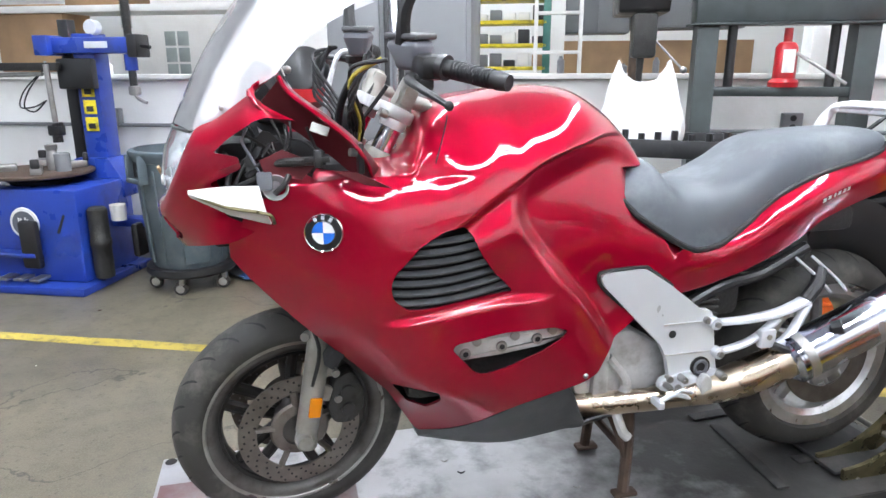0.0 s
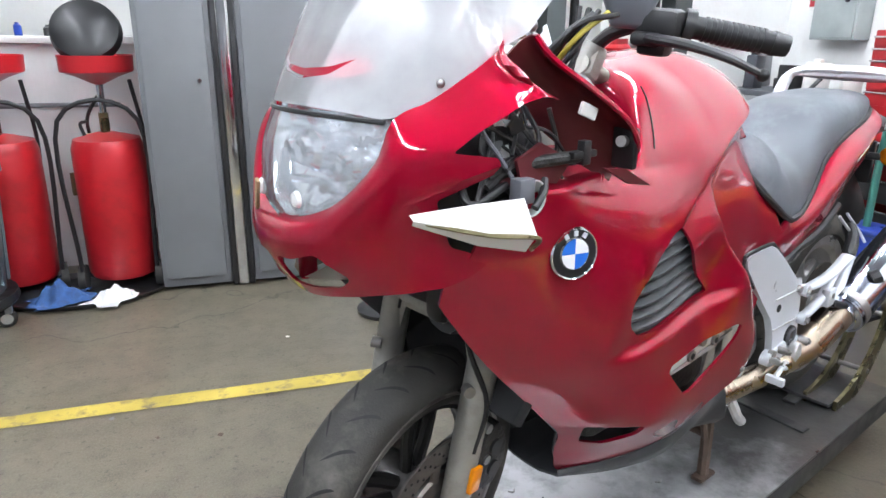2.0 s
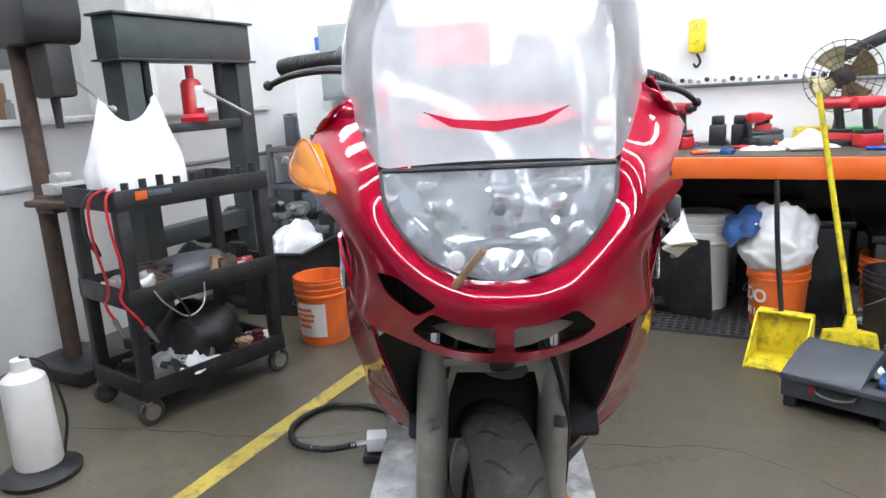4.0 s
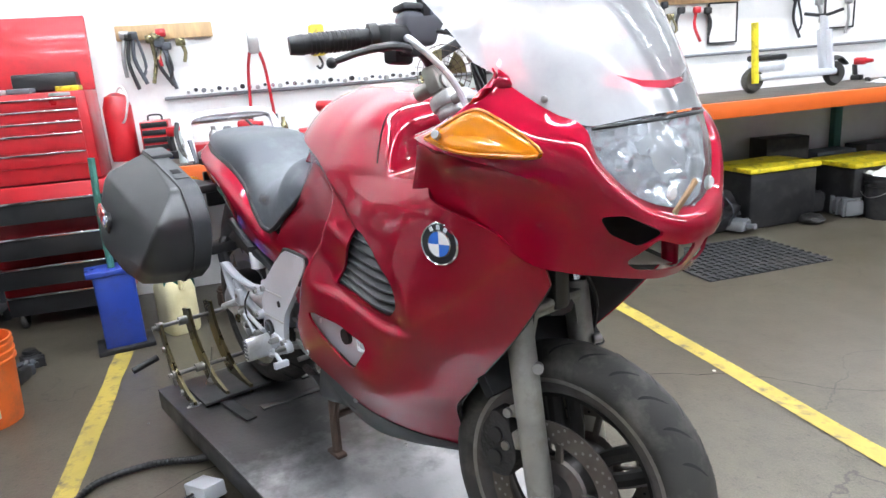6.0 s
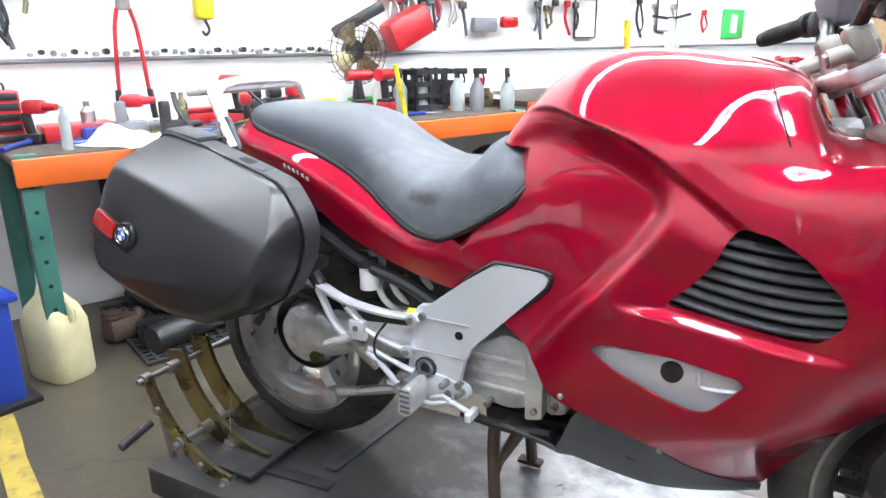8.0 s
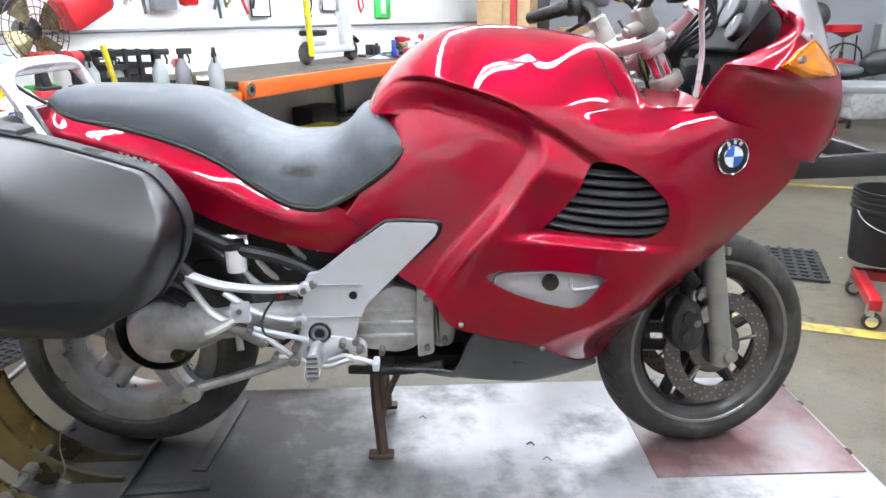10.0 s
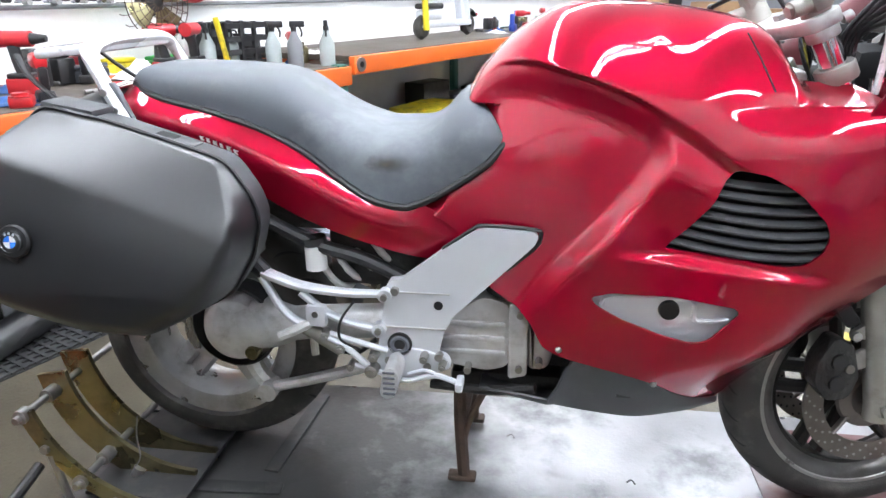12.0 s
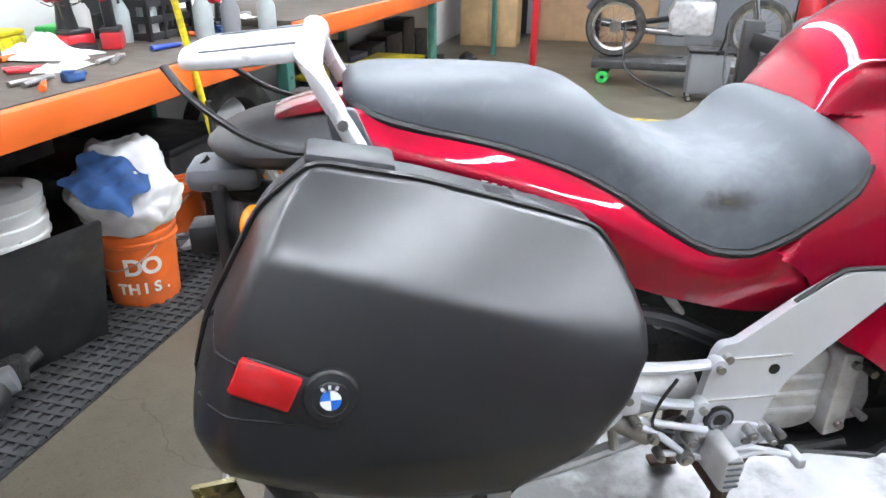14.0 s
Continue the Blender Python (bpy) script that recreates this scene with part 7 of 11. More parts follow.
for a in (197, 230, 260):
    p = RC + Vector((0.362 * math.cos(radians(a)), 0, 0.01 + 0.362 * math.sin(radians(a))))
    bm = B()
    cyl(bm, p + Vector((0, -0.36, 0)), p + Vector((0, 0.21, 0)), 0.009, n=10)
    part("cross_rod", bm, STEEL, chock)
    for y in (-0.345, -0.255, -0.235):
        bm = B()
        cyl(bm, p + Vector((0, y, 0)), p + Vector((0, y + 0.026, 0)), 0.018, n=12)
        part("sleeve", bm, STEEL, chock)
for a in (212, 245):
    p = RC + Vector((0.358 * math.cos(radians(a)), -0.338, 0.01 + 0.358 * math.sin(radians(a))))
    bm = B()
    cyl(bm, p, p + Vector((0, -0.010, 0)), 0.012, n=6)
    part("bolt", bm, STEEL, chock)
bm = B()
cyl(bm, (-1.075, -0.37, 0.30), (-1.075, -0.47, 0.275), 0.013, n=10)
part("handle", bm, BLACKP, chock)
bm = B()
box(bm, (-0.90, -0.06, 0.176), (0.26, 0.50, 0.012), 0.003)
part("base_plate", bm, DECKS, chock)
bm = B()
cyl(bm, (-1.06, -0.325, 0.168), (-1.075, -0.330, 0.30), 0.010, n=8)
part("stay", bm, STEEL, chock)
bm = B()
tube(bm, [(-0.93, -0.20, 0.33), (-0.935, -0.21, 0.28), (-0.925, -0.225, 0.23), (-0.94, -0.23, 0.20)], 0.002, 5)
part("wire", bm, STEEL, chock)
bm = B()
cyl(bm, (-0.93, -0.225, 0.195), (-0.945, -0.235, 0.165), 0.016, n=10)
part("weight", bm, STEEL, chock)

# air pedal with its hose
pedal = thing("air_pedal", pose(-0.45, -0.46, 0), "silver foot pedal valve with a black ribbed air hose", "foot pedal", world=True)
bm = B()
box(bm, (0, 0, 0), (0.14, 0.075, 0.05), 0.006, Matrix.Translation((-0.435, -0.455, 0.055)) @ Matrix.Rotation(radians(-14), 4, "Y") @ Matrix.Rotation(radians(10), 4, "Z"))
part("treadle", bm, SILVER, pedal)
bm = B()
box(bm, (-0.44, -0.455, 0.016), (0.16, 0.09, 0.03), 0.006)
part("base", bm, BLACKP, pedal)
hose = smoothpath([(-0.62, -0.36, 0.05), (-0.72, -0.42, 0.02), (-0.80, -0.54, 0.016), (-0.81, -0.72, 0.016), (-0.66, -0.83, 0.016), (-0.50, -0.79, 0.018), (-0.43, -0.66, 0.025), (-0.425, -0.53, 0.045)], 10)
bm = B()
tube(bm, hose, lambda t: 0.0125 + 0.0015 * math.sin(t * 900), 10, 3)
part("hose", bm, BLACKP, pedal)
bm = B()
cyl(bm, (-0.425, -0.55, 0.044), (-0.43, -0.495, 0.05), 0.013, n=8)
part("fitting", bm, CHROME, pedal)

# small scraps on the deck
for x, y, m_ in ((0.285, -0.09, BLACK), (-0.02, 0.06, STEEL), (0.32, -0.16, STEEL)):
    bm = B()
    tube(bm, [(x, y, 0.1705), (x + 0.012, y + 0.008, 0.172), (x + 0.02, y - 0.004, 0.1705)], 0.0022, 5)
    solid("wire_scrap", bm, m_, None, "bit of bent wire lying on the steel deck", "scrap", "deck scraps")


# ---------------------------------------------------------------- south side of the room
def ring_stack(prof, n=36):
    return lathe(B(), prof, n, "Z")


can = thing("trash_can", at(2.30, -2.02, 0, 10), "large grey round trash can on a wheeled dolly", "trash can")
part("body", ring_stack([(0.0, 0.16), (0.215, 0.16), (0.222, 0.17), (0.262, 0.80), (0.275, 0.805), (0.288, 0.83), (0.285, 0.865), (0.262, 0.87), (0.255, 0.82), (0.20, 0.20), (0, 0.19)]), CANG, can)
for k in range(4):
    a = math.pi / 2 * k + 0.5
    bm = B()
    box(bm, (0, 0, 0), (0.02, 0.15, 0.58), 0.012, Matrix.Rotation(a, 4, "Z") @ Matrix.Translation((0.240, 0, 0.48)) @ Matrix.Rotation(radians(3.2), 4, "Y"))
    part("rib_panel", bm, CANG, can)
for a in (radians(48), radians(228)):
    R_ = Matrix.Rotation(a, 4, "Z")
    for y in (-0.075, 0.075):
        part("handle_side", box(B(), (0, 0, 0), (0.055, 0.016, 0.165), 0.005, R_ @ Matrix.Translation((0.285, y, 0.768))), CANG, can)
    part("handle_grip", box(B(), (0, 0, 0), (0.030, 0.166, 0.030), 0.010, R_ @ Matrix.Translation((0.302, 0, 0.700))), CANG, can)
    part("handle_pocket", box(B(), (0, 0, 0), (0.006, 0.132, 0.12), 0.002, R_ @ Matrix.Translation((0.268, 0, 0.775))), VOID, can, "dark hollow of the handle")
part("rim_band", ring_stack([(0.262, 0.835), (0.296, 0.838), (0.300, 0.850), (0.296, 0.866), (0.280, 0.874), (0.262, 0.872)]), CANG, can)
for k in range(12):
    a = 2 * math.pi * k / 12 + 0.2
    part("wall_rib", box(B(), (0, 0, 0), (0.008, 0.012, 0.56), 0.003, Matrix.Rotation(a, 4, "Z") @ Matrix.Translation((0.246, 0, 0.48)) @ Matrix.Rotation(radians(3.4), 4, "Y")), CANG, can)
part("dolly", ring_stack([(0, 0.11), (0.26, 0.11), (0.27, 0.125), (0.265, 0.16), (0, 0.16)]), BLACKP, can)


def caster(parent, x, y, r=0.042, top=0.11):
    bm = B()
    lathe(bm, [(0, -0.014), (r * 0.9, -0.014), (r, -0.008), (r, 0.008), (r * 0.9, 0.014), (0, 0.014)], 20, "Y", (x, y, r))
    w = part("caster", bm, RUBBER, parent)
    bm = B()
    cyl(bm, (x, y - 0.016, r), (x, y + 0.016, r), r * 0.62, n=16)
    part("hub", bm, CHROME, w)
    bm = B()
    box(bm, (x - 0.012, y, (r + top) / 2 + 0.015), (0.03, 0.042, top - r - 0.02), 0.004)
    part("yoke", bm, STEEL, w)


for k in range(5):
    a = 2 * math.pi * k / 5 + 0.3
    caster(can, 0.22 * math.cos(a), 0.22 * math.sin(a))


def oil_drain(u, v, turn, bowl, group="oil drains"):
    t = thing("oil_drain", at(u, v, 0, turn), "red wheeled oil drain tank with a red funnel bowl", "oil drain", group)
    part("tank", ring_stack([(0, 0.06), (0.16, 0.06), (0.175, 0.09), (0.175, 0.74), (0.16, 0.79), (0.05, 0.82), (0.03, 0.82), (0, 0.82)]), CHESTR, t)
    bm = B()
    cyl(bm, (0, 0, 0.80), (0, 0, 0.92), 0.024, n=14)
    part("collar", bm, BRASS, t)
    bm = B()
    cyl(bm, (0, 0, 0.90), (0, 0, 1.08), 0.018, n=12)
    part("stem", bm, CHROME, t)
    part("bowl", ring_stack([(0.02, 1.06), (0.10, 1.10), (0.170, 1.125), (0.175, 1.205), (0.165, 1.205), (0.16, 1.135), (0.02, 1.08)]), CHESTR, t)
    if bowl:
        bm = B()
        lathe(bm, [(0, 0.035), (0.10, 0.028), (0.155, 0.0), (0.165, -0.05), (0.155, -0.05), (0.10, 0.01), (0, 0.02)], 28, "Z")
        bm.transform(Matrix.Translation((0.02, 0.06, 1.33)) @ Matrix.Rotation(radians(-62), 4, "X"))
        part("tilted_bowl", bm, BLACK, t, "black drain pan tilted in the funnel")
    bm = B()
    tube(bm, [(0.02, -0.02, 1.0), (0.09, -0.06, 0.88), (0.10, -0.17, 0.72), (0.10, -0.185, 0.55)], 0.009, 8)
    tube(bm, [(-0.14, -0.02, 1.08), (-0.17, -0.10, 0.80), (-0.165, -0.15, 0.60)], 0.010, 8)
    part("black_hose", bm, BLACKP, t)
    bm = B()
    tube(bm, [(0.10, -0.02, 0.80), (-0.02, -0.16, 0.78), (-0.03, -0.195, 0.55), (-0.02, -0.195, 0.30), (0.02, -0.195, 0.16)], 0.012, 8)
    part("clear_hose", bm, JUGW, t)
    bm = B()
    tube(bm, [(0.10, 0.0, 0.80), (0.12, -0.03, 0.86), (0.09, -0.05, 0.87)], 0.009, 8)
    part("valve", bm, BLACK, t)
    for s in (1, -1):
        bm = B()
        cyl(bm, (s * 0.17, 0.10, 0.07), (s * 0.205, 0.10, 0.07), 0.07, n=20)
        part("wheel", bm, RUBBER, t)
    bm = B()
    tube(bm, [(-0.18, 0.14, 0.10), (-0.18, 0.17, 0.90), (0.18, 0.17, 0.90), (0.18, 0.14, 0.10)], 0.011, 8)
    part("push_handle", bm, BLACK, t)
    bm = B()
    box(bm, (0.12, -0.14, 0.55), (0.05, 0.02, 0.12), 0.002, Matrix.Rotation(radians(38), 4, "Z"))
    part("label", bm, BRASS, t, "worn brown label")
    return t


oil_drain(1.64, -2.50, 0, True)
oil_drain(2.14, -2.52, 15, False)
bm = B()
lathe(bm, [(0, 0.006), (0.30, 0.006), (0.33, 0.03), (0.335, 0.03), (0.31, 0.002), (0, 0.002)], 32, "Z")
bm.transform(Matrix.Diagonal((1.25, 0.8, 1, 1)))
solid("drip_tray", bm, BLACK, at(1.82, -2.36, 0.0), "shallow black drip tray under the oil drains", "tray")


def cloth(size, seed, h=0.08):
    rnd = random.Random(seed)
    bm = B()
    n = 16
    ph = [rnd.uniform(0, 6) for _ in range(8)]
    rows = []
    for i in range(n + 1):
        row = []
        for k in range(n + 1):
            x, y = i / n * 2 - 1, k / n * 2 - 1
            q = max(0, 1 - x * x * 0.9) * max(0, 1 - y * y * 0.9)
            z = q * (0.5 + 0.25 * math.sin(4 * x + ph[0]) + 0.25 * math.sin(5 * y + 3 * x + ph[1]) + 0.15 * math.sin(11 * x - 6 * y + ph[2]))
            row.append((x * size[0] * (1 + 0.15 * math.sin(5 * y + ph[3])), y * size[1] * (1 + 0.15 * math.sin(4 * x + ph[4])), max(0.004, z * h)))
        rows.append(row)
    grid(bm, rows)
    return carved(bm, 0.003, [], 1.0)


solid("rag", cloth((0.14, 0.10), 4, 0.11), CLOTHB, at(1.90, -2.20, 0.028, 20), "crumpled blue rag on the drip tray", "rag", "rags")
solid("rag", cloth((0.11, 0.09), 7, 0.07), BAGW, at(1.66, -2.16, 0.028, 60), "crumpled white rag on the drip tray", "rag", "rags")


def cabinet(u0, u1, v, h, depth=0.5):
    t = thing("metal_cabinet", at((u0 + u1) / 2, v - depth / 2, 0), "tall grey two-door steel cabinet against the wall", "cabinet", "tall cabinets")
    w = u1 - u0
    bm = B()
    box(bm, (0, 0, h / 2 + 0.02), (w, depth, h), 0.004)
    part("body", bm, CABG, t)
    bm = B()
    box(bm, (0, depth / 2 + 0.012, h / 2 + 0.04), (w - 0.05, 0.022, h - 0.06), 0.004)
    d = part("door", bm, CABG, t)
    bm = B()
    cyl(bm, (-w * 0.3, depth / 2 + 0.022, 1.09), (-w * 0.3, depth / 2 + 0.040, 1.09), 0.010, n=12)
    part("lock", bm, CHROME, d)
    return t


cabinet(1.075, 1.425, -2.27, 2.1)
cabinet(0.56, 0.955, -2.27, 2.1)
for u, m_, w in ((1.058, BLACK, 0.030), (1.016, CHROME, 0.050), (0.973, BLACK, 0.030)):
    bm = B()
    box(bm, (0, 0, 1.06), (w, 0.03, 2.1), 0.005)
    solid("door_edge_strip", bm, m_, at(u, -2.265, 0.0), "long vertical trim strip between steel cabinet doors", "trim strip", "cabinet strips")

# drill press
dp = thing("drill_press", at(-0.40, -2.48, 0, 0), "dark grey floor drill press beside the shop press", "drill press")
bm = B()
box(bm, (0, 0, 0.04), (0.34, 0.46, 0.08), 0.02)
part("base", bm, BLACK, dp)
bm = B()
cyl(bm, (0, -0.05, 0.07), (0, -0.05, 1.75), 0.042, n=20)
part("column", bm, RUST, dp)
bm = B()
prism(bm, rounded([(-0.22, 1.62), (0.22, 1.62), (0.25, 1.72), (0.25, 1.90), (-0.25, 1.90), (-0.25, 1.72)], 0.03), "X", -0.14, 0.14, 0.015)
part("head", bm, BLACK, dp)
bm = B()
box(bm, (0, 0.205, 1.80), (0.16, 0.01, 0.05), 0.002)
part("name_plate", bm, CHESTR, dp)
bm = B()
box(bm, (-0.01, 0.16, 1.50), (0.13, 0.15, 0.24), 0.02)
cyl(bm, (0, 0.16, 1.38), (0, 0.16, 1.24), 0.022, 0.016, 14)
part("quill", bm, ENGINE, dp)
bm = B()
tube(bm, [(-0.07, 0.18, 1.48), (-0.20, 0.24, 1.34), (-0.22, 0.25, 1.32)], 0.006, 8)
bmesh.ops.create_uvsphere(bm, u_segments=12, v_segments=8, radius=0.02, matrix=Matrix.Translation((-0.225, 0.252, 1.315)))
part("feed_lever", bm, STEEL, dp)
bm = B()
box(bm, (0, 0.16, 0.90), (0.30, 0.30, 0.03), 0.008)
box(bm, (0, 0.0, 0.88), (0.10, 0.14, 0.09), 0.015)
part("table", bm, RUST, dp)
bm = B()
box(bm, (0, 0.14, 0.965), (0.20, 0.10, 0.05), 0.006)
box(bm, (0.03, 0.14, 1.01), (0.08, 0.06, 0.05), 0.006)
part("vise", bm, CASTAL, dp)

# shop press
sp = thing("shop_press", at(-1.13, -2.25, 0), "dark green steel shop press with a red bottle jack", "shop press")
for x in (-0.40, 0.40):
    bm = B()
    prism(bm, [(x - 0.055, -0.07), (x + 0.055, -0.07), (x + 0.055, 0.07), (x - 0.055, 0.07)], "Z", 0.05, 1.66, 0.004)
    part("upright", bm, DKSTEEL, sp)
    bm = B()
    box(bm, (x, 0, 0.035), (0.08, 0.55, 0.07), 0.01)
    part("foot", bm, DKSTEEL, sp)
bm = B()
box(bm, (0, 0, 1.66), (0.94, 0.16, 0.20), 0.006)
tb_ = part("top_beam", bm, DKSTEEL, sp)
for z in (1.768, 1.552):
    part("flange", box(B(), (0, 0, z), (0.98, 0.20, 0.012), 0.003), DKSTEEL, tb_)
bm = B()
box(bm, (0, 0, 1.20), (0.72, 0.12, 0.05), 0.006)
part("press_bed", bm, DKSTEEL, sp)
for x in (-0.26, 0.26):
    bm = B()
    cyl(bm, (x, 0, 1.22), (x, 0, 1.55), 0.025, n=14)
    part("guide_rod", bm, BLACK, sp)
jack = part("bottle_jack", lathe(B(), [(0, 1.225), (0.075, 1.225), (0.078, 1.25), (0.058, 1.27), (0.056, 1.43), (0.040, 1.455), (0.022, 1.46), (0.022, 1.53), (0, 1.53)], 24, "Z", (-0.02, 0.02, 0)), CHESTR, sp, "red bottle jack")
bm = B()
tube(bm, [(-0.06, 0.06, 1.40), (-0.17, 0.13, 1.32), (-0.27, 0.20, 1.245)], 0.010, 8)
part("jack_handle", bm, STEEL, jack)
bm = B()
box(bm, (-0.02, 0.075, 1.36), (0.06, 0.012, 0.12), 0.003)
part("jack_label", bm, PAPER, jack)
bm = B()
box(bm, (0, -0.03, 0.62), (0.90, 0.10, 0.10), 0.006)
part("lower_beam", bm, DKSTEEL, sp)
solid("cardboard_box", box(B(), (0, 0, 0.05), (0.42, 0.20, 0.10), 0.006), PAPER, at(-1.10, -2.25, 1.773), "flat white box on top of the press", "box")

# black service cart in front of the press
CX = Vector((-0.975, 0.222))
cart_turn = math.degrees(math.atan2(CX.y, CX.x))
cart = thing("service_cart", at(-0.06, -1.60, 0, cart_turn), "black three-shelf plastic service cart loaded with parts", "cart")
L, D_ = 0.73, 0.46
for z in (0.16, 0.56, 0.965):
    bm = B()
    box(bm, (L / 2, D_ / 2, z - 0.03), (L, D_, 0.012), 0.003)
    sh_ = part("shelf", bm, CARTB, cart)
    for x, y, sx, sy in ((L / 2, 0.008, L, 0.016), (L / 2, D_ - 0.008, L, 0.016), (0.008, D_ / 2, 0.016, D_ - 0.034), (L - 0.008, D_ / 2, 0.016, D_ - 0.034)):
        bm = B()
        box(bm, (x, y, z - 0.005), (sx, sy, 0.085), 0.005)
        part("rim", bm, CARTB, sh_)
for x in (0.03, L - 0.03):
    for y in (0.03, D_ - 0.03):
        bm = B()
        box(bm, (x, y, 0.53), (0.055, 0.055, 0.82), 0.008)
        part("post", bm, CARTB, cart)
        caster(cart, x, y, 0.058, 0.15)
bm = B()
box(bm, (0.11, -0.003, 0.975), (0.05, 0.006, 0.035), 0.001)
part("orange_label", bm, ORANGEB, cart, "small orange label")
bm = B()
box(bm, (0.19, -0.003, 0.978), (0.10, 0.006, 0.022), 0.001)
part("grey_label", bm, CANG, cart)
for k in range(9):
    bm = B()
    x = 0.06 + 0.075 * k
    cyl(bm, (x, 0.02, 1.0), (x, 0.02, 1.03 + 0.008 * (k % 3)), 0.016, n=8)
    part("socket_peg", bm, BLACK, cart)
for p in ([(0.02, 0.02, 1.01), (-0.03, 0.00, 0.98), (-0.035, -0.01, 0.85), (-0.015, -0.015, 0.68), (-0.04, -0.01, 0.58), (0.0, -0.03, 0.50), (0.03, -0.035, 0.445)], [(0.03, 0.10, 1.01), (-0.05, 0.10, 0.97), (-0.055, 0.11, 0.80), (-0.035, 0.09, 0.62), (-0.06, 0.08, 0.55), (-0.045, 0.06, 0.485)]):
    bm = B()
    tube(bm, p, 0.0058, 8)
    part("jumper_lead", bm, CHESTR, cart, "red jumper lead hanging down")
    a_, b_ = Vector(p[-1]), (Vector(p[-1]) - Vector(p[-2])).normalized()
    bm = B()
    cyl(bm, a_, a_ + b_ * 0.045, 0.012, 0.009, 10)
    cyl(bm, a_ + b_ * 0.045, a_ + b_ * 0.085, 0.009, 0.003, 8)
    part("clamp", bm, STEEL, cart, "steel battery clamp")
bm = B()
tube(bm, [(0.0, 0.16, 1.0), (-0.05, 0.16, 0.95), (-0.06, 0.15, 0.82), (-0.03, 0.13, 0.74), (-0.05, 0.12, 0.80)], 0.008, 8)
part("black_lead", bm, BLACKP, cart)


def plastic_bag(w, d, h, seed):
    """A knotted shopping bag: slumped body with two handle ears."""
    rnd = random.Random(seed)
    bm = B()
    rows = []
    n = 40
    for k in range(19):
        t = k / 18
        z = h * 0.70 * t
        f = 0.94 + 0.08 * math.sin(math.pi * min(1, t * 1.6)) - 0.36 * t**3
        row = []
        for i in range(n):
            a = 2 * math.pi * i / n
            crease = 1 + 0.035 * math.sin(7 * a + 3 * t) + 0.03 * math.sin(13 * a - 5 * t) + 0.02 * math.sin(23 * a + 9 * t)
            ear = abs(math.cos(a)) ** 3
            row.append((w / 2 * math.cos(a) * f * crease, d / 2 * math.sin(a) * f * crease * (1 - 0.55 * t), z + h * 0.24 * ear * t**4))
        rows.append(row)
    vr = grid(bm, rows, True)
    bm.faces.new(list(reversed(vr[0])))
    top = vr[-1]
    for i in range(1, n // 2 - 1):
        bm.faces.new((top[i], top[n - i], top[n - i - 1], top[i + 1]))
    bm.faces.new((top[0], top[1], top[n - 1]))
    bm.faces.new((top[n // 2 - 1], top[n // 2], top[n // 2 + 1]))
    bmesh.ops.recalc_face_normals(bm, faces=bm.faces)
    return bm


solid("plastic_bag", plastic_bag(0.42, 0.34, 0.45, 2), BAGW, at(-0.36, -1.80, 0.945, cart_turn), "full white plastic shopping bag standing on the cart", "bag")
# load on the cart's lower shelves
M0 = at(-0.06, -1.60, 0, cart_turn)


solid("motorcycle_saddle", lump((0.20, 0.13, 0.065), 3, 0.15), GREYP, M0 @ pose(0.40, 0.20, 0.545, 0, 0, 8), "dark grey motorcycle seat lying on the cart", "seat")
solid("duffel_bag", lump((0.20, 0.17, 0.15), 5, 0.35), CARTB, M0 @ pose(0.42, 0.24, 0.145), "black duffel bag on the cart's lower shelf", "bag")
for k, (x, y, z, sx, sy, sz, m_) in enumerate(((0.14, 0.12, 0.545, 0.12, 0.10, 0.05, WHITEP), (0.22, 0.30, 0.545, 0.20, 0.10, 0.06, BLACK), (0.60, 0.12, 0.545, 0.10, 0.12, 0.05, CHESTR), (0.64, 0.10, 0.145, 0.10, 0.12, 0.06, PAPER), (0.14, 0.10, 0.145, 0.14, 0.10, 0.04, STEEL))):
    bm = B()
    box(bm, (0, 0, sz / 2), (sx, sy, sz), 0.012)
    solid("parts_box", bm, m_, M0 @ pose(x, y, z, 0, 0, 17 * k), "small box of parts on the cart shelf", "box", "cart boxes")
for k in range(6):
    bm = B()
    rnd = random.Random(30 + k)
    x, y = rnd.uniform(0.1, 0.6), rnd.uniform(0.08, 0.35)
    tube(bm, [(x, y, 0.56 + 0.012 * k), (x + 0.10, y + rnd.uniform(-0.06, 0.06), 0.62 + 0.01 * k), (x + 0.2, y + rnd.uniform(-0.1, 0.1), 0.58)], 0.011, 8)
    solid("loose_pipe", bm, ENGINE, M0, "dark pipe among parts on the cart", "pipe", "cart pipes")

# orange bucket
def bucket(name, m, material, label, group, h=0.37, r=0.15):
    t = thing(name, m, label, "bucket", group)
    prof = [(0, 0.0), (r * 0.86, 0.0), (r * 0.88, 0.012), (r * 0.97, h * 0.72)]
    for k in range(3):
        z = h * (0.74 + 0.09 * k)
        prof += [(r * 1.04, z), (r * 1.04, z + 0.010), (r * 0.985, z + 0.014)]
    prof += [(r * 1.03, h - 0.01), (r * 1.03, h), (r * 0.97, h), (r * 0.84, 0.02), (0, 0.02)]
    part("pail", ring_stack(prof), material, t)
    bm = B()
    tube(bm, [(r, 0, h * 0.85), (r * 0.75, -r * 0.8, h * 0.62), (0, -r * 1.12, h * 0.50), (-r * 0.75, -r * 0.8, h * 0.62), (-r, 0, h * 0.85)], 0.003, 6)
    part("wire_handle", bm, STEEL, t)
    return t


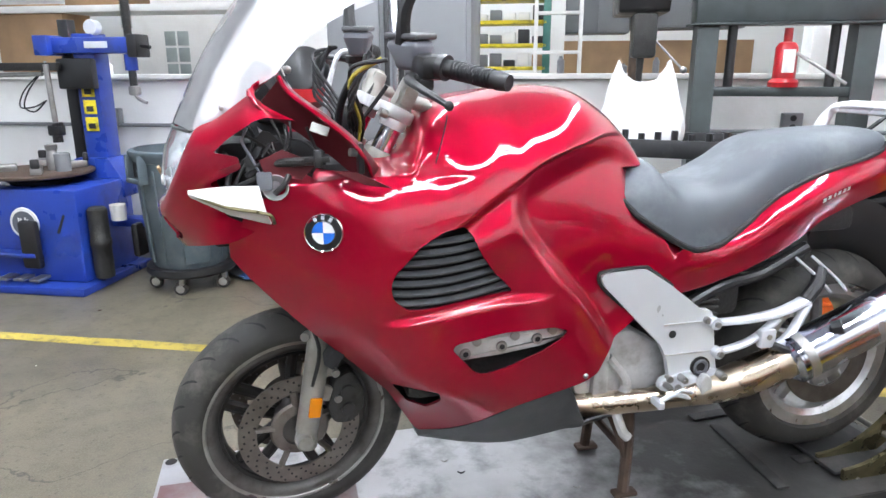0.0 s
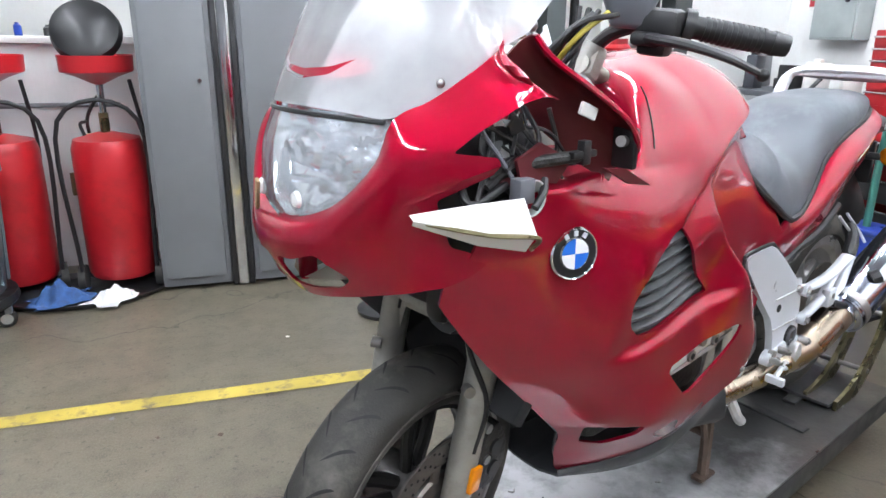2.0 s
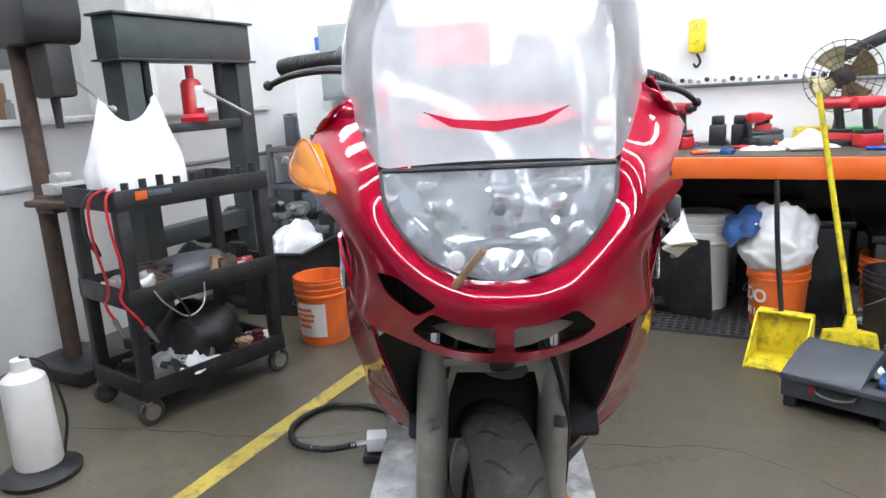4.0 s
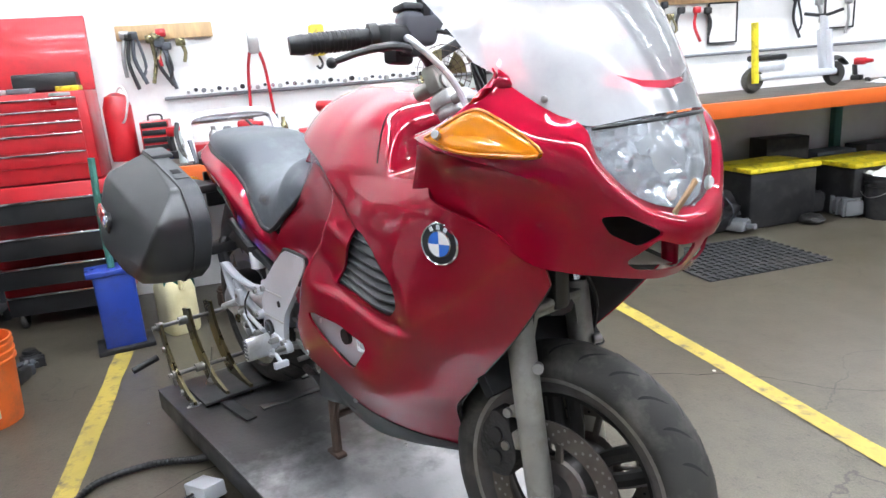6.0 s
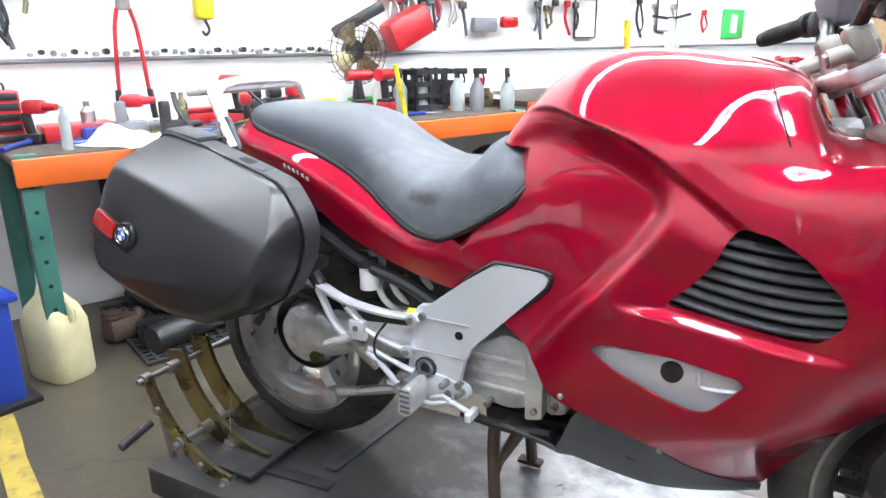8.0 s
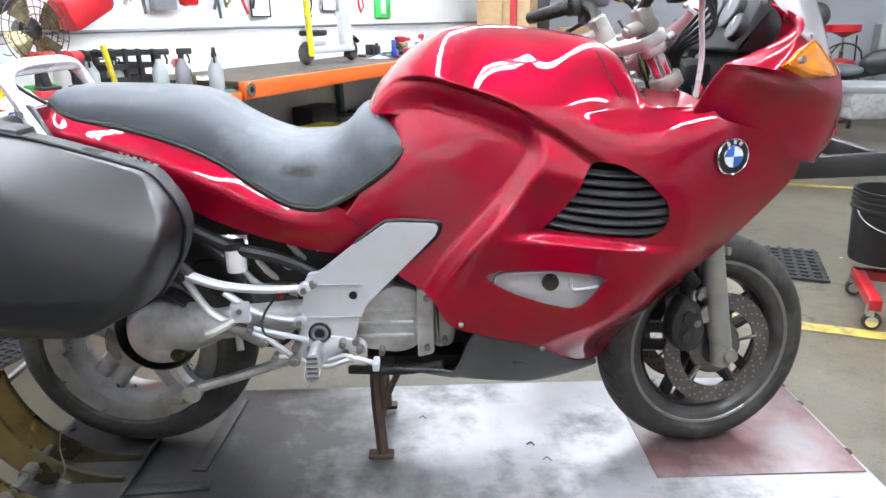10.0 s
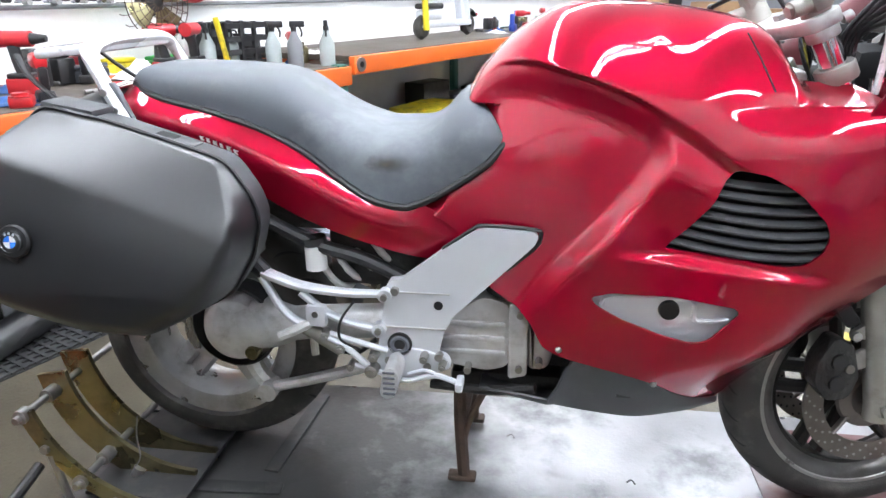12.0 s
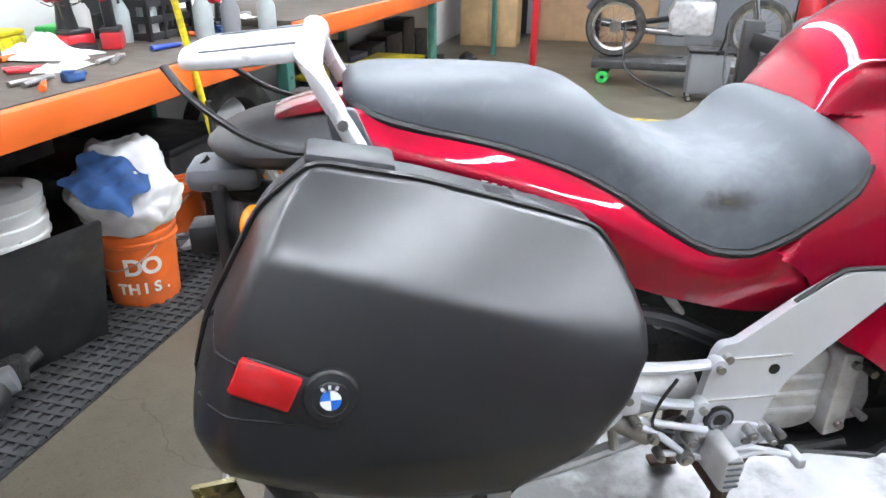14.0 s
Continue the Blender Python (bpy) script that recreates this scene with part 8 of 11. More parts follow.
def wrap_label(parent, r0, r1, z0, z1, a0, a1, material, label, name="label"):
    bm = B()
    rows = []
    for i in range(13):
        a = radians(a0 + (a1 - a0) * i / 12)
        rows.append([((r0 + 0.002) * math.cos(a), (r0 + 0.002) * math.sin(a), z0), ((r1 + 0.002) * math.cos(a), (r1 + 0.002) * math.sin(a), z1)])
    grid(bm, rows)
    return part(name, bm, material, parent, label)


b1 = bucket("bucket", at(-1.22, -1.52, 0, 0), BUCKO, "orange plastic bucket with a worn paper label, on the floor", "buckets")
wrap_label(b1, 0.133, 0.144, 0.05, 0.24, -70, 40, PAPER, "worn printed label")
for k, (z, w) in enumerate(((0.205, 50), (0.175, 60), (0.145, 55), (0.11, 40))):
    wrap_label(b1, 0.1345 + 0.05 * z, 0.1355 + 0.05 * z, z - 0.008, z + 0.008, -15 - w / 2, -15 + w / 2, BUCKO, "", "label_bar")

# blue tyre changer
tcg = thing("tire_changer", at(3.30, -2.35, 0, 0), "blue tyre changing machine with a column arm and turntable", "tire changer")
part("cabinet", box(B(), (0.0, 0.28, 0.34), (0.84, 0.56, 0.58), 0.02), BLUEP, tcg)
part("foot_plate", box(B(), (-0.02, 0.32, 0.025), (0.92, 0.72, 0.05), 0.008), BLUEP, tcg)
bm = B()
prism(bm, rounded([(-0.43, 0.50), (-0.43, 0.62), (-0.34, 0.76), (-0.10, 0.76), (-0.02, 0.62), (-0.02, 0.50)], 0.02), "Y", -0.10, 0.10, 0.004)
part("column_base", bm, BLUEP, tcg)
part("column", box(B(), (-0.235, -0.02, 1.03), (0.155, 0.15, 1.04), 0.012), BLUEP, tcg)
part("guide_post", box(B(), (-0.055, -0.06, 1.12), (0.075, 0.08, 1.04), 0.006), BLACK, tcg)
part("arm", box(B(), (-0.285, 0.03, 1.475), (0.635, 0.13, 0.10), 0.010), BLUEP, tcg)
part("arm_end", box(B(), (0.00, 0.06, 1.475), (0.10, 0.16, 0.125), 0.008), BLUEP, tcg)
part("arm_plate", box(B(), (-0.36, 0.098, 1.478), (0.16, 0.004, 0.040), 0.001), SILVER, tcg)
part("gauge", lathe(B(), [(0, 0.05), (0.045, 0.05), (0.05, 0.04), (0.045, -0.01), (0, -0.01)], 24, "Y", (-0.30, 0, 1.585)), SILVER, tcg, "round dial on the arm")
part("clamp_block", box(B(), (-0.615, 0.04, 1.47), (0.07, 0.15, 0.14), 0.01), BLACK, tcg)
part("clamp_lever", cyl(B(), (-0.64, 0.06, 1.47), (-0.72, 0.08, 1.46), 0.012, n=10), BLACK, tcg)
bm = B()
cyl(bm, (-0.56, 0.05, 1.95), (-0.56, 0.05, 1.22), 0.024, n=14)
part("mount_shaft", bm, ENGINE, tcg)
part("shaft_collar", cyl(B(), (-0.56, 0.05, 1.42), (-0.56, 0.05, 1.32), 0.040, n=16), BLUEP, tcg)
bm = B()
box(bm, (-0.57, 0.06, 1.195), (0.055, 0.07, 0.06), 0.012)
tube(bm, [(-0.57, 0.07, 1.18), (-0.61, 0.09, 1.145), (-0.67, 0.10, 1.12)], 0.011, 8)
part("mount_head", bm, STEEL, tcg)
for k in range(26):
    part("spring_turn", cyl(B(), (-0.56, 0.05, 1.58 + 0.014 * k), (-0.56, 0.05, 1.587 + 0.014 * k), 0.031, n=12), ENGINE, tcg)
part("carriage", box(B(), (-0.20, 0.09, 1.30), (0.25, 0.06, 0.19), 0.012), BLACK, tcg)
part("helper_rail", box(B(), (0.12, 0.16, 1.345), (0.50, 0.05, 0.05), 0.008), ENGINE, tcg)
part("helper_bar", cyl(B(), (0.40, 0.16, 1.29), (-0.02, 0.18, 1.30), 0.014, n=12), STEEL, tcg)
part("helper_rod", cyl(B(), (-0.11, 0.25, 1.36), (-0.12, 0.25, 0.97), 0.017, n=12), STEEL, tcg)
bm = B()
box(bm, (-0.12, 0.25, 0.955), (0.085, 0.07, 0.07), 0.014)
cyl(bm, (-0.12, 0.25, 0.93), (-0.12, 0.25, 0.88), 0.030, n=14)
cyl(bm, (-0.12, 0.27, 0.99), (-0.20, 0.30, 1.00), 0.012, n=10)
part("helper_head", bm, BLACK, tcg)
for r_ in (0.0, 0.03):
    part("air_line", tube(B(), [(-0.02, 0.16, 1.33), (0.06 + r_, 0.22, 1.20), (0.09 + r_, 0.24, 1.10), (0.02, 0.24, 1.07 + r_), (-0.08, 0.25, 1.14)], 0.005, 6), BLACK, tcg)
for k, z in enumerate((1.20, 1.09, 0.98)):
    bm = B()
    box(bm, (-0.24, 0.066, z), (0.09, 0.004, 0.09), 0.001)
    part("warning_label", bm, YELLOWP, tcg, "yellow warning label")
    bm = B()
    box(bm, (-0.24, 0.069, z - 0.012), (0.05, 0.003, 0.035), 0.001)
    part("label_mark", bm, BLACK, tcg)
part("table_base", lathe(B(), [(0.10, 0.625), (0.17, 0.63), (0.20, 0.655), (0.12, 0.675), (0, 0.68)], 32, "Z", (0.0, 0.30, 0)), ENGINE, tcg)
part("turntable", lathe(B(), [(0, 0.682), (0.30, 0.682), (0.315, 0.69), (0.315, 0.705), (0.30, 0.712), (0, 0.712)], 40, "Z", (0.0, 0.30, 0)), RUST, tcg, "greasy steel turntable")
for k in range(4):
    a = math.pi / 2 * k + 0.6
    R_ = Matrix.Translation((0, 0.30, 0.712)) @ Matrix.Rotation(a, 4, "Z")
    jaw = part("jaw", box(B(), (0.20, 0, 0.022), (0.15, 0.06, 0.045), 0.006, R_), STEEL, tcg)
    part("claw", box(B(), (0.265, 0, 0.065), (0.03, 0.05, 0.06), 0.010, R_), BLACK, jaw)
part("grease_pot", lathe(B(), [(0, 0.712), (0.045, 0.712), (0.047, 0.82), (0.042, 0.825), (0.040, 0.73), (0, 0.73)], 20, "Z", (-0.20, 0.34, 0)), CABG, tcg)
part("tool_socket", lathe(B(), [(0, 0.712), (0.034, 0.712), (0.034, 0.80), (0.028, 0.835), (0.036, 0.85), (0.036, 0.87), (0, 0.87)], 20, "Z", (-0.10, 0.30, 0)), STEEL, tcg)
part("bead_cylinder", lathe(B(), [(0, 0.07), (0.055, 0.07), (0.058, 0.09), (0.058, 0.27), (0.063, 0.28), (0.063, 0.31), (0.058, 0.32), (0.058, 0.50), (0.045, 0.515), (0, 0.515)], 24, "Z", (-0.485, 0.47, 0)), ENGINE, tcg)
part("bead_arm", box(B(), (-0.54, 0.20, 0.37), (0.24, 0.12, 0.06), 0.012), BLUEP, tcg)
part("bead_blade", box(B(), (-0.62, 0.20, 0.27), (0.05, 0.26, 0.22), 0.02), BLACK, tcg)
part("side_slot", box(B(), (-0.30, 0.5615, 0.42), (0.016, 0.003, 0.13), 0.001, Matrix.Translation((-0.30, 0.56, 0.42)) @ Matrix.Rotation(radians(-25), 4, "Y") @ Matrix.Translation((0.30, -0.56, -0.42))), VOID, tcg)
e = part("emblem", lathe(B(), [(0, 0.574), (0.095, 0.574), (0.10, 0.567), (0, 0.561)], 32, "Y", (-0.06, 0, 0.42)), WHITEP, tcg, "round white emblem")
part("emblem_disc", lathe(B(), [(0, 0.5765), (0.078, 0.5765), (0.078, 0.575), (0, 0.575)], 32, "Y", (-0.06, 0, 0.42)), GREYP, e)
for k in range(5):
    part("emblem_bar", box(B(), (-0.09 + 0.015 * k, 0.578, 0.425 + 0.012 * math.sin(2.2 * k)), (0.010, 0.002, 0.05)), WHITEP, e)
part("pedal_shelf", box(B(), (0.02, 0.60, 0.235), (0.36, 0.09, 0.03), 0.008), BLUEP, tcg)
for k in range(3):
    part("pedal", box(B(), (-0.14 + 0.11 * k, 0.61, 0.085), (0.07, 0.11, 0.02), 0.006), STEEL, tcg)
bm = B()
lathe(bm, [(0, 0), (0.045, 0), (0.05, 0.10), (0.047, 0.10), (0.04, 0.01), (0, 0.01)], 20, "Z", (-0.53, 0.33, 0.405))
part("grease_cup", bm, PAPER, tcg)
bm = B()
box(bm, (-0.12, 0.615, 0.30), (0.12, 0.05, 0.30), 0.02)
part("tool_pocket", bm, BLACK, tcg)

# conduit and outlets on the south wall
bm = B()
tube(bm, [(6, V0 + 0.03, 0.93), (3.6, V0 + 0.03, 0.93), (1.6, V0 + 0.03, 0.93)], 0.014, 8, 1)
tube(bm, [(0.5, V0 + 0.03, 0.93), (-2.6, V0 + 0.03, 0.93)], 0.014, 8, 1)
solid("conduit", bm, CABG, RM, "grey steel conduit along the white wall", "conduit", kind="structure")
for u in (-1.41, 3.27):
    bm = B()
    box(bm, (0, 0, 0), (0.12, 0.06, 0.12), 0.008)
    o = thing("outlet_box", at(u, V0 + 0.03, 0.99), "grey metal outlet box on the wall", "outlet", "outlet boxes")
    part("box_body", bm, CABG, o)
    for z in (-0.028, 0.028):
        bm = B()
        cyl(bm, (0, 0.03, z), (0, 0.034, z), 0.019, n=14)
        part("socket", bm, BLACK, o)

# store room behind the opening
st = thing("steel_shelving", at(0.45, -4.1, 0), "red and yellow steel shelving with small boxes", "shelving")
for x in (-0.30, 0.30):
    bm = B()
    box(bm, (x, 0, 1.1), (0.06, 0.30, 2.2), 0.005)
    part("post", bm, GREENS if x < 0 else CHESTR, st)
for z in (0.5, 0.95, 1.32, 1.50, 1.68, 1.86):
    bm = B()
    box(bm, (0, 0, z), (0.60, 0.30, 0.03), 0.004)
    part("shelf", bm, YELLOWP, st)
rnd = random.Random(5)
for z in (1.335, 1.515, 1.695):
    for k in range(5):
        bm = B()
        h = rnd.uniform(0.05, 0.12)
        box(bm, (0, 0, h / 2), (0.09, 0.14, h), 0.004)
        solid("small_box", bm, rnd.choice((PAPER, CABG, BROWNB, BLACK, WHITEP)), at(0.22 + 0.115 * k, -4.05, z), "small parts box on the store shelving", "box", "shelf boxes")
ladder = thing("step_ladder", at(0.06, -3.75, 0, 0), "white aluminium ladder leaning in the store room", "ladder")
for x in (-0.17, 0.17):
    bm = B()
    box(bm, (x, 0, 1.1), (0.03, 0.07, 2.2), 0.004)
    part("rail", bm, WHITEP, ladder)
for k in range(7):
    bm = B()
    box(bm, (0, 0, 0.28 + 0.29 * k), (0.32, 0.08, 0.025), 0.004)
    part("rung", bm, WHITEP, ladder)
for u, w, z in ((-0.25, 0.50, 1.72), (-0.95, 0.85, 1.75)):
    t = thing("wall_cabinet", at(u, -4.2, z), "grey steel wall cabinet in the store room", "cabinet", "wall cabinets")
    bm = B()
    box(bm, (0, 0, 0.12), (w, 0.35, 0.5), 0.005)
    part("body", bm, CABG, t)
    for s in (-1, 1):
        bm = B()
        box(bm, (s * w / 4, 0.182, 0.12), (w / 2 - 0.012, 0.014, 0.47), 0.003)
        part("door", bm, CABG, t)
bm = B()
box(bm, (0, 0, 0), (1.6, 0.03, 0.9), 0.003)
solid("wood_panel", bm, BROWNB, at(-0.8, -4.6, 1.1), "brown board on the store room wall", "board")
# white panel door with small panes, cartons
d = thing("panel_door", at(3.65, -4.9, 0), "white door with a small six-pane window", "door")
bm = B()
box(bm, (0, 0, 1.02), (1.6, 0.05, 2.04), 0.004)
part("leaf", bm, WALLW, d)
for x in (0.30, 0.16):
    for z in (1.30, 1.46, 1.62):
        bm = B()
        box(bm, (x, 0.026, z), (0.12, 0.008, 0.14), 0.003)
        part("pane", bm, EPANEL, d)
for u, z, w, h, m_ in ((3.5, 2.0, 1.1, 0.22, WOODL), (4.2, 1.88, 0.6, 0.12, BROWNB), (4.9, 1.3, 0.7, 0.6, BROWNB), (2.9, 2.0, 0.5, 0.10, BROWNB)):
    bm = B()
    box(bm, (0, 0, h / 2), (w, 0.4, h), 0.006)
    solid("carton", bm, m_, at(u, -4.3, z), "cardboard carton stored on a high ledge", "carton", "cartons")
bm = B()
box(bm, (4.0, -4.3, 1.85), (2.8, 0.5, 0.06), 0.004)
solid("storage_ledge", bm, WALLW, RM, "white storage ledge in the store room", "shelf", kind="structure")
# things standing on the sill
rnd = random.Random(9)
for k in range(26):
    u = rnd.uniform(-0.6, 5.2)
    if 0.4 < u < 1.6:
        continue
    bm = B()
    h, r = rnd.uniform(0.04, 0.12), rnd.uniform(0.018, 0.035)
    lathe(bm, [(0, 0), (r, 0), (r, h * 0.75), (r * 0.5, h * 0.9), (r * 0.5, h), (0, h)], 14, "Z")
    solid("bottle", bm, rnd.choice((WHITEP, CABG, BLACK, BROWNB, EPANEL, BLUEP)), at(u, V0 - 0.08 + rnd.uniform(-0.06, 0.06), 1.29), "small bottle standing on the sill", "bottle", "sill bottles")
rb = thing("wall_fan_heater", at(5.0, V0 + 0.05, 1.40), "red box hung on the wall end", "box")
part("body", box(B(), (0, 0, 0.1), (0.25, 0.15, 0.20), 0.01), CHESTR, rb)

# ---------------------------------------------------------------- west side: chest, shelf, bench
chest = thing("tool_chest", at(-2.48, -1.43, 0, 0), "red steel tool chest with drawers and a raised lid", "tool chest")
bm = B()
box(bm, (-0.19, 0, 0.49), (0.38, 0.68, 0.72), 0.008)
part("rolling_cabinet", bm, CHESTR, chest)
for k, pull in enumerate((0.15, 0.20, 0.10, 0.0)):
    z = 0.74 - 0.19 * k
    bm = B()
    box(bm, (0.006 + pull, 0, z - 0.02), (0.016, 0.66, 0.115), 0.004)
    dr = part("lower_drawer", bm, BLACK, chest, "black drawer standing open" if pull else "black drawer front")
    if pull:
        bm = B()
        box(bm, (pull / 2, 0, z - 0.07), (pull, 0.62, 0.008), 0.001)
        for s in (1, -1):
            box(bm, (pull / 2, s * 0.31, z - 0.03), (pull, 0.008, 0.085), 0.001)
        part("drawer_tray", bm, BLACK, dr)
    bm = B()
    box(bm, (0.020 + pull, 0, z + 0.040), (0.022, 0.66, 0.014), 0.003)
    part("drawer_pull", bm, CHROME, dr)
bm = B()
box(bm, (-0.18, 0, 1.11), (0.36, 0.60, 0.50), 0.008)
top_box = part("top_chest", bm, CHESTR, chest)
for k, (z, h) in enumerate(((1.300, 0.055), (1.235, 0.055), (1.170, 0.055), (1.085, 0.095), (0.990, 0.075))):
    bm = B()
    box(bm, (0.005, -0.02, z), (0.012, 0.54, h), 0.003)
    dr = part("drawer", bm, CHESTR, top_box)
    bm = B()
    box(bm, (0.016, -0.02, z + h / 2 - 0.004), (0.014, 0.54, 0.010), 0.002)
    part("drawer_pull", bm, CHROME, dr)
bm = B()
box(bm, (-0.34, 0, 1.58), (0.03, 0.60, 0.44), 0.006, Matrix.Translation((-0.34, 0, 1.36)) @ Matrix.Rotation(radians(-8), 4, "Y") @ Matrix.Translation((0.34, 0, -1.36)))
part("raised_lid", bm, CHESTR, chest)
bm = B()
box(bm, (-0.25, 0.06, 1.42), (0.12, 0.34, 0.10), 0.012)
part("pouch", bm, BLACK, chest)
for y, m_ in ((-0.2, PAPER), (-0.05, GREYP), (0.2, YELLOWP)):
    bm = B()
    box(bm, (-0.12, y, 1.375), (0.14, 0.12, 0.03), 0.008)
    part("tray_item", bm, m_, chest)
bm = B()
box(bm, (0.003, 0.17, 1.345), (0.004, 0.11, 0.018), 0.001)
part("maker_plate", bm, STEEL, chest)
for x in (-0.33, -0.05):
    for y in (-0.28, 0.28):
        caster(chest, x, y, 0.06, 0.13)
cylr = thing("gas_bottle", at(-2.62, -1.00, 0.93), "small red cylinder with a white hose beside the chest", "cylinder")
part("bottle", lathe(B(), [(0, 0), (0.075, 0), (0.08, 0.02), (0.08, 0.32), (0.06, 0.38), (0.02, 0.40), (0, 0.40)], 24, "Z"), CHESTR, cylr)
bm = B()
tube(bm, [(0, 0, 0.39), (0.06, 0.05, 0.43), (0.11, 0.08, 0.36), (0.10, 0.05, 0.25), (0.06, 0.02, 0.22)], 0.006, 8)
part("hose", bm, WHITEP, cylr)

shelf = thing("steel_shelf", at(-2.55, -2.30, 0), "grey steel shelf crowded with tools and batteries", "shelf")
for x in (-0.22, 0.22):
    for y in (-0.42, 0.42):
        bm = B()
        box(bm, (x, y, 0.50), (0.035, 0.035, 1.0), 0.003)
        part("post", bm, GREYP, shelf)
for z in (0.10, 0.50, 0.68, 0.96):
    bm = B()
    box(bm, (0, 0, z), (0.48, 0.88, 0.035), 0.003)
    part("shelf_board", bm, GREYP, shelf)
rnd = random.Random(17)
for z in (0.118, 0.518, 0.698, 0.978):
    for k in range(7):
        h = rnd.uniform(0.06, 0.15 if z in (0.518, 0.118) else 0.24)
        bm = B()
        box(bm, (0, 0, h / 2), (rnd.uniform(0.09, 0.2), rnd.uniform(0.07, 0.12), h), 0.008)
        if rnd.random() < 0.6:
            box(bm, (0.02, 0, h + 0.01), (0.05, 0.04, 0.02), 0.004)
        solid("power_tool_box", bm, rnd.choice((BLACK, BLACK, ENGINE, GREYB, CARTB, CABG, RUST, PAPER, BLACK)), at(-2.55 + rnd.uniform(-0.05, 0.16), -2.68 + 0.125 * k, z + 0.004, rnd.uniform(-35, 35)) @ pose(0, 0, 0, rnd.uniform(-4, 4), rnd.uniform(-4, 4)), "dark battery or tool box on the steel shelf", "tool box", "shelf tools")
for k in range(16):
    bm = B()
    rnd = random.Random(60 + k)
    h = rnd.uniform(0.05, 0.11)
    box(bm, (0, 0, h / 2), (rnd.uniform(0.1, 0.2), rnd.uniform(0.07, 0.12), h), 0.006)
    solid("battery_box", bm, rnd.choice((BLACK, BLACK, GREYB, CABG, CHESTR, BLUEP)), at(-2.12 + rnd.uniform(-0.09, 0.09), -2.15 + 0.10 * (k % 4), 0.06 + 0.105 * (k // 4), rnd.uniform(-40, 40)) @ pose(0, 0, 0, rnd.uniform(-14, 14), rnd.uniform(-14, 14)), "boxed battery in a pile beside the shelf", "battery", "battery pile")
tote = thing("black_tote", at(-1.75, -2.12, 0, 12), "open black plastic tote full of crumpled plastic", "tote")
bm = B()
for x, y, sx, sy in ((0, 0.20, 0.60, 0.015), (0, -0.20, 0.60, 0.015), (0.30, 0, 0.015, 0.4), (-0.30, 0, 0.015, 0.4)):
    box(bm, (x, y, 0.20), (sx, sy, 0.40), 0.004)
box(bm, (0, 0, 0.012), (0.6, 0.4, 0.02))
part("tub", bm, CARTB, tote)
bm = B()
for x, y, sx, sy in ((0, 0.21, 0.64, 0.03), (0, -0.21, 0.64, 0.03), (0.31, 0, 0.03, 0.44), (-0.31, 0, 0.03, 0.44)):
    box(bm, (x, y, 0.395), (sx, sy, 0.02), 0.004)
part("rim", bm, CARTB, tote)
solid("plastic_wrap", lump((0.22, 0.15, 0.16), 12, 0.5, 4), BAGW, at(-1.75, -2.10, 0.24), "crumpled clear plastic in the tote", "wrap")

ep = thing("electrical_panel", at(U0 + 0.07, -2.32, 1.30), "pale grey-green electrical panel on the wall", "electrical panel")
part("enclosure", box(B(), (0, 0, 0.28), (0.13, 0.36, 0.56), 0.006), EPANEL, ep)
bm = B()
box(bm, (0.068, 0, 0.28), (0.01, 0.33, 0.53), 0.003)
d = part("door", bm, EPANEL, ep)
part("latch", cyl(B(), (0.07, 0.10, 0.24), (0.09, 0.10, 0.24), 0.012, n=12), BLACK, d)
sg_ = thing("extinguisher_sign", at(U0 + 0.02, -2.60, 1.5), "red and white fire safety sign on the wall", "sign")
part("sign_plate", box(B(), (0, 0, 0.16), (0.01, 0.10, 0.34), 0.002), WHITEP, sg_)
part("red_band", box(B(), (0.007, 0, 0.08), (0.004, 0.10, 0.13), 0.001), CHESTR, sg_)
part("green_band", box(B(), (0.010, 0, 0.08), (0.003, 0.07, 0.05), 0.001), GREENP, sg_)
part("blue_band", box(B(), (0.007, 0.02, 0.24), (0.004, 0.06, 0.10), 0.001), BLUE, sg_)

# workbench
BU = -1.95
bench = thing("workbench", at(BU, 1.5, 0), "workbench with orange steel beams, green posts and dark wooden top", "workbench")
# the stretch before the spray bottles is a little lower than the rest
def bench_z(v):
    return 0.933 if v < 1.86 else 0.985


segs = ((-2.35, 0.345), (0.375, 3.1), (3.115, 6.2))
for a, b in segs:
    up = bench_z(1.5 + (a + b) / 2) - 0.933
    bm = B()
    box(bm, (0.0, (a + b) / 2, 0.875 + up), (0.045, b - a, 0.105), 0.006)
    part("orange_beam", bm, ORANGEB, bench)
    bm = B()
    box(bm, (-0.90, (a + b) / 2, 0.875 + up), (0.045, b - a, 0.105), 0.006)
    part("orange_beam", bm, ORANGEB, bench)
    bm = B()
    box(bm, (-0.47, (a + b) / 2, 0.915 + up), (0.90, b - a, 0.035), 0.003)
    part("bench_top", bm, WOODT, bench)
for y in (-2.30, 0.30, 3.107, 6.15):
    for x in (-0.035, -0.88):
        bm = B()
        box(bm, (x, y, 0.45 if x < -0.1 else 0.47), (0.06, 0.075, 0.90 if x < -0.1 else 0.94), 0.004)
        p = part("green_post", bm, GREENS, bench)
        if x > -0.1:
            for k in range(8):
                bm = B()
                cyl(bm, (x + 0.031, y, 0.12 + 0.1 * k), (x + 0.0322, y, 0.12 + 0.1 * k), 0.009, n=8)
                part("slot", bm, VOID, p)
bm = B()
cyl(bm, (0.02, 0.43, 0.932), (0.034, 0.43, 0.932), 0.042, n=24)
tp = part("steel_cap", bm, STEEL, bench, "round steel cap on the beam")
part("cap_tape", cyl(B(), (0.033, 0.43, 0.932), (0.036, 0.43, 0.932), 0.018, n=16), BLACK, tp)
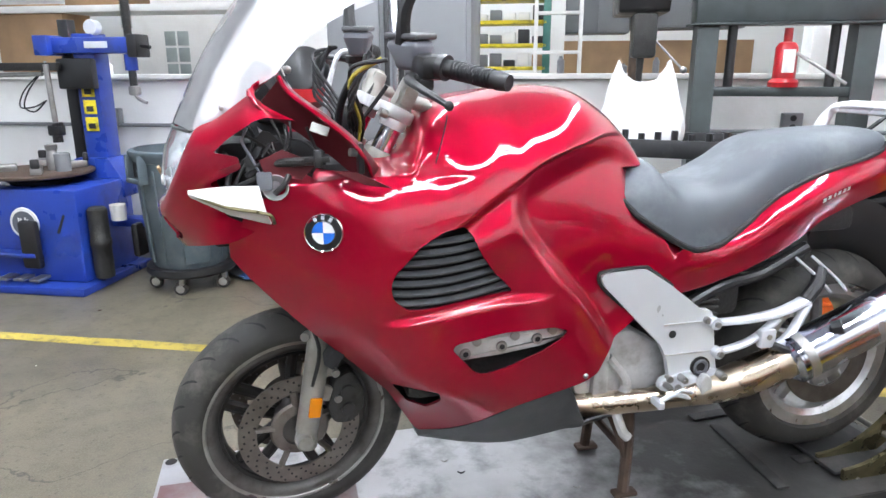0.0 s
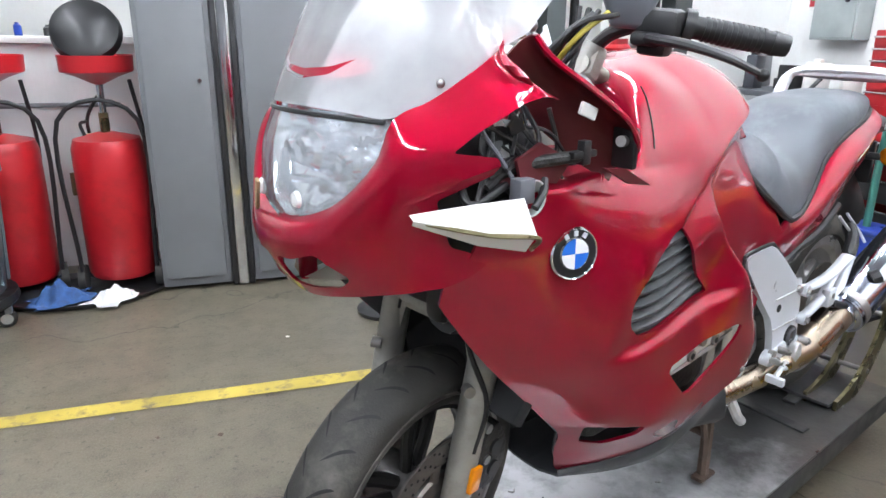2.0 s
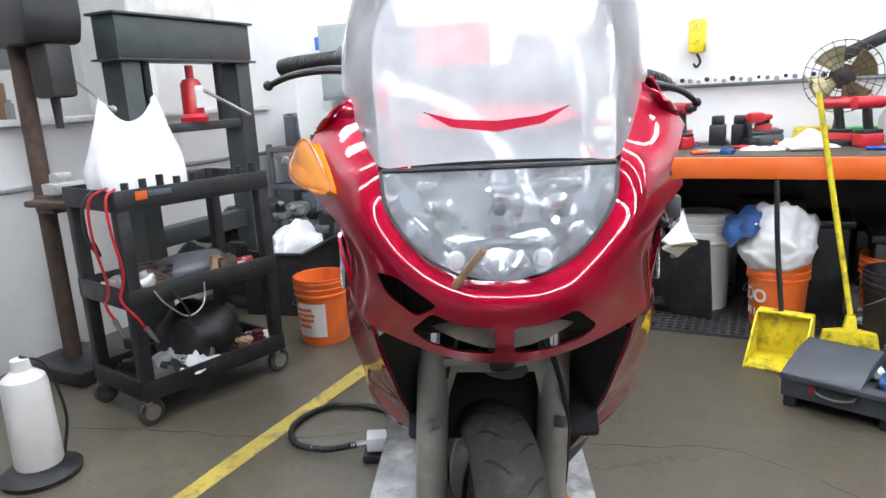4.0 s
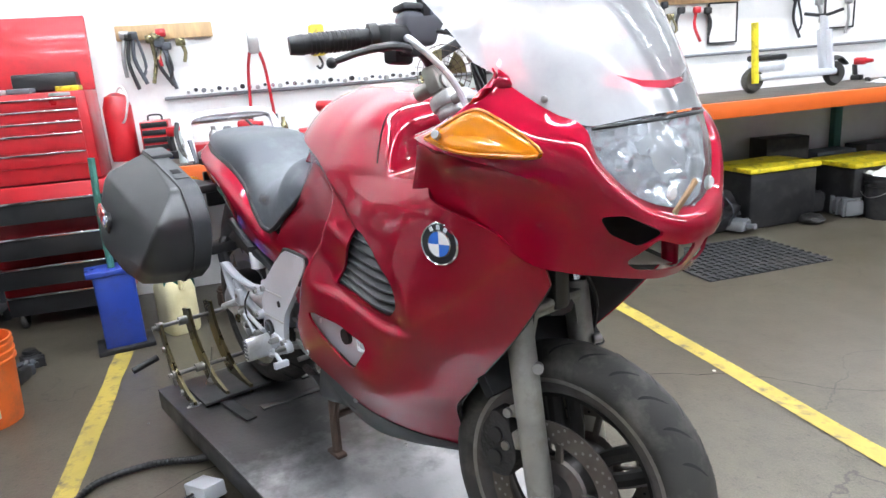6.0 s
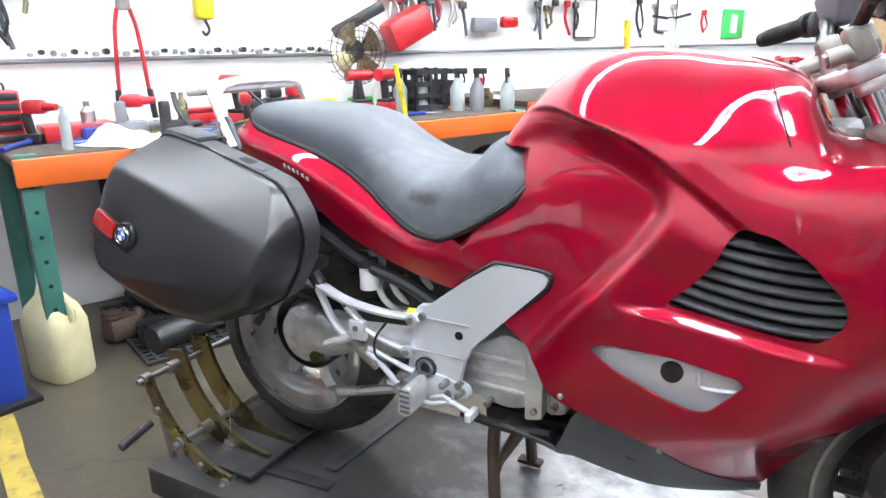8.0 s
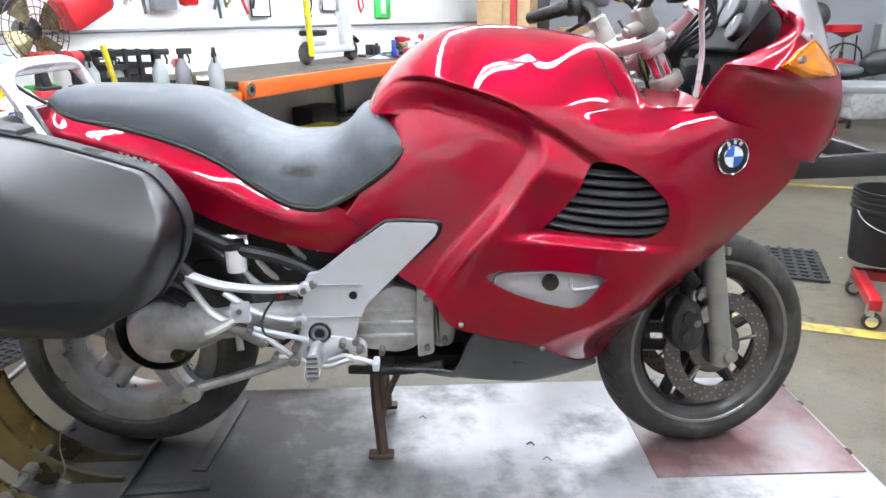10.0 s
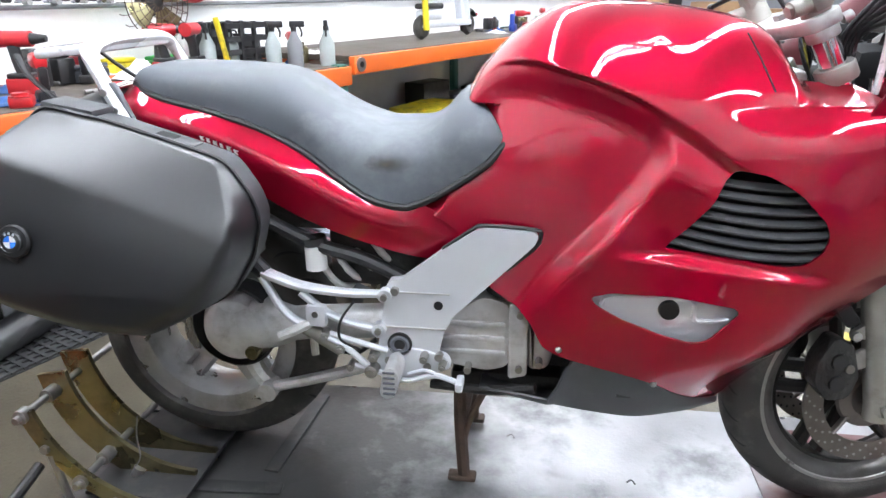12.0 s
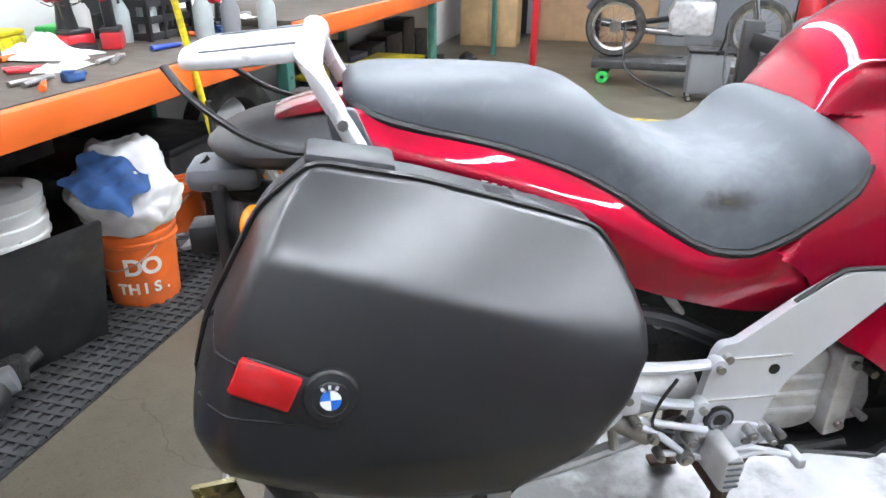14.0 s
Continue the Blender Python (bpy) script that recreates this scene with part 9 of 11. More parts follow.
# made-up dark board: shade and dim clutter under the bench as one sheet
bm = B()
box(bm, (-0.86, -0.80, 0.55), (0.02, 2.2, 0.45), 0.002)
part("back_board", bm, CARTB, bench)

# black perforated rubber mats along the bench: rows of rings
def rubber_mat(u0, u1, v0, v1, pitch, label):
    bm = B()
    rnd = random.Random(3)
    nu, nv = int((u1 - u0) / pitch), int((v1 - v0) / pitch)
    box(bm, ((u0 + u1) / 2, (v0 + v1) / 2, 0.003), (u1 - u0, v1 - v0, 0.006))
    for i in range(nu + 1):
        box(bm, (u0 + i * pitch, (v0 + v1) / 2, 0.009), (pitch * 0.34, v1 - v0, 0.010))
    for k in range(nv + 1):
        box(bm, ((u0 + u1) / 2, v0 + k * pitch, 0.010), (u1 - u0, pitch * 0.34, 0.011))
    return solid("rubber_mat", bm, MATB, RM, label, "mat", "rubber mats", smooth=0)


rubber_mat(-2.75, -1.88, -0.5, 1.9, 0.045, "black perforated rubber floor mat beside the bench")
rubber_mat(-1.99, -1.33, 2.2, 3.1, 0.06, "black rubber floor mat on the concrete")
rubber_mat(0.98, 1.36, 2.15, 2.68, 0.06, "small black perforated mat on the floor")

# things on the bench
def toolbox(u, v, w, h, m_, label, drawers=0):
    t = thing("tool_box", at(u, v, bench_z(v)), label, "tool box", "bench tool boxes")
    bm = B()
    box(bm, (0, 0, h / 2), (0.22, w, h), 0.008)
    b = part("body", bm, m_, t)
    for k in range(drawers):
        bm = B()
        box(bm, (0.112, 0, h * (k + 0.5) / drawers), (0.006, w * 0.9, h / drawers * 0.7), 0.002)
        part("drawer", bm, BLACK, b)
    if h > 0.07:
        bm = B()
        tube(bm, [(0, -w * 0.25, h), (0, -w * 0.2, h + 0.03), (0, w * 0.2, h + 0.03), (0, w * 0.25, h)], 0.006, 6)
        part("handle", bm, BLACK, t)
    return t


toolbox(-2.60, -0.80, 0.16, 0.22, CHESTR, "small red chest of drawers on the bench", 5)
toolbox(-2.45, -0.52, 0.30, 0.07, CHESTR, "flat red tool case on the bench")
toolbox(-2.35, -0.42, 0.22, 0.06, BLUEP, "flat blue tool case on the bench")
toolbox(-2.70, 1.62, 0.35, 0.16, BLACK, "black open crate on the bench")
for k, (v, m_) in enumerate(((0.40, BLACK), (0.52, BLACK), (0.64, CHESTR))):
    t = thing("charger_dock", at(-2.62, v, bench_z(v)), "tool battery charger on the bench", "charger", "bench chargers")
    part("dock", box(B(), (0, 0, 0.06), (0.12, 0.09, 0.12), 0.012), m_, t)
    part("battery", box(B(), (0.0, 0, 0.145), (0.08, 0.07, 0.05), 0.01), BLACK, t)
fan = thing("desk_fan", at(-2.53, 1.01, 0.933) @ Matrix.Scale(1.2, 4), "round metal desk fan with a wire cage, standing still", "fan")
part("base", lathe(B(), [(0, 0), (0.09, 0), (0.09, 0.02), (0.03, 0.04), (0.015, 0.16), (0, 0.16)], 24, "Z"), BLACK, fan)
bm = B()
lathe(bm, [(0, -0.06), (0.05, -0.05), (0.055, 0.0), (0, 0.01)], 20, "X", (0, 0, 0.30))
part("motor", bm, BLACK, fan)
for r in (0.155, 0.125, 0.095, 0.065):
    part("cage_ring", lathe(B(), [(r - 0.002, 0.05 - r * 0.1), (r + 0.002, 0.05 - r * 0.1), (r, 0.054 - r * 0.1)], 36, "X", (0, 0, 0.30), True), RUST, fan, "tarnished wire cage")
for k in range(20):
    a = 2 * math.pi * k / 20
    part("cage_wire", tube(B(), [(0.045, 0.02 * math.cos(a), 0.30 + 0.02 * math.sin(a)), (0.035, 0.155 * math.cos(a), 0.30 + 0.155 * math.sin(a)), (-0.03, 0.15 * math.cos(a), 0.30 + 0.15 * math.sin(a))], 0.0016, 5, 2), RUST, fan)
for k in range(4):
    bm = B()
    a = math.pi / 2 * k
    rows = [[(0.01 + 0.02 * math.sin(f * 1.5), r * math.cos(a + f), 0.30 + r * math.sin(a + f)) for r in (0.04, 0.09, 0.135)] for f in (0, 0.35, 0.7, 1.05)]
    grid(bm, rows)
    part("blade", bm, BRASS, fan, "dull brass blade")


def spray(u, v, m_, group="spray bottles", h=1.0):
    t = thing("spray_bottle", at(u, v, bench_z(v), random.Random(int(v * 77)).uniform(-60, 60)), "clear plastic spray bottle with a trigger head on the bench", "spray bottle", group)
    part("bottle", lathe(B(), [(0, 0), (0.042, 0), (0.044, 0.02), (0.044, 0.13), (0.02, 0.18), (0.016, 0.20), (0, 0.20)], 20, "Z"), m_, t)
    bm = B()
    box(bm, (0.02, 0, 0.235), (0.085, 0.024, 0.035), 0.006)
    tube(bm, [(0.035, 0, 0.22), (0.045, 0, 0.19), (0.04, 0, 0.165)], 0.006, 6)
    cyl(bm, (0, 0, 0.195), (0, 0, 0.22), 0.017, n=12)
    part("trigger", bm, BLACK, t)
    return t


for u, v, m_ in ((-2.45, 1.42, EPANEL), (-2.25, 1.55, EPANEL), (-2.15, 1.62, CABG), (-2.05, 1.78, EPANEL), (-2.66, 1.25, WHITEP), (-2.50, 1.30, EPANEL)):
    spray(u, v, m_)
# crate
cr = thing("milk_crate", at(-2.55, 1.50, 0.933), "black slotted plastic crate on the bench", "crate")
bm = B()
for z in (0.02, 0.09, 0.16, 0.23):
    for x, y, sx, sy in ((0, 0.16, 0.32, 0.012), (0, -0.16, 0.32, 0.012), (0.16, 0, 0.012, 0.32), (-0.16, 0, 0.012, 0.32)):
        box(bm, (x, y, z), (sx, sy, 0.03))
for x in (-0.16, -0.05, 0.05, 0.16):
    for y in (-0.16, 0.16):
        box(bm, (x, y, 0.125), (0.02, 0.02, 0.25))
        box(bm, (y, x, 0.125), (0.02, 0.02, 0.25))
part("lattice", bm, CARTB, cr)
# small kick scooter model
sc = thing("toy_scooter", at(-2.40, 3.75, 0.985, 0) @ Matrix.Scale(1.25, 4), "small grey scooter model standing on the bench", "scooter model")
for y in (-0.32, 0.28):
    bm = B()
    lathe(bm, [(0.02, -0.02), (0.06, -0.025), (0.075, 0), (0.06, 0.025), (0.02, 0.02)], 20, "X", (0, y, 0.075))
    part("wheel", bm, RUBBER, sc)
bm = B()
box(bm, (0, -0.02, 0.09), (0.10, 0.56, 0.04), 0.012)
tube(bm, [(0, 0.24, 0.09), (0, 0.20, 0.25), (0, 0.18, 0.42)], 0.025, 10)
box(bm, (0, -0.22, 0.15), (0.10, 0.20, 0.06), 0.02)
part("body", bm, SILVER, sc)
bm = B()
tube(bm, [(-0.14, 0.17, 0.44), (0, 0.18, 0.42), (0.14, 0.17, 0.44)], 0.010, 8)
part("handlebar", bm, BLACK, sc)
part("saddle", box(B(), (0, -0.22, 0.20), (0.09, 0.22, 0.035), 0.012), BLACK, sc)
part("front_shield", box(B(), (0, 0.205, 0.22), (0.11, 0.02, 0.24), 0.008, Matrix.Translation((0, 0.205, 0.22)) @ Matrix.Rotation(radians(9), 4, "X") @ Matrix.Translation((0, -0.205, -0.22))), SILVER, sc)
part("mudguard", tube(B(), [(0, 0.36, 0.13), (0, 0.30, 0.17), (0, 0.22, 0.15)], 0.035, 10, 4, 0.35), BLACK, sc)
bm = B()
cyl(bm, (0.05, -0.34, 0.06), (0.05, -0.36, 0.40), 0.02, n=10)
part("post", bm, YELLOWP, sc)
# clutter along the bench, each piece a thing
rnd = random.Random(21)
for k in range(64):
    v = -0.75 + 0.118 * k + rnd.uniform(-0.05, 0.05)
    u = rnd.uniform(-2.75, -2.05)
    if 0.05 < v < 1.22 or (1.25 < v < 1.8) or 1.95 < v < 3.2 or 3.25 < v < 4.4:
        continue
    kind = rnd.randrange(4)
    col = rnd.choice((BLACK, BLACK, ENGINE, STEEL, CHESTR, PAPER, GREYB, BLUEP, EPANEL, CABG, BRASS))
    m_ = at(u, v, bench_z(v), rnd.uniform(0, 180))
    bm = B()
    if kind == 0:
        h = rnd.uniform(0.03, 0.12)
        box(bm, (0, 0, h / 2), (rnd.uniform(0.05, 0.2), rnd.uniform(0.05, 0.12), h), 0.008)
        solid("parts_box", bm, col, m_, "small box among tools on the bench", "box", "bench boxes")
    elif kind == 1:
        h = rnd.uniform(0.08, 0.2)
        r = rnd.uniform(0.02, 0.045)
        lathe(bm, [(0, 0), (r, 0), (r, h * 0.72), (r * 0.45, h * 0.86), (r * 0.45, h), (0, h)], 16, "Z")
        solid("spray_can", bm, col, m_, "can or bottle standing on the bench", "can", "bench cans")
    elif kind == 2:
        l = rnd.uniform(0.12, 0.3)
        tube(bm, [(-l / 2, 0, 0.012), (0, 0.008, 0.014), (l / 2, 0, 0.012)], 0.010, 8)
        box(bm, (l / 2, 0, 0.014), (0.05, 0.035, 0.025), 0.006)
        solid("hand_tool", bm, col, m_, "hand tool lying on the bench", "hand tool", "bench hand tools")
    else:
        box(bm, (0, 0, 0.05), (0.13, 0.06, 0.07), 0.02)
        box(bm, (-0.04, 0, 0.11), (0.045, 0.04, 0.12), 0.012)
        cyl(bm, (0.06, 0, 0.06), (0.12, 0, 0.06), 0.016, n=12)
        solid("power_drill", bm, col, m_, "cordless drill or driver lying on the bench", "drill", "bench drills")


def standing_drill(u, v, turn, body, label):
    t = thing("power_drill", at(u, v, 0.933, turn), label, "drill", "standing drills")
    part("battery", box(B(), (0, 0, 0.035), (0.13, 0.08, 0.07), 0.012), body, t)
    part("battery_foot", box(B(), (0, 0, 0.078), (0.11, 0.075, 0.02), 0.006), BLACK, t)
    part("grip", tube(B(), [(0.0, 0, 0.08), (-0.012, 0, 0.14), (-0.02, 0, 0.20)], 0.024, 12, 4), BLACK, t)
    part("motor_body", cyl(B(), (-0.09, 0, 0.225), (0.06, 0, 0.225), 0.034, 0.032, 18), body, t)
    part("chuck", cyl(B(), (0.06, 0, 0.225), (0.12, 0, 0.225), 0.024, 0.014, 14), BLACK, t)


standing_drill(-2.40, 0.23, 35, CHESTR, "dark red cordless drill standing on its battery on the bench")
standing_drill(-2.42, 1.14, 120, CHESTR, "red and black cordless drill standing among the tools")
standing_drill(-2.50, 1.02, 80, CHESTR, "red and black cordless drill standing among the tools")
for k, (u, v, turn, m_, l) in enumerate(((-2.62, 0.28, 70, CHESTR, 0.24), (-2.30, 0.60, 55, CHESTR, 0.20), (-2.66, 0.45, 20, CHESTR, 0.22), (-2.20, 0.86, 110, STEEL, 0.20), (-2.14, 0.42, 95, STEEL, 0.17))):
    t = thing("pliers", at(u, v, 0.933, turn), "steel pliers with red dipped grips on the bench" if m_ is CHESTR else "plain steel pliers lying on the bench", "pliers", "bench pliers")
    for sy in (1, -1):
        part("grip", tube(B(), [(-l / 2, sy * 0.026, 0.011), (-l * 0.2, sy * 0.020, 0.011), (l * 0.08, sy * 0.006, 0.011)], 0.009, 8, 4), m_, t)
        part("jaw", box(B(), (l * 0.26, sy * 0.008, 0.011), (l * 0.34, 0.014, 0.014), 0.003), STEEL, t)
solid("rag", cloth((0.17, 0.10), 23, 0.035), CLOTHB, at(-2.20, -0.04, 0.933, 62), "blue shop rag spread on the bench edge", "rag", "rags")
solid("towel", cloth((0.20, 0.13), 31, 0.10), BAGW, at(-2.55, 0.86, 0.933, 15), "crumpled white towel among the drills", "towel", "towels")
for k, (u, v, m_) in enumerate(((-2.74, 0.62, CHESTR), (-2.72, 0.15, CHESTR), (-2.76, 0.90, YELLOWP), (-2.70, 1.16, GREENP), (-2.60, 0.64, GREYB))):
    t = thing("tool_case", at(u, v, 0.933, 80 + 9 * k), "small plastic tool case lying on the bench", "tool case", "bench tool cases")
    part("base", box(B(), (0, 0, 0.03), (0.20, 0.11, 0.06), 0.010), m_, t)
    part("lid", box(B(), (0, 0, 0.073), (0.196, 0.106, 0.022), 0.008), m_, t)
    part("latch", box(B(), (0, 0.057, 0.056), (0.03, 0.006, 0.03), 0.002), BLACK, t)
    part("carry_handle", tube(B(), [(-0.05, 0.055, 0.05), (-0.04, 0.085, 0.05), (0.04, 0.085, 0.05), (0.05, 0.055, 0.05)], 0.006, 6), BLACK, t)
solid("towel", cloth((0.20, 0.14), 11, 0.09), BAGW, at(-2.12, -0.40, 0.933, 30), "crumpled white towel on the bench", "towel")

# wall above the bench: rails, pegs, hanging tools
def wall_at(v, z, out=0.03):
    return at(U0 + out, v, z)


bm = B()
tube(bm, [(0, -0.75, 1.27), (0, 3.0, 1.285), (0, 9.5, 1.30)], 0.012, 8, 1)
solid("conduit", bm, CABG, at(U0 + 0.03, 0, 0), "grey conduit along the wall above the bench", "conduit", kind="structure")
for v0, v1, z in ((-0.97, -0.40, 1.68), (1.38, 2.13, 1.66), (2.6, 3.6, 1.72)):
    bm = B()
    box(bm, (0, (v0 + v1) / 2, z), (0.03, v1 - v0, 0.09), 0.004)
    r = solid("peg_board", bm, WOODL, at(U0 + 0.02, 0, 0), "wooden peg rail screwed to the wall", "peg rail", "peg rails")
bm = B()
box(bm, (0.06, 2.9, 1.78), (0.16, 2.6, 0.03), 0.004)
solid("wall_shelf", bm, WOODL, at(U0 + 0.02, 0, 0), "long wooden shelf on the wall", "shelf")
rnd = random.Random(8)
for k in range(30):
    v = rnd.choice((rnd.uniform(-0.95, -0.42), rnd.uniform(1.4, 2.1), rnd.uniform(2.5, 6.0)))
    z = rnd.uniform(1.58, 1.68)
    l = rnd.uniform(0.12, 0.32)
    col = rnd.choice((BLACK, STEEL, STEEL, CHESTR, ENGINE, GREYB, BRASS))
    bm = B()
    tube(bm, [(0, 0, 0), (rnd.uniform(-0.01, 0.02), rnd.uniform(-0.03, 0.03), -l * 0.5), (0.01, rnd.uniform(-0.05, 0.05), -l)], 0.012, 7)
    box(bm, (0.01, 0, 0.0), (0.035, 0.06, 0.05), 0.01)
    if k % 3 == 0:
        tube(bm, [(0, 0.02, 0), (0.02, 0.05, -l * 0.6), (0.01, 0.02, -l * 0.9)], 0.009, 7)
    solid("hanging_tool", bm, col, wall_at(v, z, 0.06), "hand tool hanging on the wall rail", "hanging tool", "wall tools")
for k in range(34):
    v = -0.60 + 0.048 * k
    bm = B()
    r = 0.010 + 0.007 * ((k * 7) % 5) / 5
    cyl(bm, (0, 0, 0), (0.05, 0, 0), r, n=10)
    solid("socket", bm, (STEEL, BLACK, CHROME)[k % 3], wall_at(v, 1.30 + 0.006 * ((k * 5) % 3), 0.035), "steel socket on the wall rail", "socket", "wall sockets")
# bolt cutters
bc = thing("bolt_cutter", wall_at(-0.16, 1.10, 0.08), "long red bolt cutter hanging on the wall", "bolt cutter")
for s in (1, -1):
    bm = B()
    tube(bm, [(0, s * 0.03, 0.42), (0, s * 0.055, 0.30), (0, s * 0.075, 0.0)], 0.0105, 8)
    part("arm", bm, CHESTR, bc)
    bm = B()
    cyl(bm, (0, s * 0.078, 0.02), (0, s * 0.088, -0.13), 0.016, n=10)
    part("grip", bm, BLACK, bc)
bm = B()
box(bm, (0, 0, 0.48), (0.03, 0.07, 0.14), 0.01)
part("jaw", bm, STEEL, bc)
yt = thing("chain_hoist", wall_at(0.25, 1.45, 0.08), "small yellow hoist hanging on the wall", "hoist")
part("body", box(B(), (0, 0, 0.12), (0.08, 0.10, 0.20), 0.02), YELLOWP, yt)
part("hook", tube(B(), [(0, 0, 0.02), (0, 0.02, -0.03), (0, 0, -0.06), (0, -0.02, -0.04)], 0.008, 8), BLACK, yt)
cs_ = thing("chainsaw", wall_at(1.55, 1.32, 0.14), "red power saw hanging on the wall", "chainsaw")
bm = B()
box(bm, (0, 0.05, 0.10), (0.16, 0.34, 0.20), 0.04, Matrix.Rotation(radians(25), 4, "X"))
part("housing", bm, CHESTR, cs_)
bm = B()
box(bm, (0, -0.26, 0.30), (0.03, 0.40, 0.07), 0.01, Matrix.Rotation(radians(25), 4, "X"))
part("bar", bm, BLACK, cs_)
tl = thing("tail_lamp", wall_at(2.52, 1.48, 0.06), "red lamp on a wall bracket", "lamp")
part("lens", box(B(), (0.03, 0, 0), (0.06, 0.17, 0.09), 0.03), REDLENS, tl)
part("bracket", box(B(), (0.0, -0.22, -0.02), (0.05, 0.22, 0.10), 0.01), CABG, tl)
gt = thing("notice", wall_at(5.8, 1.50, 0.02), "green notice on the wall", "notice")
part("sheet", box(B(), (0, 0, 0), (0.012, 0.40, 0.28), 0.002), GREENP, gt)
part("notice_figure", box(B(), (0.008, 0, 0), (0.004, 0.12, 0.18), 0.001), PAPER, gt)
for v, z, w, h in ((3.45, 1.52, 0.26, 0.30), (4.6, 1.60, 0.30, 0.35)):
    fr_ = thing("picture_frame", wall_at(v, z, 0.03), "thin dark frame hanging on the wall", "frame", "wall frames")
    bm = B()
    for y, zz, sy, sz in ((0, h / 2, w, 0.012), (0, -h / 2, w, 0.012), (w / 2, 0, 0.012, h), (-w / 2, 0, 0.012, h)):
        box(bm, (0, y, zz), (0.012, sy, sz))
    part("border", bm, BLACK, fr_)
    part("sheet", box(B(), (-0.003, 0, 0), (0.004, w - 0.01, h - 0.01)), PAPER, fr_)

# in front of and under the bench
bj = thing("jack_stand", at(-1.93, -1.07, 0, 12), "blue steel floor jack post beside the chest", "jack stand")
part("post", box(B(), (0, 0, 0.21), (0.16, 0.20, 0.42), 0.01), BLUEP, bj)
part("cap", box(B(), (0, 0, 0.43), (0.19, 0.26, 0.03), 0.008), BLUEP, bj)
part("foot", box(B(), (0, 0, 0.012), (0.24, 0.28, 0.024), 0.005), BLACK, bj)
part("handle", tube(B(), [(0.02, 0, 0.44), (0.02, 0.0, 0.75), (0.02, 0.01, 1.02)], 0.018, 10), GREENS, bj)


def jug(u, v, m_=JUGW):
    t = thing("oil_jug", at(u, v, 0, 25), "milky plastic oil jug with a white cap on the floor", "jug", "oil jugs")
    bm = B()
    rows = []
    for z, w, d_ in ((0, 0.115, 0.085), (0.02, 0.125, 0.092), (0.25, 0.125, 0.092), (0.31, 0.10, 0.075), (0.36, 0.045, 0.045), (0.40, 0.035, 0.035)):
        rows.append([(w * math.copysign(abs(math.cos(a)) ** 0.5, math.cos(a)), d_ * math.copysign(abs(math.sin(a)) ** 0.5, math.sin(a)), z) for a in (2 * math.pi * i / 24 for i in range(24))])
    vr = grid(bm, rows, True)
    bm.faces.new(list(reversed(vr[0])))
    bm.faces.new(vr[-1])
    bmesh.ops.recalc_face_normals(bm, faces=bm.faces)
    part("body", bm, m_, t)
    part("cap", cyl(B(), (0, 0, 0.39), (0, 0, 0.45), 0.038, n=18), WHITEP, t)
    part("handle", tube(B(), [(0.06, 0, 0.37), (0.12, 0, 0.34), (0.125, 0, 0.26)], 0.014, 8), m_, t)
    return t


jug(-2.06, -0.80)
b2 = bucket("bucket", at(-2.17, 0.76, 0, 0), BUCKO, "orange bucket lettered DO THIS. stuffed with a white bag", "buckets")
for body, z, sz in (("DO", 0.185, 0.095), ("THIS.", 0.09, 0.062)):
    for k, ch in enumerate(body):
        a = radians(-50 + (k - (len(body) - 1) / 2) * math.degrees(sz * 0.72 / 0.138))
        M = Matrix.Rotation(a, 4, "Z") @ Matrix.Translation((0.1335 + 0.045 * z, 0, z)) @ Matrix.Rotation(radians(90), 4, "Z") @ Matrix.Rotation(radians(90), 4, "X")
        text(ch, sz, M, WHITEP, "letter", b2)
bm = lump((0.20, 0.19, 0.19), 21, 0.45, 5)
for v in bm.verts:
    v.co += v.co.normalized() * (0.020 * abs(noise.noise(v.co * 14)) - 0.014 * abs(noise.noise(v.co * 31 + Vector((3, 1, 7)))))
solid("trash_bag", bm, BAGW, at(-2.17, 0.74, 0.32), "crumpled white bag bulging from the orange bucket", "bag", smooth=75)
solid("rag", cloth((0.12, 0.10), 14, 0.05), CLOTHB, at(-2.09, 0.575, 0.56) @ pose(0, 0, 0, 38, 25, 10), "dark blue rag on the white bag", "rag", "rags")
b3 = bucket("bucket", at(-2.40, 0.35, 0, 0), WHITEP, "white lidded bucket under the bench", "buckets", 0.55, 0.17)
part("lid", ring_stack([(0, 0.55), (0.175, 0.55), (0.178, 0.565), (0.12, 0.57), (0.115, 0.56), (0, 0.56)]), WHITEP, b3)
bm = B()
box(bm, (0, 0, 0.24), (0.02, 0.55, 0.48), 0.004, Matrix.Rotation(radians(12), 4, "Y"))
solid("leaning_board", bm, CARTB, at(-2.18, 0.18, 0.012, -14), "black plastic sheet leaning under the bench", "panel")
solid("exhaust_can", tube(B(), [(0, -0.25, 0.07), (0, 0, 0.075), (0, 0.16, 0.08)], lambda t: 0.06 + 0.012 * t, 18), BLACK, at(-2.05, -0.22, 0.012, 20), "black scuffed silencer lying on the mat", "silencer")
bm = B()
lathe(bm, [(0.20, -0.06), (0.26, -0.075), (0.31, -0.06), (0.325, 0), (0.31, 0.06), (0.26, 0.075), (0.20, 0.06)], 40, "Y", close=True)
solid("spare_tyre", bm, RUBBER, at(-2.45, -0.15, 0.325, 70), "old black tyre standing under the bench", "tyre", "spare tyres")
bm = B()
lathe(bm, [(0.20, -0.06), (0.26, -0.075), (0.31, -0.06), (0.325, 0), (0.31, 0.06), (0.26, 0.075), (0.20, 0.06)], 40, "Y", close=True)
solid("spare_tyre", bm, RUBBER, at(-2.55, 2.15, 0.325, 75), "old black tyre standing under the bench", "tyre", "spare tyres")
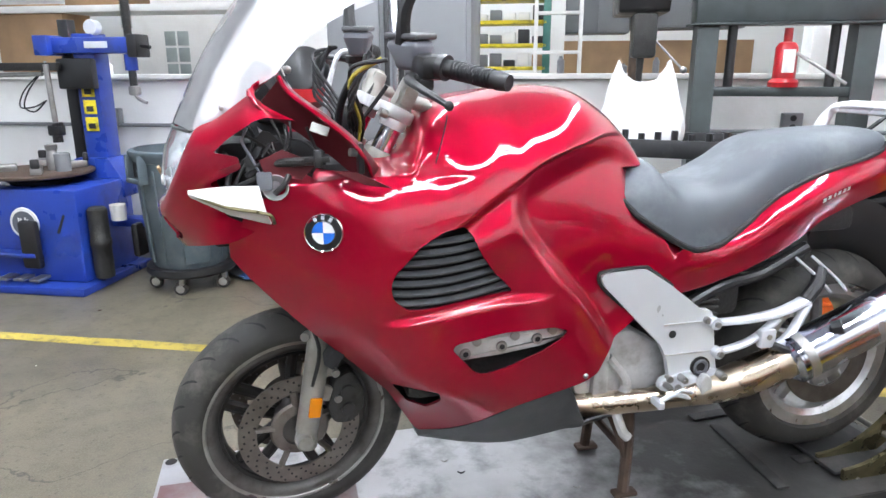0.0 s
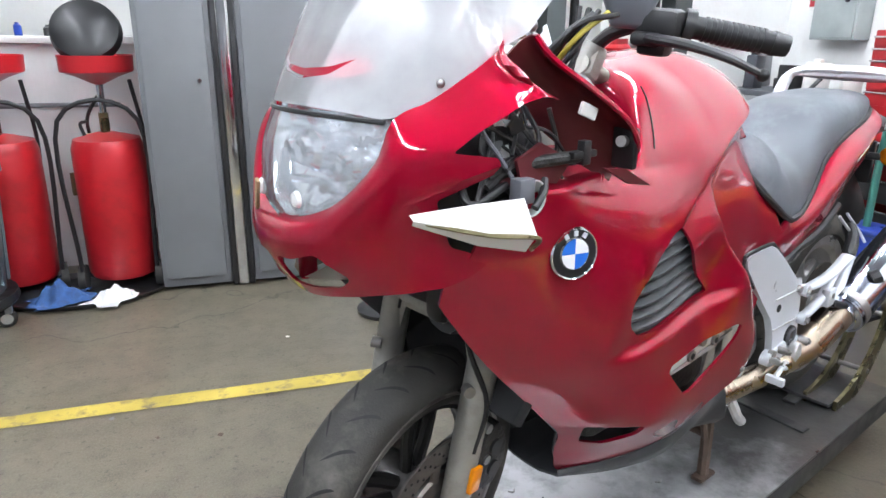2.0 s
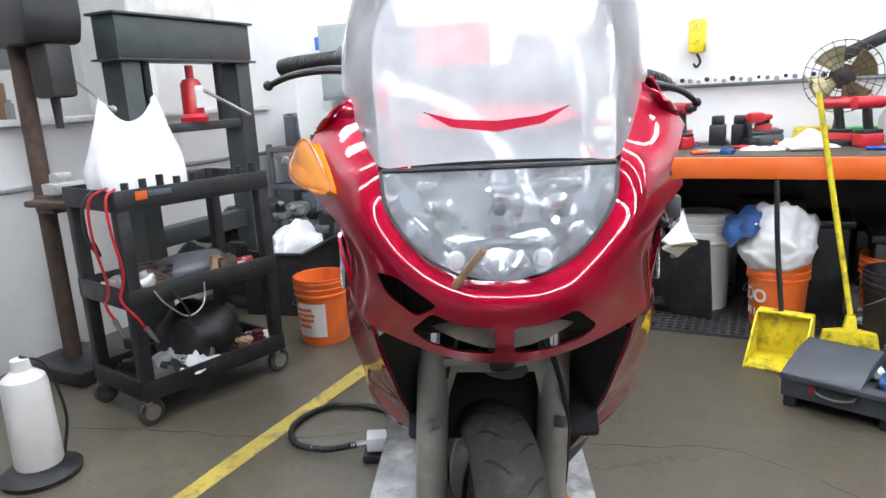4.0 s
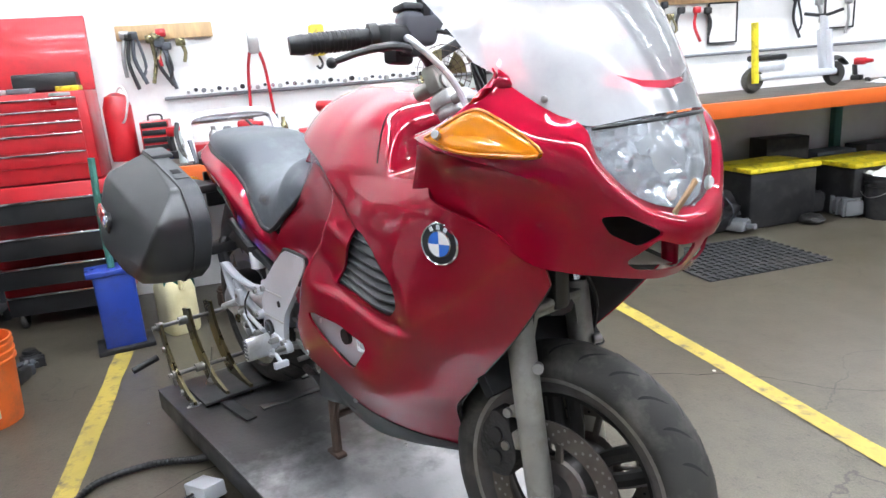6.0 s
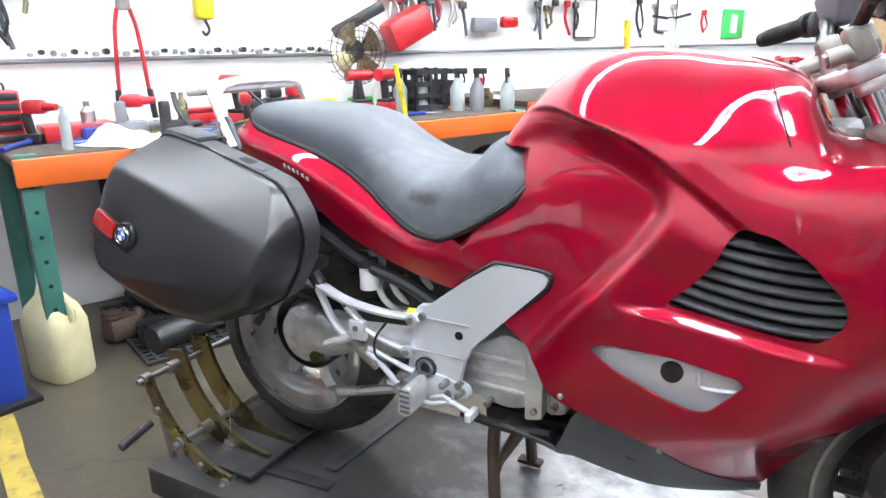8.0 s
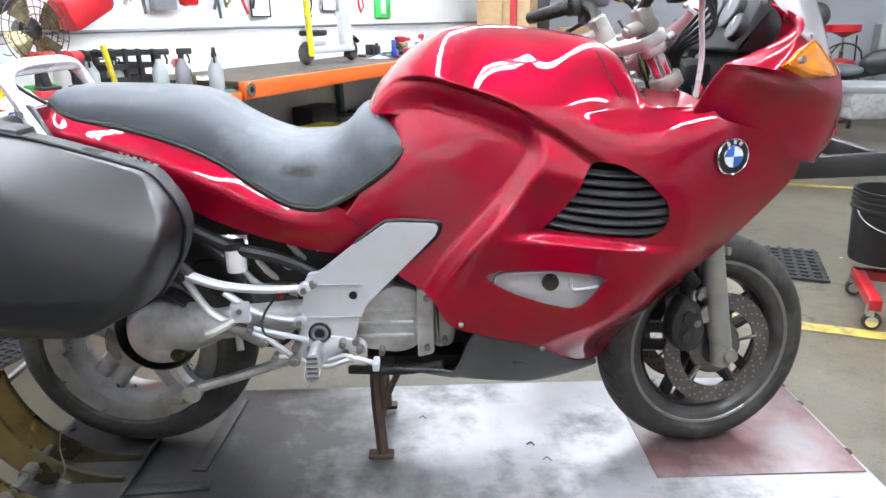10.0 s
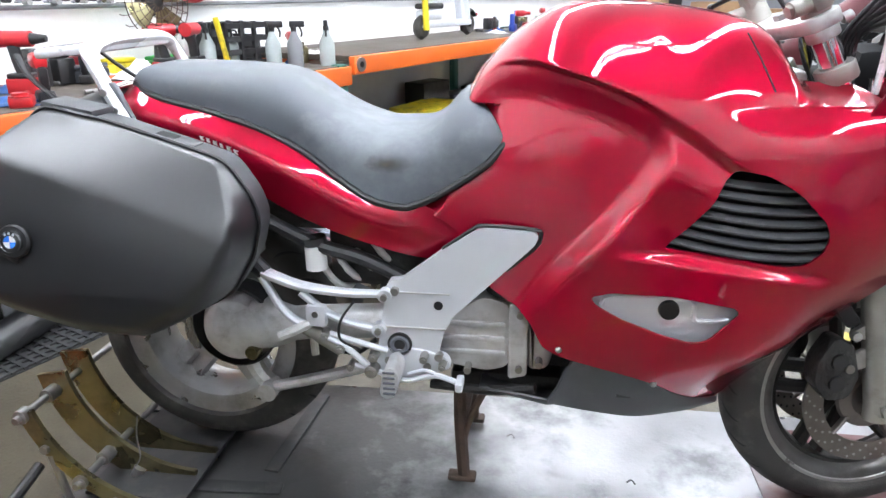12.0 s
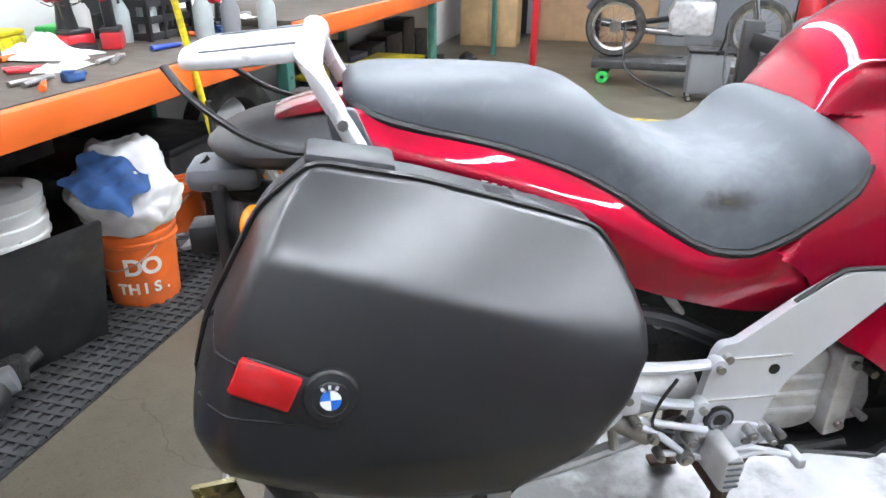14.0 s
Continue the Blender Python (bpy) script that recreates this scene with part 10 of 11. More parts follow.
for k, (u, v, w, h, lidm) in enumerate(((-2.40, 3.50, 0.60, 0.42, YELLOWP), (-2.30, 4.35, 0.60, 0.38, YELLOWP), (-2.5, 1.45, 0.5, 0.45, BLACK), (-2.6, 0.9, 0.4, 0.5, BLACK))):
    t = thing("storage_tote", at(u, v, 0), "black storage tote under the bench", "tote", "storage totes")
    part("tub", box(B(), (0, 0, h / 2), (0.42, w, h), 0.02), CARTB, t)
    part("lid", box(B(), (0, 0, h + 0.02), (0.46, w + 0.04, 0.04), 0.012), lidm, t)
hb = solid("holdall", lump((0.19, 0.36, 0.19), 43, 0.55, 4), CARTB, at(-2.36, 2.86, 0), "slumped black nylon holdall under the bench", "bag")
for y in (-0.16, 0.16):
    part("strap", tube(B(), [(0.17, y, 0.06), (0.19, y + 0.02, 0.18), (0.08, y, 0.285), (-0.08, y, 0.27)], 0.010, 8, 6, 0.4), GREYB, hb, "grey webbing strap")
rnd = random.Random(41)
for k in range(14):
    bm = lump((rnd.uniform(0.06, 0.14), rnd.uniform(0.06, 0.12), rnd.uniform(0.04, 0.09)), 70 + k, 0.4)
    solid("engine_part", bm, rnd.choice((ENGINE, BLACK, CABG, BAGW, CLOTHB, ENGINE)), at(rnd.uniform(-2.6, -2.1), 1.2 + 0.42 * k, 0.012 if k % 2 else 0.0), "oily spare part lying under the bench", "part", "spare parts")

# broom, dustpan and grey tool case on the near side of the bench
br = thing("dust_pan", at(-1.60, 0.77, 0, -14), "yellow lobby dustpan lying open on the floor", "dustpan")
part("pan_floor", box(B(), (0, 0, 0.008), (0.24, 0.24, 0.012), 0.003), YELLOWP, br)
part("pan_back", box(B(), (-0.115, 0, 0.11), (0.012, 0.24, 0.22), 0.003), YELLOWP, br)
for y in (-0.118, 0.118):
    part("pan_side", prism(B(), [(-0.12, 0.0), (0.12, 0.0), (0.10, 0.03), (-0.06, 0.22), (-0.12, 0.22)], "Y", y - 0.005, y + 0.005, 0.002), YELLOWP, br)
part("pan_hood", box(B(), (-0.095, 0, 0.222), (0.06, 0.24, 0.012), 0.003), YELLOWP, br)
part("handle", tube(B(), [(-0.10, -0.02, 0.22), (-0.12, -0.06, 0.55), (-0.12, -0.08, 0.84)], 0.012, 8), BLACKP, br)
bo = thing("broom", at(-1.90, 1.08, 0, 0), "yellow angle broom leaning against the bench", "broom")
bm = B()
prism(bm, [(-0.13, 0.0), (0.13, 0.0), (0.115, 0.085), (0.03, 0.10), (0.02, 0.17), (-0.02, 0.17), (-0.03, 0.10), (-0.115, 0.085)], "X", -0.03, 0.03, 0.006)
part("broom_head", bm, YELLOWP, bo, "worn yellow bristle block")
part("broom_handle", cyl(B(), (0, 0, 0.16), ((-0.03, -0.205, 1.226)), 0.013, n=10), YELLOWP, bo)
gc = thing("grey_tool_case", at(-1.23, 1.02, 0, -19), "dark grey plastic tool case, half open with rags and parts inside", "tool case")
part("body", prism(B(), [(-0.17, 0.0), (-0.12, 0.0), (-0.11, 0.025), (0.10, 0.025), (0.12, 0.045), (0.155, 0.05), (0.165, 0.13), (0.185, 0.132), (0.185, 0.150), (0.12, 0.150), (0.10, 0.10), (-0.12, 0.10), (-0.14, 0.150), (-0.185, 0.150), (-0.18, 0.10)], "Y", -0.205, 0.205, 0.006), GREYB, gc)
part("lid", prism(B(), [(0.178, 0.152), (0.165, 0.165), (-0.02, 0.205), (-0.15, 0.205), (-0.178, 0.152)], "Y", -0.200, 0.085, 0.008), GREYB, gc, "grey lid, closed over one half")
part("end_wall", box(B(), (0, 0.197, 0.125), (0.27, 0.016, 0.05), 0.004), GREYB, gc)
part("back_flap", box(B(), (0, 0, 0), (0.012, 0.13, 0.085), 0.004, Matrix.Translation((-0.165, 0.14, 0.185)) @ Matrix.Rotation(radians(-20), 4, "Y")), GREYB, gc, "raised broken flap")
part("tray", box(B(), (-0.005, 0.14, 0.104), (0.21, 0.10, 0.004), 0.001), VOID, gc, "dark open tray")
part("handle", tube(B(), [(0.165, -0.07, 0.118), (0.200, -0.06, 0.105), (0.203, 0.0, 0.092), (0.200, 0.06, 0.105), (0.165, 0.07, 0.118)], 0.009, 8), BLACKP, gc)
part("latch", box(B(), (0.168, -0.085, 0.105), (0.012, 0.022, 0.04), 0.003), CHESTR, gc)
for y in (-0.17, 0.17):
    part("rubber_foot", box(B(), (0.135, y, 0.0245), (0.03, 0.05, 0.049), 0.006), BLACKP, gc)
solid("blue_rag", lump((0.06, 0.05, 0.04), 311, 0.35), CLOTHB, at(-1.17, 1.16, 0.108), "crumpled blue rag lying in the open tool case", "rag")
solid("paper_scrap", lump((0.035, 0.03, 0.03), 312, 0.35), PAPER, at(-1.29, 1.12, 0.108), "crumpled white paper lying in the open tool case", "paper")
pv = thing("post_vise", at(-1.82, 1.63, 0), "steel vise on a worn rusty steel post with orange paint", "vise")
part("post", box(B(), (0, 0, 0.24), (0.13, 0.13, 0.48), 0.008), POSTM, pv)
part("cap_plate", box(B(), (0, 0, 0.488), (0.15, 0.15, 0.012), 0.003), STEEL, pv)
part("edge_strip", box(B(), (0.0675, -0.05, 0.24), (0.004, 0.028, 0.46), 0.001), ORANGEB, pv, "orange painted edge")
part("screw_stem", cyl(B(), (0, 0, 0.49), (0, 0, 0.62), 0.022, n=14), CHROME, pv)
part("vise_head", box(B(), (0, 0, 0.66), (0.10, 0.14, 0.09), 0.02), ENGINE, pv)
part("vise_spindle", cyl(B(), (0.05, 0, 0.66), (0.17, 0, 0.66), 0.016, n=12), STEEL, pv)

# white pump canister near the front of the bay
pc = thing("pump_canister", at(0.35, -1.70, 0), "white plastic pump canister on a black foot", "canister")
part("foot", ring_stack([(0, 0), (0.135, 0), (0.14, 0.02), (0.085, 0.05), (0, 0.05)]), BLACKP, pc)
part("tank", ring_stack([(0.075, 0.045), (0.082, 0.06), (0.078, 0.36), (0.072, 0.39), (0.035, 0.42), (0.03, 0.46), (0, 0.46)]), WHITEP, pc)
part("tube_line", tube(B(), [(-0.075, 0.04, 0.06), (-0.10, 0.05, 0.22), (-0.06, 0.04, 0.42), (0.0, 0.0, 0.47)], 0.006, 8), BLACKP, pc)

# ---------------------------------------------------------------- far side of the workshop
rs_ = thing("tool_stand", at(1.62, 2.0, 0, 0), "red steel stand with a tool tray, hammers and a black bucket", "tool stand")
bm = B()
box(bm, (0.05, 0, 0.55), (0.05, 0.05, 0.90), 0.004)
box(bm, (0.25, 0.0, 0.12), (0.75, 0.05, 0.05), 0.004)
box(bm, (-0.14, 0, 0.12), (0.12, 0.05, 0.05), 0.004)
box(bm, (-0.18, -0.2, 0.12), (0.05, 0.45, 0.05), 0.004)
part("frame", bm, CHESTR, rs_)
for x, y in ((-0.18, -0.40), (0.6, 0.0), (-0.18, 0.02)):
    caster(rs_, x, y, 0.04, 0.11)
bm = B()
box(bm, (0.20, 0.05, 1.00), (0.70, 0.36, 0.03), 0.006)
box(bm, (0.20, -0.12, 1.02), (0.70, 0.012, 0.05), 0.003)
part("tray", bm, CABG, rs_)
for x, m_ in ((-0.17, BLACK), (-0.11, CHESTR)):
    bm = B()
    cyl(bm, (x, -0.10, 1.02), (x + 0.03, -0.12, 0.66), 0.013, 0.016, 10)
    hm = part("hammer_handle", bm, m_, rs_)
    bm = B()
    cyl(bm, (x - 0.05, -0.10, 1.05), (x + 0.06, -0.10, 1.09), 0.032, n=14)
    part("hammer_head", bm, CHESTR if m_ is CHESTR else STEEL, hm)
bucket("bucket", at(1.52, 2.0, 0.20, 0), BLACKP, "black bucket hung on the red stand", "buckets", 0.34, 0.155)
bt = thing("parts_tub", at(1.95, 2.15, 1.02), "round black tub in the tool tray", "tub")
part("tub", ring_stack([(0, 0), (0.16, 0), (0.19, 0.14), (0.20, 0.14), (0.20, 0.155), (0.18, 0.155), (0.155, 0.01), (0, 0.01)]), BLACK, bt)


def other_bike(m, label):
    t = thing("parked_motorcycle", m, label, "motorcycle", "other motorcycles")
    for x in (-0.70, 0.70):
        part("tyre", lathe(B(), [(0.24, -0.05), (0.29, -0.055), (0.31, 0), (0.29, 0.055), (0.24, 0.05)], 36, "Y", (x, 0, 0.31), True), RUBBER, t)
        wheel = part("wheel", lathe(B(), [(0.215, -0.035), (0.24, -0.04), (0.24, 0.04), (0.215, 0.035)], 36, "Y", (x, 0, 0.31), True), CHROME, t)
        part("hub", cyl(B(), (x, -0.07, 0.31), (x, 0.07, 0.31), 0.06, n=20), CHROME, wheel)
        for k in range(18):
            a = 2 * math.pi * k / 18
            part("spoke", cyl(B(), (x + 0.03 * math.cos(a + 0.6), 0.02, 0.31 + 0.03 * math.sin(a + 0.6)), (x + 0.22 * math.cos(a), 0, 0.31 + 0.22 * math.sin(a)), 0.003, n=5), CHROME, wheel)
    bm = B()
    box(bm, (0.05, 0, 0.42), (0.42, 0.30, 0.34), 0.05)
    cyl(bm, (-0.05, -0.16, 0.45), (-0.05, 0.16, 0.45), 0.13, n=20)
    part("engine", bm, CASTAL, t)
    bm = B()
    tube(bm, [(0.60, 0, 0.90), (0.35, 0, 0.78), (-0.05, 0, 0.70), (-0.40, 0, 0.66)], 0.03, 10)
    tube(bm, [(-0.70, 0.1, 0.31), (-0.35, 0.12, 0.36), (-0.1, 0.12, 0.40)], 0.03, 10)
    part("frame", bm, BLACK, t)
    for s in (1, -1):
        part("fork_leg", cyl(B(), (0.70, s * 0.09, 0.31), (0.52, s * 0.09, 0.98), 0.026, n=12), CHROME, t)
    part("fuel_tank", lump((0.26, 0.15, 0.14), 33, 0.1), BLACK, t).location = (0.20, 0, 0.72)
    part("saddle", lump((0.28, 0.13, 0.07), 35, 0.1), VINYL, t).location = (-0.28, 0, 0.70)
    part("handlebar", tube(B(), [(0.42, -0.36, 1.08), (0.50, -0.15, 1.06), (0.52, 0, 1.0), (0.50, 0.15, 1.06), (0.42, 0.36, 1.08)], 0.012, 8), CHROME, t)
    part("mudguard", tube(B(), [(-1.0, 0, 0.48), (-0.85, 0, 0.64), (-0.62, 0, 0.66)], 0.075, 12, 5, 0.3), CABG, t)
    part("silencer", tube(B(), [(0.0, 0.17, 0.25), (-0.4, 0.18, 0.27), (-0.85, 0.19, 0.33)], 0.045, 14), CHROME, t)
    return t


def small_lift(u, v, turn, wheel_m):
    t = thing("motorcycle_lift", at(u, v, 0, turn), "black steel lift table with green casters", "lift table", "far lifts")
    part("deck", box(B(), (0, 0, 0.20), (2.2, 0.66, 0.07), 0.006), DECKS, t)
    part("deck_sheet", box(B(), (0, 0, 0.238), (2.18, 0.64, 0.006), 0.002), DECKM, t)
    for x in (-0.98, 0.98):
        for y in (-0.28, 0.28):
            part("caster", lathe(B(), [(0.02, -0.025), (0.06, -0.025), (0.07, 0), (0.06, 0.025), (0.02, 0.025)], 18, "Y", (x, y, 0.07)), wheel_m, t)
            part("leg", box(B(), (x, y, 0.13), (0.04, 0.04, 0.10), 0.004), BLACK, t)
    return t


small_lift(0.45, 6.3, 0, GREENP)
other_bike(at(0.25, 6.3, 0.241, 0), "stripped silver motorcycle parked on the far lift")
other_bike(at(2.2, 6.9, 0.0, 20), "dark motorcycle parked at the far end of the workshop")
other_bike(at(2.9, 4.0, 0.0, 95), "dark motorcycle standing beside the tool stand")
wb = thing("waste_bin", at(0.43, 5.45, 0), "grey and black wheeled waste bin on the floor", "waste bin")
part("bin", box(B(), (0, 0, 0.26), (0.36, 0.28, 0.38), 0.03), CABG, wb)
part("lid", box(B(), (0, 0, 0.465), (0.40, 0.32, 0.03), 0.01), BLACK, wb)
for x in (-0.14, 0.14):
    for y in (-0.10, 0.10):
        caster(wb, x, y, 0.03, 0.08)
bm = B()
tube(bm, [(-0.35, 6.0, 0.62), (-0.30, 5.8, 0.2), (0.1, 5.6, 0.02), (0.3, 5.5, 0.03), (0.5, 5.3, 0.5), (0.52, 5.2, 0.75), (0.5, 4.9, 0.35), (0.55, 4.6, 0.015)], 0.012, 8)
solid("air_hose", bm, BLACKP, RM, "black air hose trailing across the floor", "hose")
rp = thing("red_crane_post", at(-1.15, 5.1, 0), "red steel crane post with a foot bar", "crane")
part("post", box(B(), (0, 0, 1.0), (0.06, 0.06, 2.0), 0.005), CHESTR, rp)
part("foot_bar", box(B(), (0.05, 0.1, 0.06), (0.7, 0.06, 0.06), 0.005), CHESTR, rp)
for u, v in ((1.80, 8.0), (2.12, 8.0)):
    oil_drain(u, v, 180, u < 2)
for k, (u, v, h, m_) in enumerate(((-2.2, 8.6, 1.6, WOODL), (-1.2, 9.5, 1.2, BROWNB), (-0.3, 9.6, 1.1, BROWNB), (0.5, 9.5, 1.3, CABG), (3.1, 9.3, 1.2, CABG), (4.2, 8.8, 1.5, CHESTR))):
    t = thing("storage_cabinet", at(u, v, 0), "far storage cabinet by the grey wall", "cabinet", "far cabinets")
    part("body", box(B(), (0, 0, h / 2), (0.8, 0.45, h), 0.01), m_, t)
    for s in (-1, 1):
        part("door", box(B(), (s * 0.2, -0.232, h / 2), (0.38, 0.016, h - 0.06), 0.004), m_, t)
blk = thing("door_1", at(-2.35, V1 - 0.02, 0), "black door in the far wall", "door", kind="structure")
part("leaf", box(B(), (0, 0, 1.05), (0.95, 0.05, 2.1), 0.005), BLACK, blk)
# steel arms of a vehicle lift behind the front wheel
va = thing("vehicle_lift_arm", at(1.0, 3.2, 0), "black steel lift arms stretching across the floor", "lift arm")
part("arm", box(B(), (0, 0, 0), (0.10, 1.6, 0.10), 0.006, pose(0.15, 0.0, 0.62, 12, 0, 62)), BLACK, va)
part("arm", box(B(), (0, 0, 0), (0.10, 1.5, 0.12), 0.006, pose(0.10, -0.4, 0.45, -12, 0, 58)), BLACK, va)
part("post", box(B(), (-0.55, 0.4, 0.45), (0.12, 0.12, 0.9), 0.006), BLACK, va)
tk = thing("truck_ramp", at(1.9, 4.6, 0), "grey checker-plate bench in the far bay", "bench")
part("top", box(B(), (0, 0, 0.78), (1.6, 0.6, 0.05), 0.006), CABG, tk)
for x in (-0.7, 0.7):
    for y in (-0.22, 0.22):
        part("leg", box(B(), (x, y, 0.38), (0.06, 0.06, 0.76), 0.004), BLACK, tk)


# ---------------------------------------------------------------- more clutter, each piece a thing
def casting(m, seed, scale, material, label, group):
    """A small machined part: a body with bosses, a flange and a stub."""
    rnd = random.Random(seed)
    bm = B()
    a, b, c = scale * rnd.uniform(0.7, 1.3), scale * rnd.uniform(0.5, 0.9), scale * rnd.uniform(0.35, 0.7)
    box(bm, (0, 0, c / 2), (a, b, c), c * 0.25)
    cyl(bm, (a * 0.1, 0, c * 0.3), (a * 0.75, rnd.uniform(-0.2, 0.2) * b, c * rnd.uniform(0.4, 1.1)), c * 0.32, c * 0.26, 14)
    cyl(bm, (-a * 0.2, 0, c * 0.5), (-a * 0.2, 0, c * rnd.uniform(1.1, 1.5)), b * 0.36, n=16)
    cyl(bm, (-a * 0.2, 0, c * 1.0), (-a * 0.2, 0, c * 1.08), b * 0.46, n=16)
    for k in range(3):
        cyl(bm, (a * (0.38 - 0.35 * k), b * 0.42, 0), (a * (0.38 - 0.35 * k), b * 0.42, c * 1.06), c * 0.14, n=8)
    return solid("machine_part", bm, material, m, label, "machine part", group)


def hose_coil(m, r, turns, thick, material, label):
    bm = B()
    pts = []
    rnd = random.Random(int(r * 999))
    for k in range(turns * 16):
        a = 2 * math.pi * k / 16
        rr = r * (0.86 + 0.14 * math.sin(k * 0.37)) + 0.01 * math.sin(k * 1.7)
        pts.append((rr * math.cos(a), rr * math.sin(a) * 0.8, thick + thick * 1.5 * k / 16 * 0.8))
    tube(bm, pts, thick, 8, 2)
    return solid("hose_coil", bm, material, m, label, "hose", "hose coils")


rnd = random.Random(77)
for k in range(16):
    x, y = rnd.uniform(0.08, 0.64), rnd.uniform(0.07, 0.38)
    casting(M0 @ pose(x, y, 0.545 if k % 2 else 0.145, 0, 0, rnd.uniform(0, 180)), 300 + k, rnd.uniform(0.06, 0.13), rnd.choice((ENGINE, ENGINE, BLACKP, CASTAL, STEEL, RUST, DARKRED)), "greasy machine part among others on the cart", "cart machine parts")
for k in range(7):
    casting(M0 @ pose(0.06 + 0.10 * k, rnd.uniform(0.05, 0.10), 0.950, 0, 0, rnd.uniform(0, 180)), 400 + k, rnd.uniform(0.03, 0.06), rnd.choice((BLACK, STEEL, ENGINE)), "small fitting in the cart's top tray", "cart tray fittings")
for k in range(14):
    x, y = rnd.uniform(0.10, 0.62), rnd.uniform(0.06, 0.20)
    casting(M0 @ pose(x, y, (0.545, 0.145)[k % 2] + 0.03, rnd.uniform(-20, 20), rnd.uniform(-20, 20), rnd.uniform(0, 180)), 900 + k, rnd.uniform(0.07, 0.12), rnd.choice((ENGINE, BLACKP, CARTB, CASTAL, RUST, BROWNB)), "greasy machine part among others on the cart", "cart machine parts")
for k, (x, y, z, m_) in enumerate(((0.16, 0.10, 0.56, CLOTHB), (0.30, 0.09, 0.16, BAGW), (0.58, 0.12, 0.56, PAPER), (0.20, 0.14, 0.16, CARTB), (0.56, 0.11, 0.16, CARTB))):
    solid("rag", cloth((0.10, 0.06), 40 + k, 0.07), m_, M0 @ pose(x, y, z, 0, 0, 35 * k), "crumpled dirty rag between parts on the cart", "rag", "rags")
bm = B()
tube(bm, [(0.10, -0.01, 0.58), (0.13, -0.03, 0.52), (0.22, -0.03, 0.44), (0.30, -0.03, 0.47), (0.33, -0.01, 0.56)], 0.004, 6)
solid("loose_wire", bm, STEEL, M0, "thin grey wire drooping from the cart shelf", "wire", "cart wires")
bm = B()
tube(bm, [(0.18, -0.01, 0.56), (0.22, -0.03, 0.47), (0.24, -0.03, 0.40), (0.27, -0.03, 0.385)], 0.005, 6)
solid("loose_wire", bm, BLACKP, M0, "black wire drooping from the cart shelf", "wire", "cart wires")

# crowded floor beside the steel shelf
for k in range(22):
    u, v = rnd.uniform(-2.2, -1.62), rnd.uniform(-2.65, -2.38)
    casting(at(u, v, 0.30 + 0.05 * (k % 5), rnd.uniform(0, 180)) if k % 3 else at(u + 0.1, v + 0.9, 0, rnd.uniform(0, 180)), 500 + k, rnd.uniform(0.07, 0.15), rnd.choice((ENGINE, BLACK, BLACK, CABG, GREYB, PAPER)), "worn machine part in the heap by the shelf", "shelf machine parts")
for k in range(34):
    casting(at(rnd.uniform(-2.25, -1.55), rnd.uniform(-2.66, -2.30), 0.28 + 0.34 * (k % 7) / 7, rnd.uniform(0, 180)), 1300 + k, rnd.uniform(0.12, 0.22), rnd.choice((BLACK, ENGINE, BLACK, GREYB, CABG, CARTB)), "worn black machine part in the heap by the shelf", "shelf machine parts")
heap = B()
box(heap, (0, 0, 0.15), (0.72, 0.36, 0.30), 0.02)
solid("parts_bin", heap, CARTB, at(-1.92, -2.52, 0), "black bin heaped with worn parts by the shelf", "bin")

# under the bench
bucket("bucket", at(-2.02, 1.28, 0, 0), CARTB, "black bucket under the bench edge", "buckets", 0.38, 0.15)
bucket("bucket", at(-2.38, 1.30, 0, 0), BUCKO, "orange bucket pushed under the bench", "buckets", 0.37, 0.15)
hose_coil(at(-2.02, 1.66, 0.012), 0.17, 5, 0.010, CHESTR, "red air hose coiled on the mat")
casting(at(-1.86, 1.50, 0.012, 40), 611, 0.16, CASTAL, "silver grinder lying on the mat", "floor machine parts")
for k in range(46):
    v = -0.55 + 0.15 * k + rnd.uniform(-0.05, 0.05)
    u = rnd.uniform(-2.72, -2.15)
    if 0.45 < v < 1.05:
        u = -2.58  # behind the orange bucket
    col = rnd.choice((ENGINE, BLACK, CARTB, GREYB, BLACK, RUST, CABG, BLACK))
    casting(at(u, v, 0.014, rnd.uniform(0, 180)), 700 + k, rnd.uniform(0.12, 0.26), col, "dusty machine part stored under the bench", "stored machine parts")
for k in range(9):
    v = (0.05 + 0.66 * k) if k < 3 else 3.9 + 0.5 * (k - 3)
    bm = B()
    w, h = rnd.uniform(0.3, 0.5), rnd.uniform(0.35, 0.62)
    box(bm, (0, 0, h / 2), (0.22, w, h), 0.01)
    solid("storage_box", bm, rnd.choice((BLACK, CARTB, GREYB, CARTB)), at(-2.70, v, 0, rnd.uniform(-6, 6)), "dark storage box against the wall under the bench", "box", "stored boxes")
bucket("bucket", at(-2.0, 4.25, 0, 0), CARTB, "black bucket with a pale rag beside the bench", "buckets", 0.34, 0.14)
solid("rag", cloth((0.15, 0.13), 31, 0.10), BAGW, at(-2.0, 4.25, 0.33), "pale rag heaped in the black bucket", "rag", "rags")
solid("rag", cloth((0.16, 0.12), 33, 0.12), CLOTHB, at(-2.05, 4.62, 0.30), "blue rag on the stored tote", "rag", "rags")

